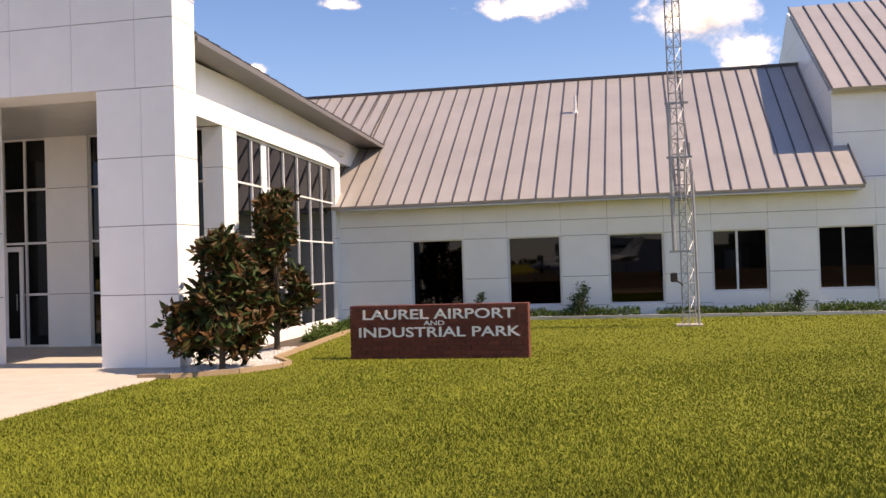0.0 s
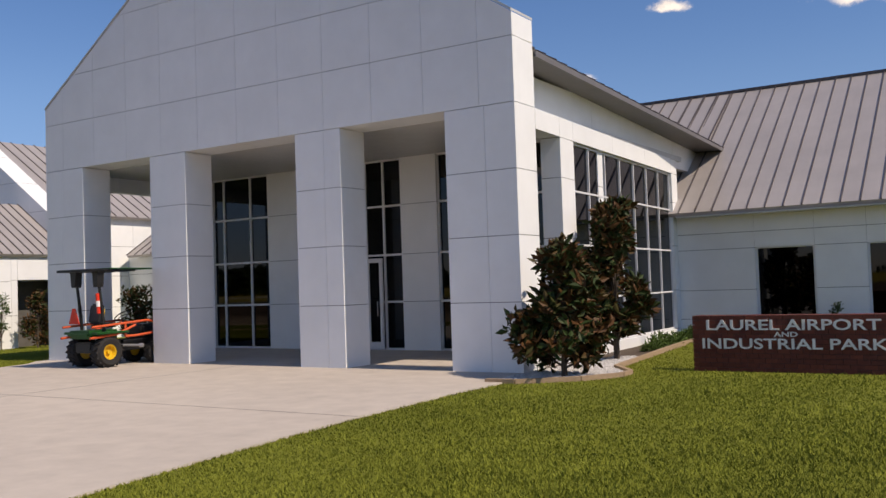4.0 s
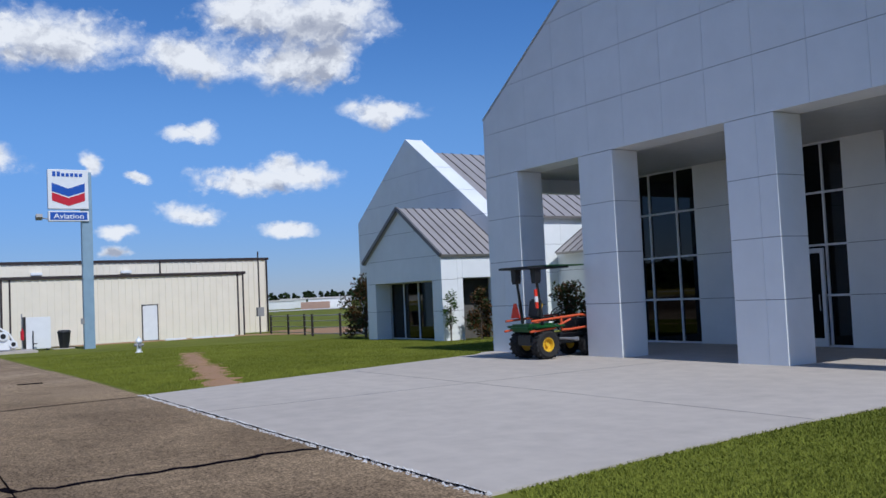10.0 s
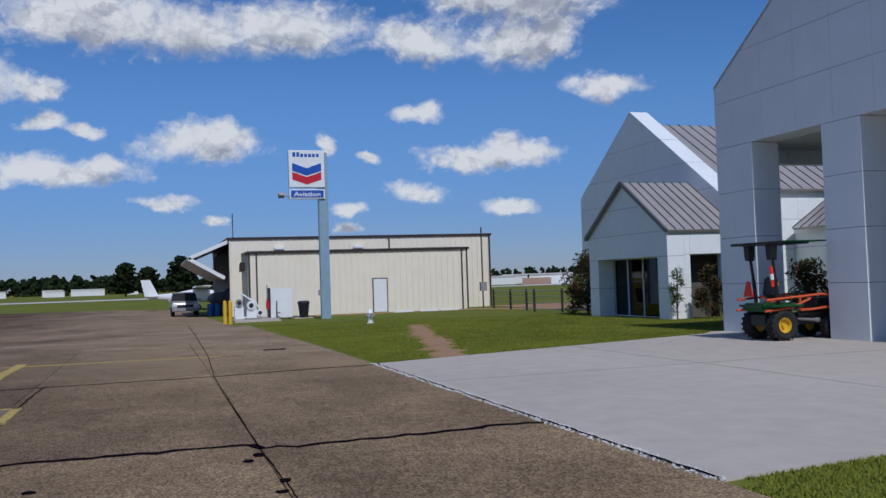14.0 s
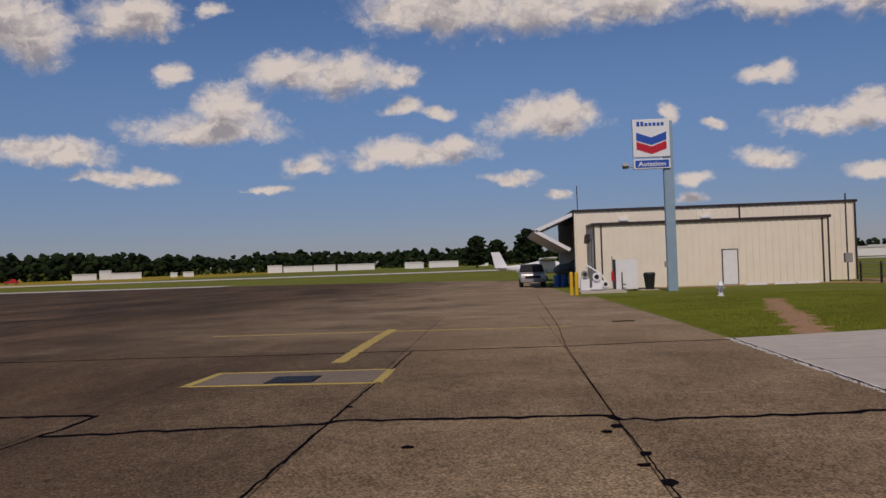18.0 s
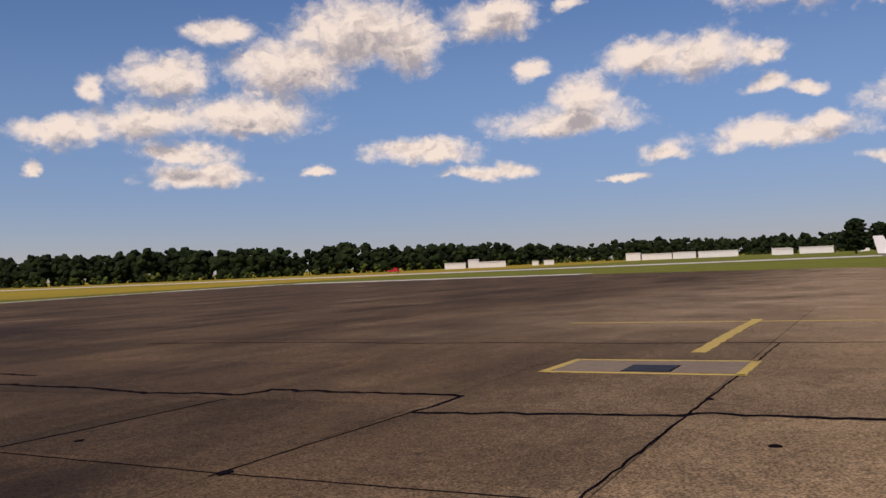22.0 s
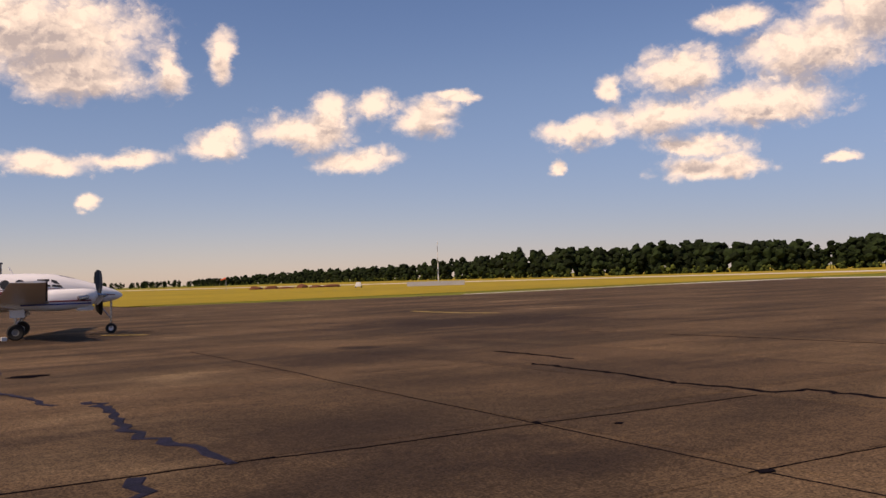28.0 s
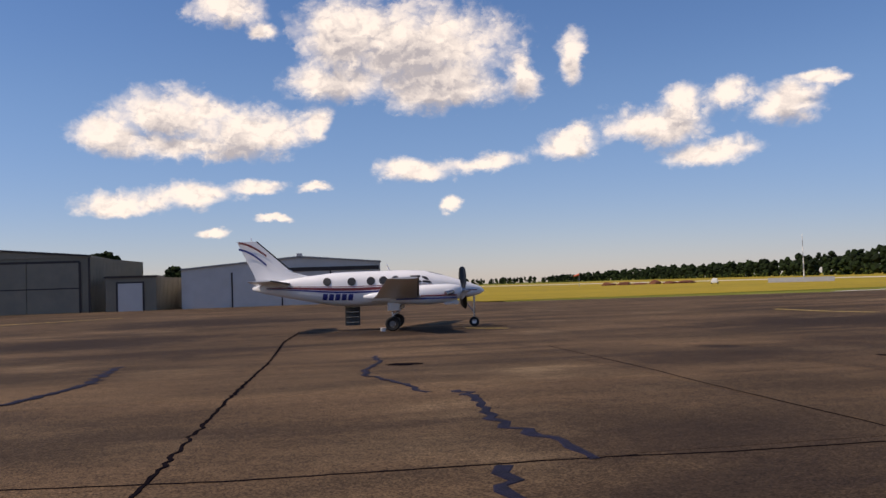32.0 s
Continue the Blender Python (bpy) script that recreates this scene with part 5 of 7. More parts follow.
wheel(tr, (-0.45, 1.45, 0.3), (-1, 0, 0), 0.3, 0.25, YELLOW, 16)
bm = bmesh.new()
box(bm, -0.3, 0.3, -0.35, 1.6, 0.35, 0.62, 0.03)
part("chassis", bm, BLACK, tr, local=True)
bm = bmesh.new()
box(bm, -0.44, 0.44, -0.5, 0.42, 0.7, 0.9, 0.07)
part("engine_hood", bm, GREEN, tr, "green engine cover", local=True)
for x in (-0.52, 0.52):
    bm = bmesh.new()
    box(bm, x - 0.13, x + 0.13, -0.42, 0.5, 0.8, 0.86, 0.02)
    part("fender", bm, GREEN, tr, local=True)
bm = bmesh.new()
box(bm, -0.4, 0.4, 0.5, 1.3, 0.55, 0.62, 0.01)
part("footplate", bm, BLACK, tr, local=True)
for y0, z0, y1, z1 in ((1.1, 1.08, 1.55, 1.0), (0.75, 0.72, 1.5, 0.78), (0.45, 0.72, 0.75, 0.72), (-0.55, 0.72, 0.2, 0.78), (0.2, 0.78, 0.75, 0.98), (-0.5, 0.98, 0.5, 1.04), (0.5, 1.04, 1.1, 1.08), (0.45, 0.72, 0.45, 1.05)):
    for x in (-0.55, 0.55):
        bm = bmesh.new()
        bar(bm, (x, y0, z0), (x, y1, z1), 0.03, 8)
        part("guard_rail", bm, ORANGE, tr, "bright orange tube rail", local=True)
bm = bmesh.new()
box(bm, -0.25, 0.25, 0.05, 0.5, 0.94, 1.06, 0.05)
part("seat", bm, BLACK, tr, local=True)
bm = bmesh.new()
obox(bm, pose(0, 0.05, 1.28, -10), 0.46, 0.12, 0.5)
bmesh.ops.bevel(bm, geom=bm.edges[:], offset=0.05, segments=3, affect="EDGES")
part("seat_back", bm, BLACK, tr, "black padded seat back", local=True)
bm = bmesh.new()
obox(bm, pose(0.05, 0.115, 1.25, -10), 0.3, 0.02, 0.3)
part("seat_trim", bm, YELLOW, tr, local=True)
for x in (-0.42, 0.42):
    bm = bmesh.new()
    beam(bm, (x, -0.05, 0.8), (x, -0.12, 1.5), 0.06)
    beam(bm, (x, -0.12, 1.5), (x, -0.22, 2.32), 0.05)
    part("roll_bar", bm, BLACK, tr, "black roll bar post", local=True)
    bm = bmesh.new()
    loft(bm, [[bm.verts.new((x + a * w, -0.2 + b * 0.09, z)) for a, b in ((-1, -1), (1, -1), (1, 1), (-1, 1))] for z, w in ((1.93, 0.055), (2.02, 0.085), (2.26, 0.10), (2.31, 0.15))])
    part("canopy_clamp", bm, BLACK, tr, local=True)
bm = bmesh.new()
box(bm, -0.62, 0.62, -0.62, 0.75, 2.3, 2.36, 0.02)
part("canopy", bm, BLACK, tr, "thin dark canopy panel", local=True)
bm = bmesh.new()
box(bm, -0.63, 0.66, -0.05, 1.35, 2.355, 2.385, 0.008)
part("canopy_edge", bm, GREEN, tr, "green canopy front", local=True)
bm = bmesh.new()
bar(bm, (0.42, -0.2, 1.3), (0.42, -0.23, 1.78), 0.042, 10)
part("light_mount", bm, REDOR, tr, local=True)
bm = bmesh.new()
bar(bm, (0.42, -0.21, 1.46), (0.42, -0.22, 1.6), 0.046, 10)
part("marker_band", bm, WHITE, tr, local=True)
bm = bmesh.new()
prism(bm, [(-0.2, 0.0), (0.2, 0.0), (0.05, 0.38), (-0.05, 0.38)], (-0.4, -0.3, 1.05), (1, 0, 0), (0, -1, 0), 0.0, -0.02)
part("slow_vehicle_sign", bm, REDOR, tr, "red-orange slow vehicle triangle", local=True)
bm = bmesh.new()
bar(bm, (0, 0.95, 0.62), (0, 0.8, 1.15), 0.03, 8)
part("steering_column", bm, BLACK, tr, local=True)
bm = bmesh.new()
mm = pose(0, 0.78, 1.2, 35)
for k in range(18):
    a, b = 2 * math.pi * k / 18, 2 * math.pi * (k + 1) / 18
    bar(bm, mm @ Vector((0.19 * math.cos(a), 0.19 * math.sin(a), 0)), mm @ Vector((0.19 * math.cos(b), 0.19 * math.sin(b), 0)), 0.015, 5)
for a in (0.5, 2.6, 4.7):
    bar(bm, mm @ Vector((0, 0, 0)), mm @ Vector((0.19 * math.cos(a), 0.19 * math.sin(a), 0)), 0.012, 5)
part("steering_wheel", bm, BLACK, tr, local=True)
bm = bmesh.new()
box(bm, -0.9, 0.9, 1.75, 2.7, 0.08, 0.3, 0.05)
part("mower_deck", bm, BLACK, tr, "dark mower deck under the porch", local=True)
bm = bmesh.new()
box(bm, -0.35, 0.35, 1.1, 1.7, 0.62, 0.98, 0.06)
part("dash", bm, BLACK, tr, local=True)
bm = bmesh.new()
bar(bm, (0.3, 0.45, 0.5), (0.75, 0.75, 0.48), 0.03, 8)
bar(bm, (0.72, 0.73, 0.48), (0.8, 0.78, 0.48), 0.05, 8)
part("hitch_arm", bm, STEEL, tr, local=True)

# ---- apron: pieces, joints, sealer, paint ----
SX = [5.0, -6.87, -10.38, -14.5, -18.72, -24.3, -30.5]
SYL = [4.33, 0.97, -2.15, -5.35, -8.85, -15.2, -22.0, -26.0]
made = {}
for i in range(len(SX) - 1):
    for j in range(len(SYL) - 1):
        x1, x0, y1, y0 = SX[i] - 0.005, SX[i + 1] + 0.005, SYL[j] - 0.005, SYL[j + 1] + 0.005
        bm = bmesh.new()
        t = 0.006
        c = [(x0 + t, y0 + t), (x1 - t, y0 + t), (x1 - t, y1 - t), (x0 + t, y1 - t)]
        o4 = [(x0, y0), (x1, y0), (x1, y1), (x0, y1)]
        hi = [bm.verts.new((x, y, gz(x, y) + 0.034)) for x, y in c]
        lo = [bm.verts.new((x, y, gz(x, y) + 0.026)) for x, y in o4]
        bt = [bm.verts.new((x, y, gz(x, y) + 0.005)) for x, y in o4]
        bm.faces.new(hi)
        for a, b in ((lo, hi), (bt, lo)):
            for k in range(4):
                bm.faces.new((a[k], a[(k + 1) % 4], b[(k + 1) % 4], b[k]))
        part("slab", bm, APRON, apron)


def ribbon(name, pts, w, material, label, category, dz=0.041, wob=0.4, seed=1, group="", thick=0.006, step=0.16):
    """A flat strip along points on the ground, with an uneven edge."""
    qq = random.Random(seed)
    line = []
    for (x0, y0), (x1, y1) in zip(pts, pts[1:]):
        n = max(1, int(math.hypot(x1 - x0, y1 - y0) / step))
        line += [(x0 + (x1 - x0) * k / n, y0 + (y1 - y0) * k / n) for k in range(n)]
    line.append(pts[-1])
    bm = bmesh.new()
    prev = None
    for k, (x, y) in enumerate(line):
        a, b = line[max(0, k - 1)], line[min(len(line) - 1, k + 1)]
        d = Vector((b[0] - a[0], b[1] - a[1], 0)).normalized()
        s = Vector((-d.y, d.x, 0))
        off = s * w * wob * qq.gauss(0, 0.7)
        l, r = w / 2 * (1 + wob * qq.uniform(-1, 1)), w / 2 * (1 + wob * qq.uniform(-1, 1))
        p = Vector((x, y, gz(x, y) + dz)) + off
        row = [bm.verts.new(p - s * r - Vector((0, 0, thick))), bm.verts.new(p - s * r * 0.8), bm.verts.new(p + s * l * 0.8), bm.verts.new(p + s * l - Vector((0, 0, thick)))]
        if prev:
            for m in range(3):
                bm.faces.new((prev[m], prev[m + 1], row[m + 1], row[m]))
        prev = row
    return tagged(part(name, bm, material), label, category, group, "structure")


seal = "black tar sealer along an apron joint"
for k, (pts, w) in enumerate((
        ([(-10.12, 4.25), (-10.22, 3.6), (-10.05, 3.1), (-10.0, 1.7), (-9.99, 1.0), (-10.28, 0.93), (-10.33, -1.4), (-10.38, -2.08), (-10.13, -2.2), (-10.07, -3.2), (-9.82, -4.8), (-9.78, -5.18)], 0.11),
        ([(-9.78, -5.18), (-10.45, -5.15), (-11.12, -5.14)], 0.06),
        ([(-11.12, -5.14), (-11.15, -7.0), (-11.2, -8.22), (-10.67, -8.32), (-10.68, -9.0), (-10.62, -10.0), (-10.85, -11.3), (-11.02, -14.1)], 0.12),
        ([(-12.15, -14.15), (-12.3, -17.05)], 0.11), ([(-3.4, -8.75), (-4.6, -8.6), (-6.4, -8.56), (-8.4, -8.42), (-10.3, -8.32)], 0.022), ([(-23.8, 1.2), (-36.0, 1.42), (-50.3, 1.6)], 0.014), ([(-18.25, 0.98), (-18.6, 3.0), (-18.7, 4.25)], 0.05),
        ([(-4.2, 1.05), (-10.0, 0.97), (-18.25, 1.0), (-23.8, 1.2)], 0.014),
        ([(-6.7, -2.2), (-10.34, -2.14), (-15.3, -2.05), (-18.2, -2.0)], 0.028),
        ([(-3.7, -8.75), (0.2, -8.85), (2.4, -9.2)], 0.03), ([(-6.5, -5.38), (-9.78, -5.2)], 0.014),
        ([(-18.25, 0.95), (-18.15, -2.4), (-18.05, -4.8), (-18.2, -7.5), (-18.1, -9.5), (-18.35, -12.0), (-18.25, -17.4)], 0.055),
        ([(-6.6, -2.3), (-6.62, -5.3), (-6.78, -8.7), (-6.98, -14.4), (-7.9, -25.5)], 0.016),
        ([(1.0, -6.0), (0.9, -8.5), (0.77, -10.44), (0.45, -15.35), (-0.1, -23.8), (-0.55, -36.0), (-1.4, -46.7)], 0.06))):
    ribbon("joint_sealer", pts, w, TAR, seal, "joint sealer", seed=k, group="joint sealer lines")
for k, (pts, w) in enumerate((
        ([(-3.05, -14.75), (-3.2, -14.4), (-3.15, -13.4), (-2.97, -12.0), (-2.97, -11.1), (-3.1, -10.4), (-3.24, -9.75), (-3.25, -9.2), (-3.29, -8.7)], 0.16),
        ([(-2.32, -8.72), (-2.2, -8.4), (-2.28, -8.05), (-2.1, -7.69), (-2.16, -7.4), (-2.2, -6.8), (-2.1, -5.8)], 0.17),
        ([(-2.87, -24.6), (-2.6, -21.5), (-2.1, -19.7), (-2.03, -18.28), (-2.5, -16.07), (-2.62, -14.68)], 0.12),
        ([(4.1, -15.9), (4.05, -16.2), (3.81, -17.1), (3.47, -19.07), (3.45, -20.4), (3.58, -21.98), (3.69, -24.86)], 0.2))):
    ribbon("tar_patch", pts, w, WETTAR, "wandering strip of glossy black crack filler", "tar patch", seed=20 + k, wob=0.45, group="tar patches", step=0.18)
for k, (pts, w) in enumerate((
        ([(-23.55, 1.5), (-23.7, -3.1), (-23.75, -7.8)], 0.14), ([(-16.35, -3.16), (-24.5, -3.16)], 0.26),
        ([(-13.52, -4.96), (-15.28, -4.9)], 0.15), ([(-15.2, -4.95), (-15.15, -2.0)], 0.1), ([(-15.2, -2.05), (-13.4, -2.05)], 0.15), ([(-13.5, -1.98), (-13.6, -4.95)], 0.1),
        ([(-30.0, -51.0), (-29.7, -41.0)], 0.3), ([(-10.6, -40.4), (-9.2, -43.0)], 0.16), ([(30.0, -70.0), (14.0, -90.0)], 0.35))):
    ribbon("yellow_marking", pts, w, YPAINT, "worn yellow apron paint line", "marking", seed=40 + k, wob=0.06, group="apron markings", dz=0.043)
for k, (x, y, r) in enumerate(((-8.8, -1.12, 0.05), (-7.3, 1.02, 0.07), (-7.88, 0.92, 0.05), (-9.35, 0.79, 0.05), (-9.63, 0.92, 0.07), (-8.3, 1.0, 0.06), (-6.7, 0.98, 0.09), (-7.43, -7.91, 0.05), (-6.64, -5.31, 0.06), (-6.8, -8.6, 0.05), (-11.3, -2.1, 0.05), (-3.1, -20.85, 0.32))):
    bm = bmesh.new()
    rim = []
    for i in range(14):
        a = 2 * math.pi * i / 14
        w = r * (1 + 0.7 * noise.noise((math.cos(a) * 1.6, math.sin(a) * 1.6, k * 4.0)))
        px, py = x + w * math.cos(a) * 1.3, y + w * math.sin(a)
        rim.append(bm.verts.new((px, py, gz(px, py) + 0.040)))
    bm.faces.new(rim)
    r2 = bmesh.ops.extrude_face_region(bm, geom=bm.faces[:])
    for v in [e for e in r2["geom"] if isinstance(e, bmesh.types.BMVert)]:
        v.co.z += 0.005
    tagged(part("tar_spot", bm, TAR), "broken-out spot filled with black tar", "tar patch", "tar spots", "structure")
# drain in the yellow frame
drain = root("storm_drain", (-14.35, -3.45, 0.03), "black storm drain grate set in a concrete collar", "drain")
bm = bmesh.new()
box(bm, -15.1, -13.68, -4.85, -2.12, 0.03, 0.04)
part("concrete_collar", bm, COLLAR, drain)
bm = bmesh.new()
box(bm, -14.5, -13.72, -3.8, -3.06, 0.036, 0.043)
grate = part("grate_bed", bm, TAR, drain)
for k in range(9):
    bm = bmesh.new()
    box(bm, -14.48 + k * 0.085, -14.43 + k * 0.085, -3.78, -3.08, 0.04, 0.052)
    part("grate_bar", bm, BLACK, grate)
bm = bmesh.new()
box(bm, -25.15, -24.95, 2.72, 3.3, gz(-25, 3) + 0.03, gz(-25, 3) + 0.05)
tagged(part("utility_cover", bm, TAR), "dark utility cover near the grass edge", "cover")
# joint between apron and forecourt
ribbon("joint_sealer", [(-6.75, 4.35), (-10.3, 4.34), (-15.0, 4.34), (-19.0, 4.35)], 0.03, TAR, seal, "joint sealer", seed=77, dz=0.046, group="joint sealer lines")
tagged(stones("joint_crumbs", 1500, [(-19.0, 4.24), (-6.7, 4.26), (-6.7, 4.42), (-19.0, 4.4)], 0.008, 0.03, GRAVEL, 8), "pale crumbs along the forecourt joint", "gravel")
for k, pts in enumerate(([(-15.0, 4.4), (-15.1, 10.0), (-15.2, 15.3)], [(-20.2, 9.6), (-14.0, 9.7), (-7.4, 9.7)])):
    ribbon("joint", pts, 0.008, CORE, "thin saw cut in the forecourt", "joint", seed=80 + k, dz=0.034, wob=0.1, thick=0.002)
# dirt track across the west grass
ribbon("dirt_track", [(-19.1, 6.1), (-22.1, 6.8), (-25.5, 7.6), (-28.7, 8.3), (-33.0, 9.4), (-37.0, 10.4)], 0.75, DIRT, "bare dirt track worn through the grass", "track", dz=0.02, wob=0.3, seed=90, step=0.3, thick=0.02)
ribbon("gravel_strip", [(-58.5, 7.0), (-57.8, 14.0), (-57.5, 21.0), (-50.0, 23.0), (-41.0, 23.5)], 1.8, DIRT, "gravel strip before the hangar fence", "track", dz=0.025, wob=0.08, seed=91, step=0.8, thick=0.02)

ribbon("gravel_yard", [(-64.0, 27.5), (-54.0, 27.0), (-41.0, 26.0)], 7.0, DIRT, "bare brown gravel yard beyond the fence", "track", dz=0.02, wob=0.05, seed=92, step=1.2, thick=0.015)

# ---- west side: fuel sign, pumps, hangar fittings ----
fx, fy = -51.4, 9.2
fz = gz(fx, fy)
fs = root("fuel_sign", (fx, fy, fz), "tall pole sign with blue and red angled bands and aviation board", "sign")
bm = bmesh.new()
box(bm, fx - 0.2, fx + 0.2, fy - 0.27, fy + 0.27, fz - 0.05, 9.2, 0.03)
part("pole", bm, POLE, fs, "square pale blue steel pole")
bm = bmesh.new()
box(bm, fx - 0.05, fx + 0.3, 7.28, 9.28, 7.2, 9.3, 0.02)
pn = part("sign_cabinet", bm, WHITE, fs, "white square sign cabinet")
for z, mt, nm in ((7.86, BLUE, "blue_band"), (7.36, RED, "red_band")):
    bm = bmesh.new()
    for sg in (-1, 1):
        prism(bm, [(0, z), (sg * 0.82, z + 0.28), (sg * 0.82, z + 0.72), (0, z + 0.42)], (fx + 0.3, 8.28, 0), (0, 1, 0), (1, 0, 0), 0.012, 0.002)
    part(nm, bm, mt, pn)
bm = bmesh.new()
for k in range(7):
    box(bm, fx + 0.3, fx + 0.312, 7.5 + k * 0.22, 7.66 + k * 0.22, 8.92, 9.1 + 0.08 * (k in (0, 1)))
part("brand_bars", bm, BLUE, pn, "blue bars in place of the brand name")
bm = bmesh.new()
box(bm, fx - 0.05, fx + 0.3, 7.28, 9.28, 6.55, 7.1, 0.02)
ab = part("aviation_board", bm, WHITE, fs, "white-edged blue board")
bm = bmesh.new()
box(bm, fx + 0.3, fx + 0.308, 7.36, 9.2, 6.62, 7.03)
part("blue_field", bm, BLUE, ab)
letters("Aviation", 0.36, (fx + 0.314, 8.28, 6.7), fs, WHITE, depth=0.01, rot=(90, 0, 90), width=1.5)
bm = bmesh.new()
bar(bm, (fx, 7.3, 6.7), (fx, 6.95, 6.75), 0.03)
obox(bm, pose(fx + 0.05, 6.85, 6.78, 0, -30, 0), 0.3, 0.32, 0.2)
part("floodlight", bm, GREYM, fs, "small grey floodlight")
bm = bmesh.new()
box(bm, fx + 0.2, fx + 0.32, fy - 0.45, fy - 0.28, 1.1, 1.4)
part("switch_box", bm, GREYM, fs)

for y in (3.45, 3.72):
    b = root("bollard", (-48.95, y, gz(-49, y)), "round yellow steel bollard by the pumps", "bollard", "bollards by the pumps")
    bm = bmesh.new()
    bar(bm, (0, 0, -0.05), (0, 0, 1.15), 0.1, 14)
    bmesh.ops.create_uvsphere(bm, u_segments=14, v_segments=8, radius=0.1, matrix=Matrix.Translation((0, 0, 1.15)))
    part("post", bm, YELLOW, b, local=True)
zb = gz(-52, 5)
bm = bmesh.new()
box(bm, -53.6, -50.8, 4.1, 6.6, zb - 0.05, zb + 0.12, 0.02)
tagged(part("pump_island", bm, CONC), "low concrete pump island at the grass edge", "pump island")
pump = root("fuel_pump", (-52.3, 4.9, zb + 0.12), "white fuel pump with hoses, reel and filter", "fuel pump")
bm = bmesh.new()
box(bm, -0.25, 0.25, -0.7, -0.2, 0, 0.75, 0.04)
part("pump_body", bm, WHITE, pump, local=True)
bm = bmesh.new()
box(bm, -0.22, 0.26, -0.05, 0.55, 0.05, 0.6, 0.03)
part("meter_box", bm, WHITE, pump, local=True)
for k, (y, z, r) in enumerate(((-0.45, 0.95, 0.2), (0.2, 0.78, 0.24), (0.68, 0.35, 0.2))):
    bm = bmesh.new()
    bar(bm, (0.1, y, z), (0.35, y, z), r, 16)
    part("hose_reel", bm, WHITE if k else GREYM, pump, local=True)
    bm = bmesh.new()
    bar(bm, (0.33, y, z), (0.37, y, z), r * 0.55, 12)
    part("hose", bm, BLACK, pump, local=True)
for a, b in (((0, -0.5, 0.7), (0, -0.3, 1.45)), ((0, -0.3, 1.45), (0.1, 0.5, 0.9)), ((0.1, 0.5, 0.9), (0.1, 0.9, 0.15)), ((0, -0.7, 0.1), (0.2, 0.8, 0.12))):
    bm = bmesh.new()
    bar(bm, a, b, 0.05, 8)
    part("pipe", bm, WHITE, pump, local=True)
fe = root("fire_extinguisher", (-53.2, 6.15, zb + 0.12), "red extinguisher hung on a post", "fire extinguisher")
bm = bmesh.new()
bar(bm, (0, 0, 0.5), (0, 0, 1.0), 0.09, 12)
bar(bm, (0, 0, 1.0), (0, 0, 1.12), 0.04, 8)
part("cylinder", bm, RED, fe, local=True)
bm = bmesh.new()
bar(bm, (-0.12, 0, -0.02), (-0.12, 0, 1.9), 0.03, 8)
part("post", bm, STEEL, fe, local=True)
cab = root("equipment_cabinet", (-53.9, 7.0, gz(-54, 7)), "tall white sheet-metal equipment cabinet", "cabinet")
bm = bmesh.new()
box(bm, -0.45, 0.3, -0.62, 0.62, 0.1, 1.82, 0.02)
part("body", bm, WHITE, cab, local=True)
bm = bmesh.new()
box(bm, -0.5, 0.34, -0.7, -0.63, 0, 1.85)
part("dark_post", bm, BLACK, cab, local=True)
for y in (-0.5, 0.5):
    bm = bmesh.new()
    box(bm, -0.4, 0.25, y - 0.05, y + 0.05, -0.02, 0.1)
    part("foot", bm, BLACK, cab, local=True)
bm = bmesh.new()
bar(bm, (0.5, -0.3, 0), (0.5, -0.3, 1.1), 0.03, 8)
bar(bm, (0.5, -0.3, 0.4), (0.5, -0.1, 0.4), 0.03, 8)
part("valve_stand", bm, BLACK, cab, local=True)
tb = root("trash_bin", (-54.3, 8.4, gz(-54, 8.4)), "black plastic trash bin by the hangar", "bin")
bm = bmesh.new()
loft(bm, [ring(bm, Matrix.Translation((0, 0, z)), r, 16) for z, r in ((0.0, 0.24), (0.85, 0.34), (0.87, 0.37), (0.93, 0.37))])
part("barrel", bm, BLACK, tb, local=True)
bm = bmesh.new()
loft(bm, [ring(bm, Matrix.Translation((0, 0, z)), r, 16) for z, r in ((0.93, 0.36), (1.02, 0.3), (1.04, 0.1))])
part("lid", bm, BLACK, tb, local=True)
bm = bmesh.new()
box(bm, -54.7, -53.9, 7.8, 8.9, gz(-54, 8) - 0.03, gz(-54, 8) + 0.04)
tagged(part("slab_pad", bm, CONC), "small concrete pad under the bin", "pad")
hy = root("fire_hydrant", (-41.2, 9.4, gz(-41, 9.4)), "white fire hydrant with grey caps in the grass", "hydrant")
bm = bmesh.new()
loft(bm, [ring(bm, Matrix.Translation((0, 0, z)), r, 14) for z, r in ((-0.05, 0.16), (0.05, 0.16), (0.06, 0.1), (0.45, 0.1), (0.46, 0.15), (0.5, 0.15), (0.6, 0.1), (0.66, 0.04), (0.72, 0.03))])
part("barrel", bm, WHITE, hy, local=True, smooth=False)
for ax in ((0, 1, 0), (0, -1, 0), (1, 0, 0)):
    bm = bmesh.new()
    v = Vector(ax)
    bar(bm, v * 0.08 + Vector((0, 0, 0.34)), v * 0.2 + Vector((0, 0, 0.34)), 0.07, 10)
    part("outlet_cap", bm, GREYM, hy, local=True)
for k, y in enumerate((15.3, 17.0, 18.4)):
    bm = bmesh.new()
    box(bm, -57.2, -57.0, y - 0.65, y + 0.65, gz(-57, y) - 0.01, gz(-57, y) + 0.13, 0.03)
    tagged(part("parking_stop", bm, WHITE), "white concrete parking stop by the hangar", "parking stop", "parking stops")
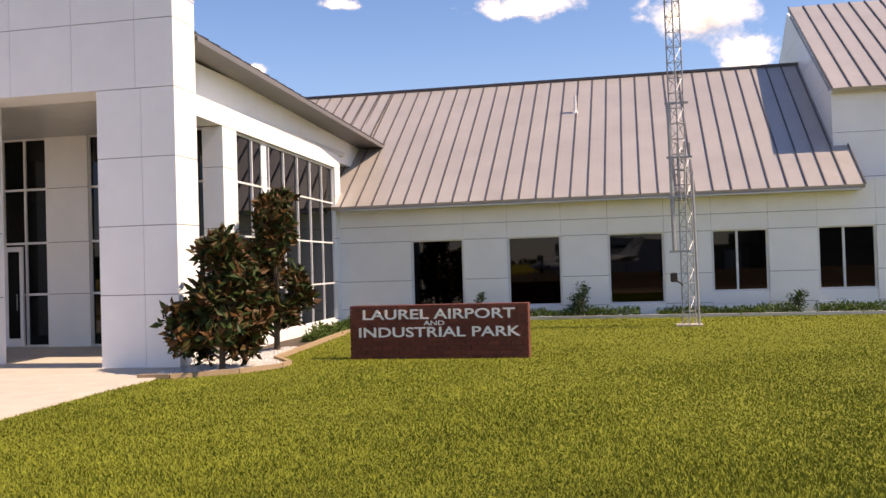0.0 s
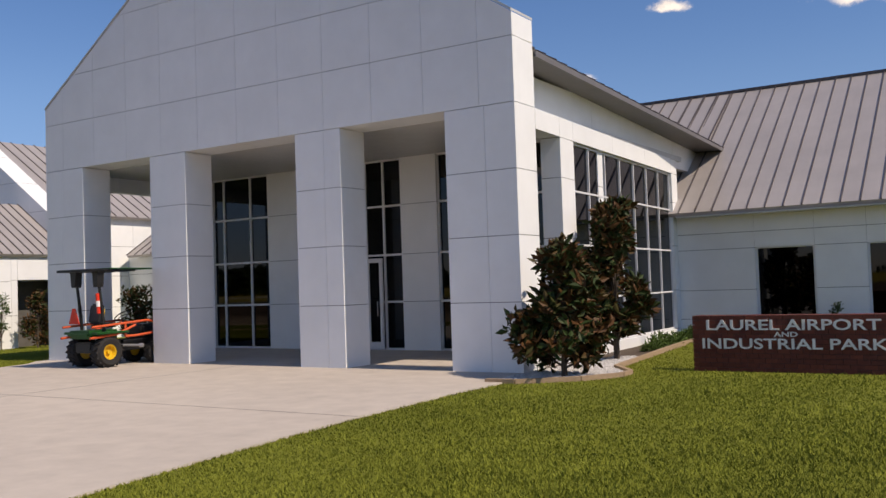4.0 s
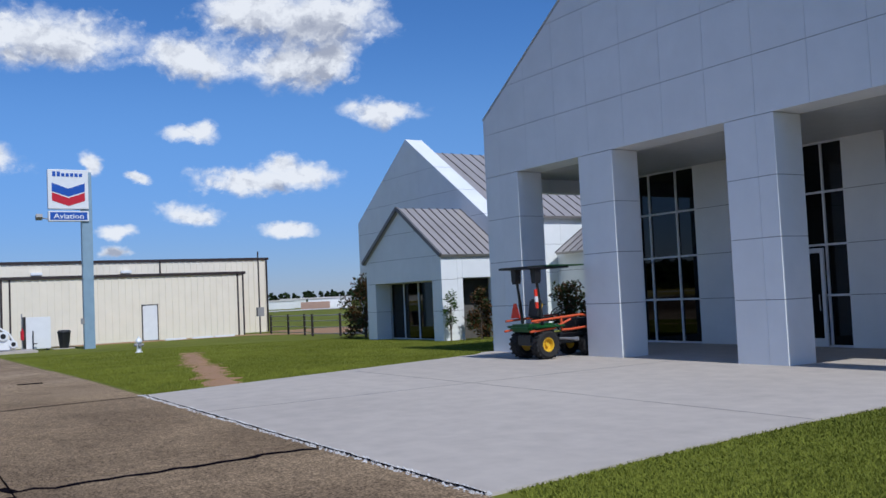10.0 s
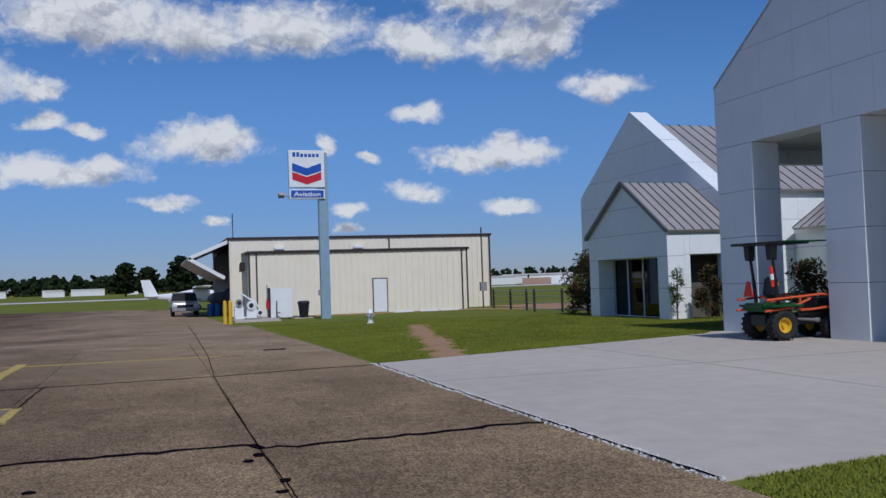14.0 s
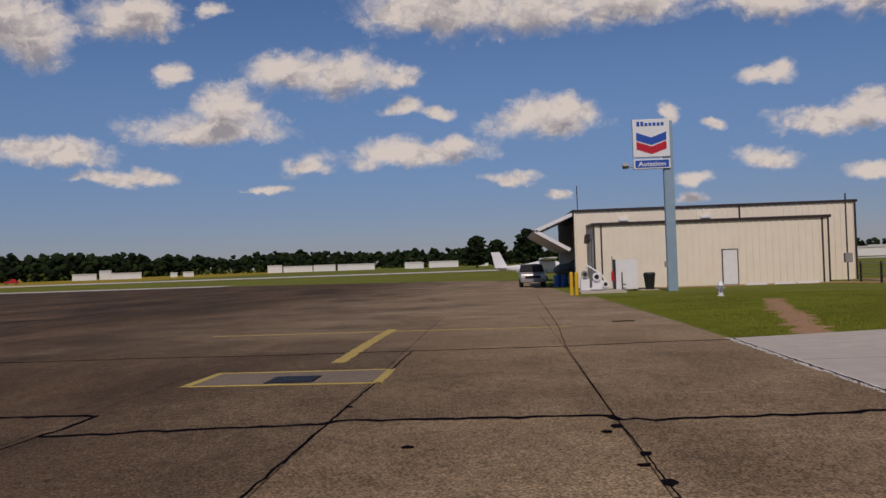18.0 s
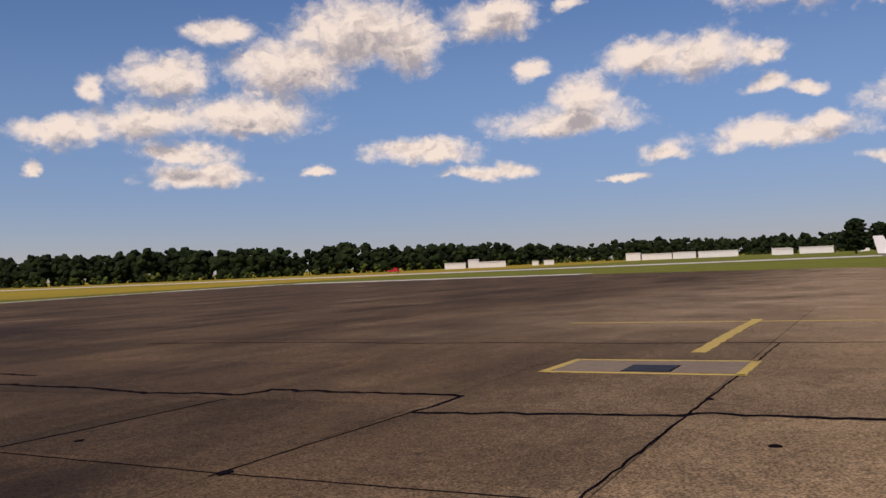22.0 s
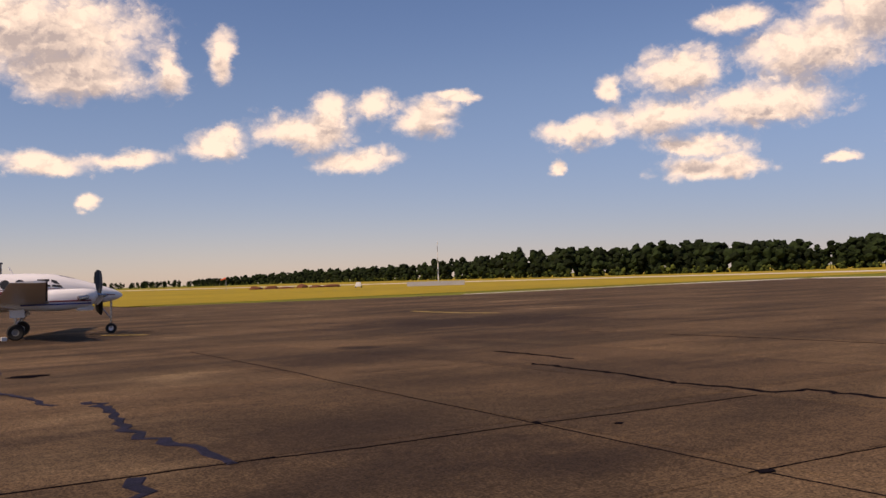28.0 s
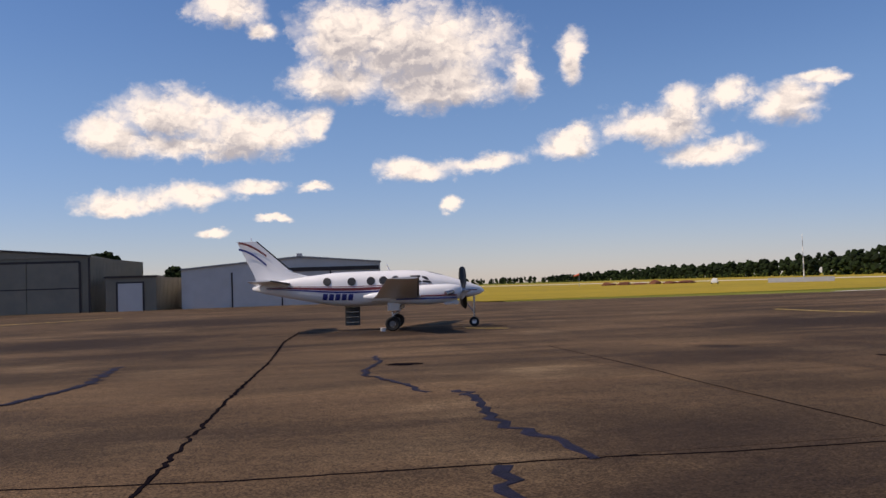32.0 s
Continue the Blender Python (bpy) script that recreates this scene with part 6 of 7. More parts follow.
# hangar fittings
for y in (8.3, 13.9):
    bm = bmesh.new()
    box(bm, HX - 4.0, HX - 3.7, y - 0.35, y + 0.35, 4.2, 4.4, 0.03)
    part("wall_lamp", bm, WHITE, hangar, "white flood lamp box")
bm = bmesh.new()
bar(bm, (HX - 3.9, 16.2, 4.1), (HX - 3.9, 16.2, 5.0), 0.05)
part("downpipe", bm, BROWN, hangar)
bm = bmesh.new()
bar(bm, (HX + 0.7, 21.6, -0.35), (HX + 0.7, 21.6, 5.3), 0.05)
part("service_mast", bm, BROWN, hangar, "dark service mast")
bm = bmesh.new()
bar(bm, (HX - 3.85, 23.9, -0.45), (HX - 3.85, 23.9, 5.1), 0.06)
part("corner_trim", bm, BROWN, hangar)
bm = bmesh.new()
box(bm, HX + 0.6, HX + 0.9, 21.4, 21.85, 0.9, 1.5)
part("meter_box", bm, GREYM, hangar)
bm = bmesh.new()
box(bm, HX - 1.0, HX - 0.2, 5.72, 5.83, -0.3, 3.0)
part("south_door", bm, GREYM, hangar, "grey side door under a dark hood")
bm = bmesh.new()
prism(bm, [(-1.3, 2.7), (-0.1, 2.9), (-0.1, 3.3), (-1.0, 3.2)], (HX, 5.6, 0), (1, 0, 0), (0, -1, 0), 0.3, 0.0)
part("door_hood", bm, BROWN, hangar)
bm = bmesh.new()
box(bm, HX - 21.5, HX - 4.2, 23.9, 24.05, -0.5, 4.95)
part("north_wall", bm, BEIGE, hangar)
bm = bmesh.new()
box(bm, HX - 21.9, HX - 21.7, 4.9, 24.0, -0.5, 4.95)
part("west_wall", bm, BEIGE, hangar)
bm = bmesh.new()
box(bm, HX - 4.3, HX - 4.0, 4.85, 5.0, -0.4, 4.95)
box(bm, HX - 21.5, HX - 4.0, 4.85, 5.0, 4.3, 4.95)
part("door_frame", bm, BROWN, hangar, "dark frame of the open hangar mouth")
# bifold door, folded out
for a, b, lab in (((4.85, 4.85), (2.2, 3.75), "upper leaf of the bifold door"), ((2.2, 3.75), (4.6, 2.35), "lower leaf of the bifold door")):
    bm = bmesh.new()
    d = Vector((0, b[0] - a[0], b[1] - a[1]))
    nn = Vector((0, -d.z, d.y)).normalized()
    q8 = []
    for x in (HX - 21.0, HX - 4.3):
        for (yy, zz), s in ((a, 0.1), (b, 0.1), (b, -0.1), (a, -0.1)):
            q8.append(bm.verts.new(Vector((x, yy, zz)) + nn * s))
    for fcs in ((0, 1, 2, 3), (7, 6, 5, 4), (0, 4, 5, 1), (1, 5, 6, 2), (2, 6, 7, 3), (3, 7, 4, 0)):
        bm.faces.new([q8[i] for i in fcs])
    leaf_ = part("bifold_leaf", bm, DOORM, hangar, lab)
    for x in (HX - 4.25,):
        bm = bmesh.new()
        beam(bm, (x, *a), (x, *b), 0.16, 0.24)
        part("leaf_rail", bm, WHITE, leaf_)
for x in (HX - 21.4, HX - 4.3):
    bm = bmesh.new()
    bar(bm, (x, 5.2, 4.9), (x, 5.2, 6.8), 0.03)
    part("antenna", bm, BROWN, hangar) if x > HX - 10 else bm.free()

# silver SUV
sv = root("suv", (-73.5, 2.15, gz(-74, 2.2)), "silver SUV parked nose-on before the hangar", "car", rot=-90)
sv.scale = (1.08, 1.08, 1.08)
# local: front towards -y is turned to +x
bm = bmesh.new()
secs = [(-2.25, 0.45, 0.85, 0.72), (-2.2, 0.4, 0.98, 0.88), (-1.3, 0.36, 1.08, 0.93), (-1.25, 0.36, 1.1, 0.93), (1.9, 0.36, 1.1, 0.93), (2.25, 0.45, 1.0, 0.85)]
rings = []
for y, z0, z1, hw in secs:
    y = -y
    rings.append([bm.verts.new(v) for v in ((-hw * 0.94, y, z0), (hw * 0.94, y, z0), (hw, y, (z0 + z1) / 2), (hw * 0.93, y, z1), (-hw * 0.93, y, z1), (-hw, y, (z0 + z1) / 2))])
loft(bm, rings)
body = part("body", bm, SILVER, sv, local=True)
body.parent.rotation_mode = "XYZ"
bm = bmesh.new()
rings = []
for y, z0, z1, hw in ((1.15, 1.08, 1.1, 0.88), (0.55, 1.08, 1.62, 0.76), (-1.7, 1.08, 1.66, 0.76), (-2.15, 1.08, 1.12, 0.85)):
    rings.append([bm.verts.new(v) for v in ((-0.9, y, z0), (0.9, y, z0), (hw, y, z1), (-hw, y, z1))])
loft(bm, rings)
part("cabin_glass", bm, BLACK, sv, "dark tinted windows", local=True)
bm = bmesh.new()
box(bm, -0.74, 0.74, -1.75, 0.5, 1.63, 1.7, 0.03)
part("roof", bm, SILVER, sv, local=True)
bm = bmesh.new()
box(bm, -0.55, 0.55, 2.22, 2.29, 0.66, 0.86)
part("grille", bm, BLACK, sv, local=True)
bm = bmesh.new()
box(bm, -0.88, 0.88, 2.15, 2.32, 0.4, 0.6, 0.03)
part("bumper", bm, GREYM, sv, local=True)
for x in (-0.7, 0.7):
    bm = bmesh.new()
    box(bm, x - 0.16, x + 0.16, 2.2, 2.28, 0.72, 0.92, 0.02)
    part("headlight", bm, LENS_, sv, local=True)
    bm = bmesh.new()
    box(bm, x * 1.45 - 0.1, x * 1.45 + 0.1, 0.75, 0.9, 1.08, 1.25, 0.03)
    part("mirror", bm, SILVER, sv, local=True)
    for y in (1.45, -1.35):
        wheel(sv, (x * 1.15, y, 0.36), (1 if x > 0 else -1, 0, 0), 0.36, 0.24, GREYM, rim=0.6)
# blue drums
for k, y in enumerate((4.0, 4.5)):
    bm = bmesh.new()
    bar(bm, (-70.5, y, gz(-70, y) - 0.02), (-70.5, y, gz(-70, y) + 0.9), 0.29, 16)
    tagged(part("drum", bm, BLUEDRUM), "blue steel drum by the hangar door", "drum", "blue drums")


# ---- aircraft ----


def skin(bm, secs, seg=20, power=2.7):
    """A round body: sections of (x, centre z, half width, half height)."""
    rr = []
    for x, zc, hw, hh in secs:
        r = []
        for k in range(seg):
            a = 2 * math.pi * k / seg
            c, s = math.cos(a), math.sin(a)
            r.append(bm.verts.new((x, hw * math.copysign(abs(c) ** (2 / power), c), zc + hh * math.copysign(abs(s) ** (2 / power), s))))
        rr.append(r)
    loft(bm, rr)


def blade_wing(bm, stations, seg=10):
    """A wing: stations of (leading edge x, y, z, chord, thickness)."""
    rr = []
    prof = [(0, 0), (0.03, 0.5), (0.12, 0.85), (0.3, 1.0), (0.6, 0.7), (1.0, 0.04), (0.6, -0.35), (0.3, -0.55), (0.1, -0.5), (0.02, -0.3)]
    for x, y, z, c, t, up in stations:
        rr.append([bm.verts.new((x - u * c, y + (v * t / 2 if up else 0), z + (0 if up else v * t / 2))) for u, v in prof])
    loft(bm, rr)


ka = root("turboprop_aircraft", (-6.2, -46.1, -0.43), "white twin turboprop with maroon and blue stripes, parked chocked", "aircraft", rot=169.5)
ka.scale = (1.07, 1.07, 1.05)
bm = bmesh.new()
FUS = [(4.22, 1.72, 0.05, 0.05), (4.0, 1.74, 0.22, 0.2), (3.5, 1.78, 0.4, 0.36), (2.9, 1.85, 0.53, 0.48), (2.2, 1.95, 0.62, 0.6), (1.4, 2.0, 0.68, 0.76), (0.4, 1.99, 0.70, 0.82), (-1.8, 1.97, 0.70, 0.84), (-2.8, 1.99, 0.66, 0.80), (-4.0, 2.05, 0.5, 0.62), (-5.2, 2.1, 0.32, 0.41), (-6.2, 2.12, 0.16, 0.22), (-6.7, 2.15, 0.04, 0.06)]
skin(bm, FUS)
part("fuselage", bm, ALUW, ka, local=True, smooth=True)


def fus_at(x):
    for a, b in zip(FUS, FUS[1:]):
        if b[0] <= x <= a[0]:
            t = (a[0] - x) / (a[0] - b[0])
            return [a[k] + (b[k] - a[k]) * t for k in range(4)]
    return FUS[0]


def fus_side(x, h, side=-1, off=0.008):
    """A place on the fuselage's side at station x, h above its centre line."""
    _, zc, hw, hh = fus_at(x)
    s = max(-0.98, min(0.98, h / hh))
    c = (1 - abs(s) ** 2.7) ** (1 / 2.7)
    return Vector((x, side * (hw * c + off), zc + h))


for side in (-1, 1):
    for nm, mt, h0, h1, x0, x1 in (("maroon_stripe", STRR, -0.06, 0.06, 3.9, -6.0), ("blue_stripe", STRB, -0.17, -0.09, 3.6, -6.0), ("thin_stripe", STRR, 0.10, 0.13, 2.5, -5.6)):
        bm = bmesh.new()
        prev = None
        for k in range(41):
            x = x0 + (x1 - x0) * k / 40
            rise = 0.12 * max(0, (-2.5 - x) / 3.5)
            row = [bm.verts.new(fus_side(x, h0 * fus_at(x)[3] / 0.75 + rise * 0.3, side, 0.007)), bm.verts.new(fus_side(x, h1 * fus_at(x)[3] / 0.75 + rise * 0.3, side, 0.007))]
            if prev:
                bm.faces.new((prev[0], prev[1], row[1], row[0]))
            prev = row
        part(nm, bm, mt, ka, local=True)
    for x in (0.1, -0.47, -1.05, -1.95, -3.1):
        bm = bmesh.new()
        c = fus_side(x, 0.36, side, 0.0)
        rr = [bm.verts.new(fus_side(x + 0.2 * math.cos(a), 0.36 + 0.2 * math.sin(a), side, 0.012)) for a in [2 * math.pi * k / 16 for k in range(16)]]
        bm.faces.new(rr)
        w = part("cabin_window", bm, ADARK, ka, "round dark cabin window", local=True)
    for nm, pts in (("side_window", ((0.75, 0.2), (1.3, 0.2), (1.25, 0.54), (0.78, 0.54))), ("quarter_window", ((1.36, 0.2), (1.8, 0.16), (1.55, 0.46), (1.33, 0.52)))):
        bm = bmesh.new()
        bm.faces.new([bm.verts.new(fus_side(x, h, side, 0.012)) for x, h in pts])
        part(nm, bm, ADARK, ka, "dark cockpit window", local=True)
bm = bmesh.new()
prev = None
for k in range(9):
    a = math.radians(40 + 100 * k / 8)
    row = []
    for x, f0 in ((1.65, 1.02), (2.25, 1.02)):
        _, zc, hw, hh = fus_at(x)
        row.append(bm.verts.new((x, hw * f0 * math.cos(a), zc + hh * f0 * math.sin(a))))
    if prev:
        bm.faces.new((prev[0], prev[1], row[1], row[0]))
    prev = row
part("windshield", bm, ADARK, ka, "dark curved windshield", local=True)
bm = bmesh.new()
for k in range(5):
    x = -1.9 - k * 0.3
    for i in range(5):
        h0, h1 = -0.52 + i * 0.06, -0.46 + i * 0.06
        lean = 0.2 * (h0 + 0.4)
        bm.faces.new([bm.verts.new(fus_side(xx + lean, h, -1, 0.014)) for xx, h in ((x, h0), (x - 0.22, h0), (x - 0.22, h1), (x, h1))])
part("registration_bars", bm, STRB, ka, "dark blue bars for the registration", local=True)
for side, nm in ((-1, "right_wing"), (1, "left_wing")):
    bm = bmesh.new()
    st = [(1.45, side * 0.4, 1.36, 2.5, 0.36, False), (1.4, side * 2.0, 1.5, 2.35, 0.34, False), (1.2, side * 3.0, 1.64, 1.85, 0.27, False), (1.35, side * 7.6, 2.36, 1.2, 0.11, False)]
    blade_wing(bm, st)
    wg = part(nm, bm, ALUW, ka, local=True, smooth=False)
    bm = bmesh.new()
    blade_wing(bm, [(1.25, side * 3.02, 1.64, 0.2, 0.16, False), (1.39, side * 7.5, 2.35, 0.14, 0.09, False)])
    part("deice_boot", bm, DEICE, wg, "black de-icing boot", local=True)
    bm = bmesh.new()
    skin(bm, [(3.15, 1.75, 0.16, 0.16), (3.05, 1.72, 0.27, 0.3), (2.6, 1.66, 0.36, 0.42), (1.6, 1.62, 0.4, 0.46), (0.4, 1.6, 0.36, 0.38), (-0.9, 1.6, 0.16, 0.16), (-1.3, 1.62, 0.04, 0.04)], 16)
    bmesh.ops.translate(bm, verts=bm.verts, vec=(0, side * 2.05, 0))
    nac = part("engine_nacelle", bm, ALUW, ka, local=True, smooth=True)
    for hh, mt in ((-0.08, STRR), (-0.2, STRB)):
        bm = bmesh.new()
        box(bm, 0.2, 2.9, side * 2.05 - 0.405, side * 2.05 + 0.405, 1.62 + hh, 1.62 + hh + 0.06)
        part("nacelle_stripe", bm, mt, nac, local=True)
    bm = bmesh.new()
    box(bm, 2.3, 3.0, side * 2.05 - 0.2, side * 2.05 + 0.2, 1.14, 1.32, 0.05)
    part("air_intake", bm, ALUW, nac, local=True)
    bm = bmesh.new()
    for s2 in (-1, 1):
        bar(bm, (2.75, side * 2.05 + s2 * 0.3, 1.72), (2.4, side * 2.05 + s2 * 0.52, 1.66), 0.1, 10, 0.11)
    part("exhaust_stack", bm, CHROME, nac, local=True)
    bm = bmesh.new()
    bar(bm, (3.12, side * 2.05, 1.75), (3.55, side * 2.05, 1.75), 0.16, 14, 0.02)
    sp = part("spinner", bm, CHROME, ka, "polished propeller spinner", local=True)
    for k in range(3):
        a = math.radians(75 + 120 * k + (20 if side > 0 else 0))
        m = Matrix.Translation((3.22, side * 2.05, 1.75)) @ Matrix.Rotation(a - math.pi / 2, 4, "X")
        bm = bmesh.new()
        rr = []
        for z, c, th in ((0.1, 0.16, 0.13), (0.4, 0.34, 0.1), (0.8, 0.38, 0.08), (1.08, 0.32, 0.05), (1.14, 0.18, 0.02)):
            tw = math.radians(66 - 20 * z)
            rr.append([bm.verts.new(m @ Vector((u * c * math.sin(tw) + v * th * math.cos(tw), u * c * math.cos(tw) - v * th * math.sin(tw), z))) for u, v in ((-0.5, 0), (0, 0.5), (0.5, 0), (0, -0.5))])
        loft(bm, rr)
        part("propeller_blade", bm, ADARK, sp, local=True)
    # main gear
    bm = bmesh.new()
    bar(bm, (0.0, side * 2.05, 1.4), (0.0, side * 2.05, 0.35), 0.06, 10)
    bar(bm, (0.5, side * 2.05, 1.35), (0.05, side * 2.05, 0.7), 0.03, 8)
    gear = part("main_gear_leg", bm, CHROME, ka, local=True)
    for s2 in (-1, 1):
        bm = bmesh.new()
        box(bm, -0.2, 0.35, side * 2.05 + s2 * 0.3 - 0.012, side * 2.05 + s2 * 0.3 + 0.012, 0.95, 1.3)
        part("gear_door", bm, ALUW, gear, local=True)
    for s2 in (-1, 1):
        wheel(ka, (0.0, side * 2.05 + s2 * 0.16, 0.34), (0, s2, 0), 0.34, 0.24, GREYM, name="main_wheel", rim=0.42)
    # tailplane
    bm = bmesh.new()
    blade_wing(bm, [(-4.9, side * 0.1, 2.3, 1.6, 0.18, False), (-5.3, side * 2.7, 2.46, 1.1, 0.09, False)])
    tp = part("tailplane", bm, ALUW, ka, local=True)
    bm = bmesh.new()
    blade_wing(bm, [(-4.86, side * 0.3, 2.31, 0.16, 0.12, False), (-5.27, side * 2.7, 2.46, 0.12, 0.08, False)])
    part("deice_boot", bm, DEICE, tp, local=True)
bm = bmesh.new()
blade_wing(bm, [(-3.2, 0, 2.45, 3.3, 0.14, True), (-4.7, 0, 2.85, 1.95, 0.16, True), (-6.45, 0, 4.42, 0.95, 0.09, True)])
fin = part("tail_fin", bm, ALUW, ka, local=True)
bm = bmesh.new()
blade_wing(bm, [(-4.85, 0, 3.0, 0.2, 0.15, True), (-6.42, 0, 4.42, 0.14, 0.09, True)])
part("deice_boot", bm, DEICE, fin, local=True)
for (za, zb2, zc2), mt in (((4.42, 4.3, 3.75), STRR), ((4.1, 3.95, 3.3), STRB)):
    for side in (-1, 1):
        bm = bmesh.new()
        prev = None
        for k in range(9):
            t = k / 8
            x = -7.3 + t * 1.3
            z = za - (za - zc2) * t ** 1.6
            row = [bm.verts.new((x, side * 0.085, z)), bm.verts.new((x, side * 0.085, z - 0.1))]
            if prev:
                bm.faces.new((prev[0], prev[1], row[1], row[0]))
            prev = row
        part("fin_stripe", bm, mt, fin, local=True)
bm = bmesh.new()
bar(bm, (-6.7, 0, 4.4), (-6.72, 0, 4.62), 0.02, 6)
bar(bm, (-0.2, 0, 2.78), (-0.35, 0, 3.1), 0.03, 6)
part("antenna", bm, ALUW, ka, local=True)
bm = bmesh.new()
bar(bm, (3.75, 0, 1.5), (3.72, 0, 0.25), 0.05, 10)
bar(bm, (3.2, 0, 1.4), (3.7, 0, 0.7), 0.025, 8)
part("nose_gear_leg", bm, CHROME, ka, local=True)
wheel(ka, (3.72, 0, 0.24), (0, -1, 0), 0.24, 0.18, WHITE, name="nose_wheel", rim=0.45)
bm = bmesh.new()
obox(bm, pose(-2.1, 0.95, 0.74, -8, 0, 0), 0.72, 0.1, 1.1)
air = part("airstair_door", bm, ADARK, ka, "lowered airstair door", local=True)
for k in range(4):
    bm = bmesh.new()
    obox(bm, pose(-2.1, 0.87, 0.36 + k * 0.25), 0.6, 0.16, 0.03)
    part("step", bm, CHROME, air, local=True)
for a in ((0.55, -2.0), (0.55, 2.0)):
    m = ka.matrix_basis @ Matrix.Translation((a[0] - 1.0, a[1], 0.0))
    bm = bmesh.new()
    obox(bm, Matrix.Translation(m.translation + Vector((0, 0, 0.09))), 0.22, 0.3, 0.16)
    tagged(part("wheel_chock", bm, WHITE), "white wheel chock beside the main gear", "chock", "wheel chocks")

# light aircraft beyond the car, tail towards the field
lp = root("light_aircraft", (-95.0, 4.15, -0.43), "white high-wing light aircraft, tail outward", "aircraft", rot=90)
lp.scale = (1.04, 1.04, 1.04)
bm = bmesh.new()
skin(bm, [(2.4, 1.2, 0.2, 0.2), (2.2, 1.2, 0.45, 0.42), (1.2, 1.3, 0.55, 0.6), (-0.4, 1.35, 0.55, 0.65), (-2.0, 1.3, 0.35, 0.4), (-4.6, 1.35, 0.1, 0.16)], 14)
part("fuselage", bm, ALUW, lp, local=True, smooth=True)
bm = bmesh.new()
blade_wing(bm, [(1.0, -5.4, 2.25, 1.2, 0.12, False), (1.1, -1, 2.1, 1.6, 0.2, False), (1.1, 1, 2.1, 1.6, 0.2, False), (1.0, 5.4, 2.25, 1.2, 0.12, False)])
part("wing", bm, ALUW, lp, local=True)
bm = bmesh.new()
blade_wing(bm, [(-3.6, 0, 1.4, 1.3, 0.1, True), (-4.4, 0, 3.0, 0.85, 0.06, True)])
part("tail_fin", bm, ALUW, lp, local=True)
bm = bmesh.new()
blade_wing(bm, [(-3.9, -1.7, 1.4, 0.7, 0.05, False), (-3.7, 0, 1.4, 1.0, 0.08, False), (-3.9, 1.7, 1.4, 0.7, 0.05, False)])
part("tailplane", bm, ALUW, lp, local=True)
for c in ((0, -1.2), (0, 1.2), (1.9, 0)):
    wheel(lp, (c[0], c[1], 0.26), (0, 1, 0), 0.26, 0.16, WHITE, name="wheel")
    bm = bmesh.new()
    bar(bm, (c[0], c[1], 0.26), (c[0], c[1] * 0.4, 1.0), 0.04, 6)
    part("gear_leg", bm, ALUW, lp, local=True)
# low-wing aircraft in the hangar mouth
gp = root("trainer_aircraft", (-77.5, 6.6, -0.43), "grey low-wing aircraft in the hangar mouth", "aircraft", rot=-75)
bm = bmesh.new()
skin(bm, [(2.6, 1.25, 0.15, 0.15), (2.2, 1.25, 0.5, 0.45), (0.8, 1.3, 0.6, 0.6), (-1.0, 1.35, 0.55, 0.55), (-4.8, 1.5, 0.1, 0.2)], 14)
part("fuselage", bm, GREYM, gp, local=True, smooth=True)
bm = bmesh.new()
blade_wing(bm, [(0.7, -4.8, 1.2, 1.1, 0.1, False), (0.9, 0, 1.0, 1.7, 0.2, False), (0.7, 4.8, 1.2, 1.1, 0.1, False)])
part("wing", bm, WHITE, gp, local=True)
bm = bmesh.new()
skin(bm, [(1.1, 1.8, 0.2, 0.1), (0.6, 1.9, 0.42, 0.3), (-0.6, 1.9, 0.42, 0.32), (-1.5, 1.8, 0.1, 0.05)], 12)
part("canopy", bm, ADARK, gp, local=True, smooth=True)
for c in ((0, -1.3), (0, 1.3), (1.9, 0)):
    wheel(gp, (c[0], c[1], 0.24), (0, 1, 0), 0.24, 0.15, GREYM, name="wheel")
    bm = bmesh.new()
    bar(bm, (c[0], c[1], 0.24), (c[0], c[1], 1.1), 0.04, 6)
    part("gear_leg", bm, STEEL, gp, local=True)

# ---- fence right of the hangar ----
fence = root("fence", (-45, 20, -0.2), "low wire fence on dark posts beyond the grass", "fence")
FP = [(-57.0, 21.5), (-53.5, 21.3), (-50.2, 21.0), (-47.2, 20.2), (-44.4, 20.6), (-42.0, 21.4)]
for x, y in FP:
    bm = bmesh.new()
    bar(bm, (x, y, gz(x, y) - 0.05), (x, y, gz(x, y) + 1.25), 0.07, 8)
    part("post", bm, BROWN, fence)
for (x0, y0), (x1, y1) in zip(FP, FP[1:]):
    for z in (0.15, 0.5, 0.85, 1.15):
        bm = bmesh.new()
        bar(bm, (x0, y0, gz(x0, y0) + z), (x1, y1, gz(x1, y1) + z), 0.02 if z < 1 else 0.03, 6)
        part("wire" if z < 1 else "top_rail", bm, GREYM, fence)
bm = bmesh.new()
bar(bm, (-46.0, 21.8, -0.25), (-43.6, 23.4, 1.9), 0.05, 6)
tagged(part("guy_wire_guard", bm, YPAINT), "yellow guy wire guard by the fence", "guy guard")

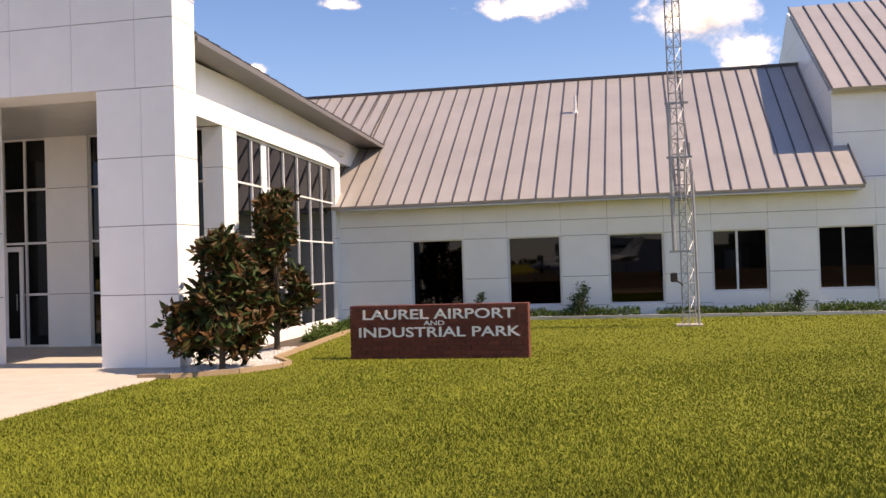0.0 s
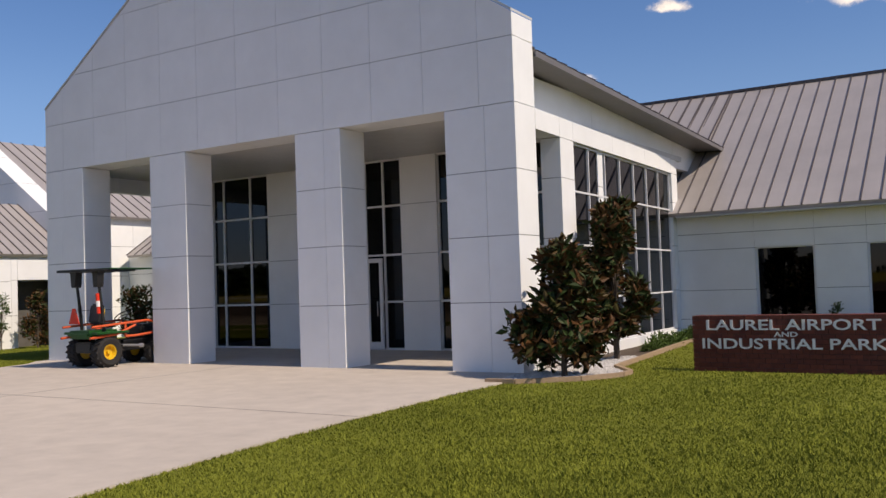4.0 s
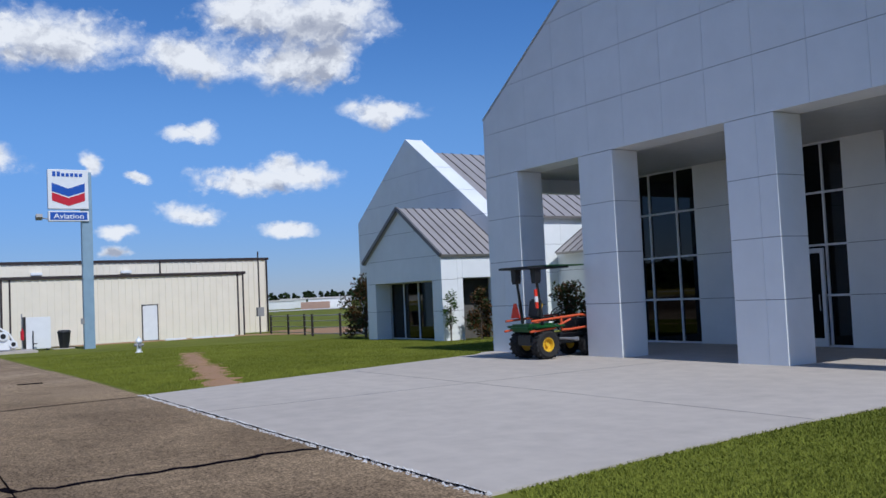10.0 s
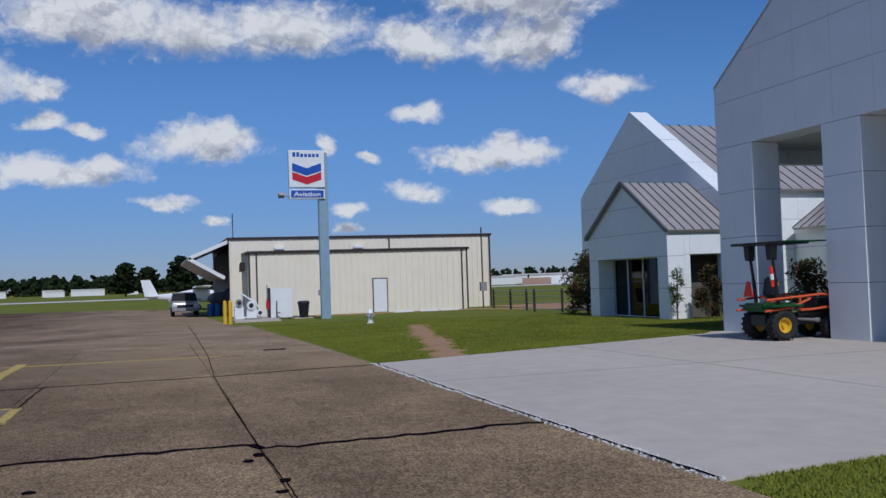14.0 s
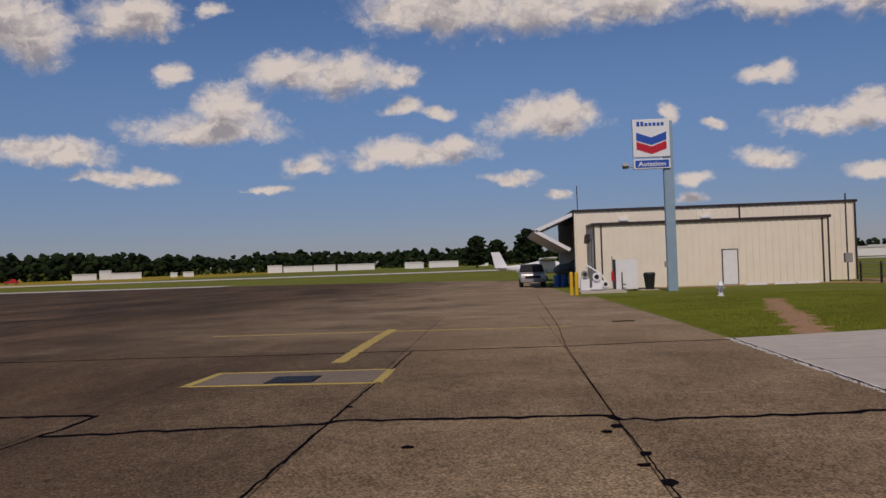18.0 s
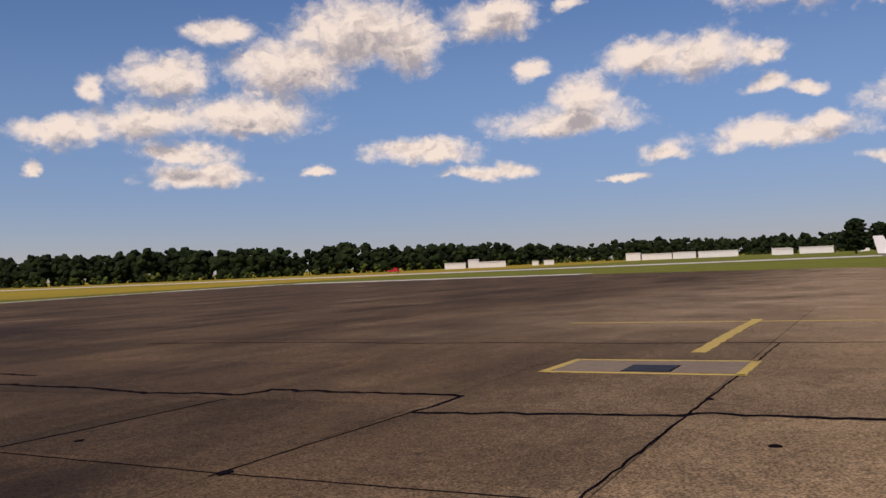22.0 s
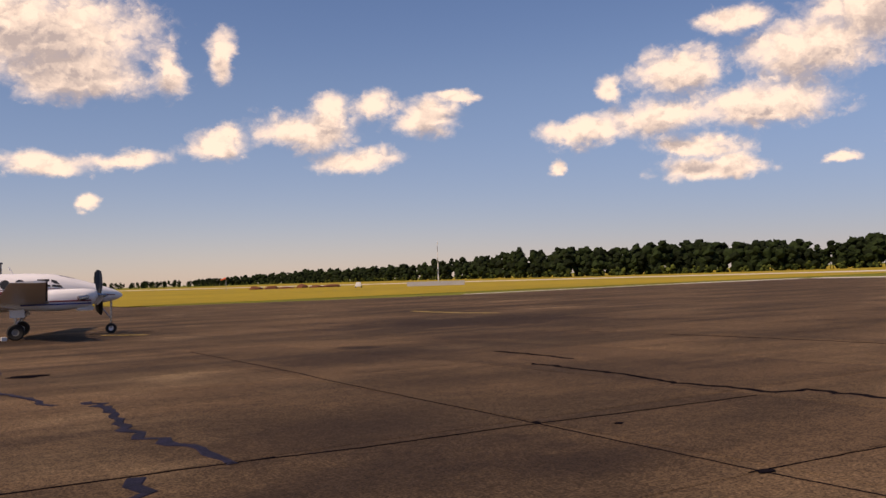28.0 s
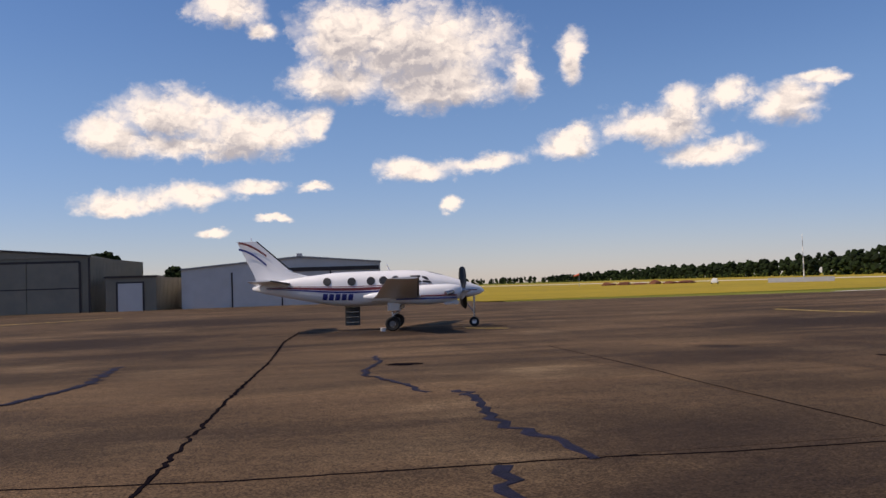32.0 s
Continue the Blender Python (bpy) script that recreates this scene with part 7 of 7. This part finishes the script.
# ---- far field: runway, woods, sheds ----
bm = bmesh.new()
sheet(bm, [-900, -130, -70, -24], [-900, -500, -130, -104], -0.10)
sheet(bm, [-24, 0, 200, 700], [-900, -500, -165], -0.10)
for v in bm.verts:
    v.co.z = -0.40
dry = tagged(part("dry_field", bm, DRYGRASS), "dry yellow-green airfield grass", "ground", kind="structure")
bm = bmesh.new()
vs = [bm.verts.new(v) for v in ((-205, 260, -0.38), (-205, -150, -0.38), (-150, -420, -0.38), (-100, -700, -0.38), (-128, -700, -0.38), (-180, -420, -0.38), (-232, -150, -0.38), (-232, 260, -0.38))]
bm.faces.new(vs)
bmesh.ops.triangulate(bm, faces=bm.faces[:])
tagged(part("runway", bm, RUNWAY), "pale concrete runway across the field", "runway", kind="structure")
bm = bmesh.new()
for a, b, w in (((-128, -92), (-123, -38), 7), ((-100, -94), (-60, -90), 2.0), ((-128, -92), (-100, -94), 4)):
    d = Vector((b[0] - a[0], b[1] - a[1], 0)).normalized()
    n = Vector((-d.y, d.x, 0)) * w / 2
    bm.faces.new([bm.verts.new(Vector((*p, -0.405)) + m) for p, m in ((a, -n), (b, -n), (b, n), (a, n))])
tagged(part("apron_edge", bm, RUNWAY), "pale concrete edge strip of the apron", "pavement", kind="structure")

ICO = [Vector(v).normalized() for v in ((0, 1, 1.618), (0, -1, 1.618), (0, 1, -1.618), (0, -1, -1.618), (1, 1.618, 0), (-1, 1.618, 0), (1, -1.618, 0), (-1, -1.618, 0), (1.618, 0, 1), (-1.618, 0, 1), (1.618, 0, -1), (-1.618, 0, -1))]
ICOF = [(0, 1, 8), (0, 8, 4), (0, 4, 5), (0, 5, 9), (0, 9, 1), (1, 6, 8), (8, 6, 10), (8, 10, 4), (4, 10, 2), (4, 2, 5), (5, 2, 11), (5, 11, 9), (9, 11, 7), (9, 7, 1), (1, 7, 6), (3, 6, 7), (3, 7, 11), (3, 11, 2), (3, 2, 10), (3, 10, 6)]


def far_tree(q, verts, faces, x, y, z, h, r, clumps, fine=1.0, low=0.12):
    """One tree of a far wood: a thin trunk and leafy clumps in a rounded, uneven crown."""
    k = len(verts)
    w = 0.02 * h
    verts += [(x - w, y, z), (x + w, y, z), (x, y + w, z), (x, y, z + h * 0.9)]
    faces += [(k, k + 1, k + 3), (k + 1, k + 2, k + 3), (k + 2, k, k + 3)]
    for c in range(clumps):
        t = low + (1 - low) * (c + q.random()) / clumps
        wide = math.sqrt(max(0.06, 1 - ((t - 0.5) / 0.52) ** 2))
        rr = fine * r * q.uniform(0.28, 0.5) * (0.65 + 0.35 * wide)
        a = q.uniform(0, 6.3)
        m = r * wide * q.uniform(0.25, 0.95)
        cx, cy, cz = x + m * math.cos(a), y + m * math.sin(a), z + h * t * 0.97
        k = len(verts)
        for v in ICO:
            s = q.uniform(0.55, 1.25)
            verts.append((cx + v.x * rr * s, cy + v.y * rr * s, cz + v.z * rr * s * 0.85))
        faces += [(a2 + k, b2 + k, c2 + k) for a2, b2, c2 in ICOF]


# azimuth from -x towards -y, distance and height of the wood's front
EDGE = [(-60, 900, 12), (-30, 900, 12), (-20, 850, 11), (-12, 760, 11), (-3, 640, 10.5), (2, 560, 11.5), (7, 640, 11.8), (13, 640, 14.5), (16, 640, 12.5), (20, 620, 13.5), (25, 500, 13.5), (30, 440, 13), (33, 430, 14.2), (36, 420, 13), (40, 425, 14), (43, 430, 15), (50, 450, 14.6), (54, 560, 15.5), (57, 640, 13.5), (60, 760, 13.5), (64, 900, 14), (69, 1300, 14.5), (73, 1300, 9.5), (84, 1200, 8.5), (110, 1200, 9)]
q = random.Random(17)
verts, faces = [], []
bverts, bfaces = [], []
for (a0, d0, h0), (a1, d1, h1) in zip(EDGE, EDGE[1:]):
    dm = (d0 + d1) / 2
    n = int(math.radians(abs(a1 - a0)) * dm / (4.6 if -14 < a0 < 72 else 10))
    for k in range(n):
        for rowk in range(3):
            t = (k + q.random()) / n
            a = math.radians(a0 + (a1 - a0) * t)
            d = d0 + (d1 - d0) * t + rowk * 12 + q.uniform(-4, 4)
            swell = 1 + 0.10 * noise.noise((a * 22.0, rowk * 3.0, 0.5)) + 0.08 * noise.noise((a * 70.0, rowk * 3.0, 4.5))
            hh = (h0 + (h1 - h0) * t) * swell * q.choice((0.8, 0.86, 0.92, 0.95, 1.0, 1.05)) * (1.0 if rowk else q.uniform(0.7, 0.95))
            far_tree(q, verts, faces, -math.cos(a) * d, -math.sin(a) * d, -0.6, hh, hh * q.uniform(0.26, 0.36), (19, 14, 10)[rowk], 1.5, (0.03, 0.12, 0.35)[rowk])
        t = (k + q.random()) / n
        a, d = math.radians(a0 + (a1 - a0) * t), d0 + (d1 - d0) * t - 9 + q.uniform(-4, 3)
        hb = q.uniform(1.6, 4.2)
        far_tree(q, bverts, bfaces, -math.cos(a) * d, -math.sin(a) * d, -0.6, hb, hb * 0.75, 6, 1.0, 0.05)
woods = tagged(from_arrays("woods", verts, faces, WOOD1), "dark line of pine woods beyond the runway", "woods", kind="stuff")
# added front row, its sunlit look painted by the lighter green
tagged(from_arrays("brush", bverts, bfaces, BRUSH_LIT), "low brush along the edge of the woods, green lightened for sunlight", "brush", kind="stuff")
bpy.context.view_layer.update()

# nearer trees by the far sheds and the hangar
for k, (x, y, h, r) in enumerate(((-300, 8.5, 12.5, 5.0), (-330, -2.0, 10.0, 4.5), (-320, -9.0, 11.5, 4.5), (-310, 30.0, 10, 4), (30, -172, 10, 4.5), (15.5, -150, 6.5, 2.6))):
    verts, faces = [], []
    far_tree(random.Random(60 + k), verts, faces, 0, 0, 0, h, r, 330, 0.42)
    t = root("tree", (x, y, -0.45), "broad dark-leaved tree beyond the hangar", "tree", "far trees")
    from_arrays("crown", verts[4:], [tuple(i - 4 for i in fc) for fc in faces[3:]], WOOD1, t, local=True)
    bm = bmesh.new()
    bar(bm, (0, 0, -0.1), (0, 0, h * 0.6), 0.03 * h, 8, 0.012 * h)
    part("trunk", bm, BARK, t, local=True)

FARS = [(-380, -179.5, 9.7, 2.9), (-387, -164, 12.6, 2.9), (-393, -176, 5, 4.2), (-488, -111, 15.5, 3.4), (-491, -97, 11.8, 3.6), (-494, -80, 20, 3.5), (-485, -123, 7.7, 4.2), (-478, -47, 9, 3.4), (-479, -31, 15.4, 3.4), (-480, -10, 5, 3.0), (-448, -43, 8, 3.0), (-404, -149, 3, 2.3), (-406, -143, 4.7, 2.4), (-279, 109, 9, 3.0), (-300, 122, 9, 3.4)]
for x, y, w, h in FARS:
    a = math.degrees(math.atan2(y, x))
    sh = root("shed", (x, y, -0.5), "low white industrial shed beyond the runway", "shed", "far sheds", rot=a)
    bm = bmesh.new()
    box(bm, -3, 3, -w / 2, w / 2, 0, h * 0.85)
    part("wall", bm, SHEDW, sh, local=True)
    bm = bmesh.new()
    prism(bm, [(-w / 2 - 0.2, h * 0.85), (w / 2 + 0.2, h * 0.85), (w / 2, h), (-w / 2, h)], (0, 0, 0), (0, 1, 0), (1, 0, 0), 3.2, -3.2)
    part("roof", bm, PALE, sh, local=True)
sh = root("shed", (-238, 104.6, -0.5), "long shed with white and brick walls beyond the fence", "shed", "far sheds", rot=156)
bm = bmesh.new()
box(bm, -4, 4, -9, 3, 0, 2.9)
part("wall", bm, SHEDW, sh, local=True)
bm = bmesh.new()
box(bm, -4.1, 4.1, -3, 5, 0, 2.0)
part("brick_wall", bm, SHEDB, sh, local=True)
bm = bmesh.new()
box(bm, -4.3, 4.3, -9.2, 5.2, 2.9, 3.2)
part("roof", bm, PALE, sh, local=True)
fm = root("approach_mast", (-122.4, -195.3, -0.42), "slim red and white lattice mast in the field", "mast")
for k in range(8):
    bm = bmesh.new()
    bar(bm, (0, 0, k * 1.4), (0, 0, k * 1.4 + 1.4), 0.16 - 0.012 * k, 6)
    part("mast_section", bm, WHITE if k % 2 else STEEL, fm, local=True)
bm = bmesh.new()
box(bm, -8, 8, -0.06, 0.06, 0, 1.1)
fb = tagged(part("field_fence", bm, STEEL), "grey fence panel round the mast", "fence")
fb.matrix_world = pose(-120, -193, -0.42, 0, 0, -58)
rt = root("red_truck", (-288.6, -161, -0.45), "red utility truck parked across the field", "truck", rot=119)
bm = bmesh.new()
box(bm, -2.3, 2.3, -0.95, 0.95, 0.5, 1.1, 0.1)
part("body", bm, RED, rt, local=True)
bm = bmesh.new()
box(bm, -0.2, 1.4, -0.85, 0.85, 1.1, 1.85, 0.12)
part("cab", bm, RED, rt, local=True)
for x in (-1.5, 1.5):
    for y in (-0.85, 0.85):
        wheel(rt, (x, y, 0.4), (0, 1 if y > 0 else -1, 0), 0.4, 0.25, GREYM)
vv = root("white_van", (-109.3, -214, -0.42), "small white vehicle out on the field", "car", rot=60)
bm = bmesh.new()
box(bm, -1.6, 1.6, -0.8, 0.8, 0.3, 0.9, 0.1)
part("body", bm, WHITE, vv, local=True)
bm = bmesh.new()
box(bm, -1.0, 0.9, -0.7, 0.7, 0.9, 1.45, 0.15)
part("cabin", bm, WHITE, vv, local=True)
for x in (-1.0, 1.0):
    for y in (-0.75, 0.75):
        wheel(vv, (x, y, 0.3), (0, 1 if y > 0 else -1, 0), 0.3, 0.2, GREYM)
q = random.Random(3)
for k in range(6):
    bm = bmesh.new()
    bmesh.ops.create_icosphere(bm, subdivisions=2, radius=1.0)
    sx, sz = q.uniform(2.5, 4.5), q.uniform(0.7, 1.5)
    for v in bm.verts:
        f1 = 1 + 0.3 * noise.noise(v.co * 1.7 + Vector((k * 9, 0, 0)))
        v.co = Vector((v.co.x * sx * f1, v.co.y * 1.5 * f1, max(-0.1, v.co.z * sz * f1)))
    ob = tagged(part("soil_heap", bm, SOILRED), "heap of red-brown soil on the field", "soil heap", "soil heaps")
    ob.matrix_world = pose(-106 - k * 4.6, -280 + k * 1.6, -0.45, 0, 0, 20)
ws = root("windsock", (-97.5, -284, -0.45), "orange windsock on a pole", "windsock")
bm = bmesh.new()
bar(bm, (0, 0, 0), (0, 0, 4.2), 0.08, 8)
part("pole", bm, STEEL, ws, local=True)
bm = bmesh.new()
bar(bm, (0, 0, 4.0), (1.6, -0.6, 3.4), 0.35, 10, 0.18)
part("sock", bm, ORANGE, ws, local=True)

# ---- grass blades ----
grng = np.random.RandomState(7)


def blades(name, n, region, near, far_, h, seed):
    """Grass blades as one mesh: n of them within region, thicker the nearer to the camera's stand."""
    r = np.random.RandomState(seed)
    pts = []
    while len(pts) < n:
        d = near * (far_ / near) ** r.uniform(0, 1, 4000)
        a = r.uniform(region[0], region[1], 4000)
        xs, ys = d * np.cos(a), d * np.sin(a)
        for x, y in zip(xs, ys):
            if region[2](x, y):
                pts.append((x, y))
    pts = np.array(pts[:n])
    d = np.hypot(pts[:, 0], pts[:, 1])
    zz = np.array([gz(x, y) for x, y in pts])
    ang = r.uniform(0, 2 * np.pi, n)
    wid = 0.005 * (1 + np.minimum(d, 12.0) / 9.0) * r.uniform(0.7, 1.3, n)
    hh = h * r.uniform(0.5, 1.25, n) * (1 + 0.2 * np.sin(pts[:, 0] * 1.3) * np.cos(pts[:, 1] * 0.9))
    lean = r.normal(0, 0.45, (n, 2)) * hh[:, None]
    v = np.zeros((n, 3, 3))
    v[:, 0, :2] = pts + np.stack([np.cos(ang), np.sin(ang)], 1) * wid[:, None]
    v[:, 1, :2] = pts - np.stack([np.cos(ang), np.sin(ang)], 1) * wid[:, None]
    v[:, 2, :2] = pts + lean
    v[:, :2, 2] = zz[:, None] - 0.005
    v[:, 2, 2] = zz + hh
    me = bpy.data.meshes.new(name)
    me.vertices.add(3 * n)
    me.vertices.foreach_set("co", v.reshape(-1))
    me.loops.add(3 * n)
    me.loops.foreach_set("vertex_index", np.arange(3 * n, dtype=np.int32))
    me.polygons.add(n)
    me.polygons.foreach_set("loop_start", np.arange(0, 3 * n, 3, dtype=np.int32))
    me.update()
    me.materials.append(BLADE)
    return tagged(new(name, me), "short mown lawn grass", "grass", kind="stuff")


def east_lawn(x, y):
    if inside(PAD, x, y) or inside(BED, x, y):
        return False
    return y > 4.36 and x > -7.75 and y < 25.0 and not (SX0 < x < SX1 and SY < y < SY + 0.35) and not (x < -6.5 and y < 4.6)


def west_lawn(x, y):
    if -36 < x < -19.6:
        off = abs(y - 6.1 - (-19.1 - x) * 0.238) + 0.5 * noise.noise((x * 0.4, y * 0.7, 3.0))
        if grng.uniform() > smooth01(0.0, 1.0 - 0.035 * (-19.1 - x), off):
            return False
    return y > 4.5 and not inside(PAD, x, y) and x < -19 and not (QX0 < x < QX1 and y > QY) and y < 20 and x > -46


blades("lawn_grass", 380000, (0.9, 2.75, east_lawn), 4.4, 27.0, 0.032, 1)
blades("west_grass", 150000, (2.35, 3.05, west_lawn), 19.0, 46.0, 0.035, 2)
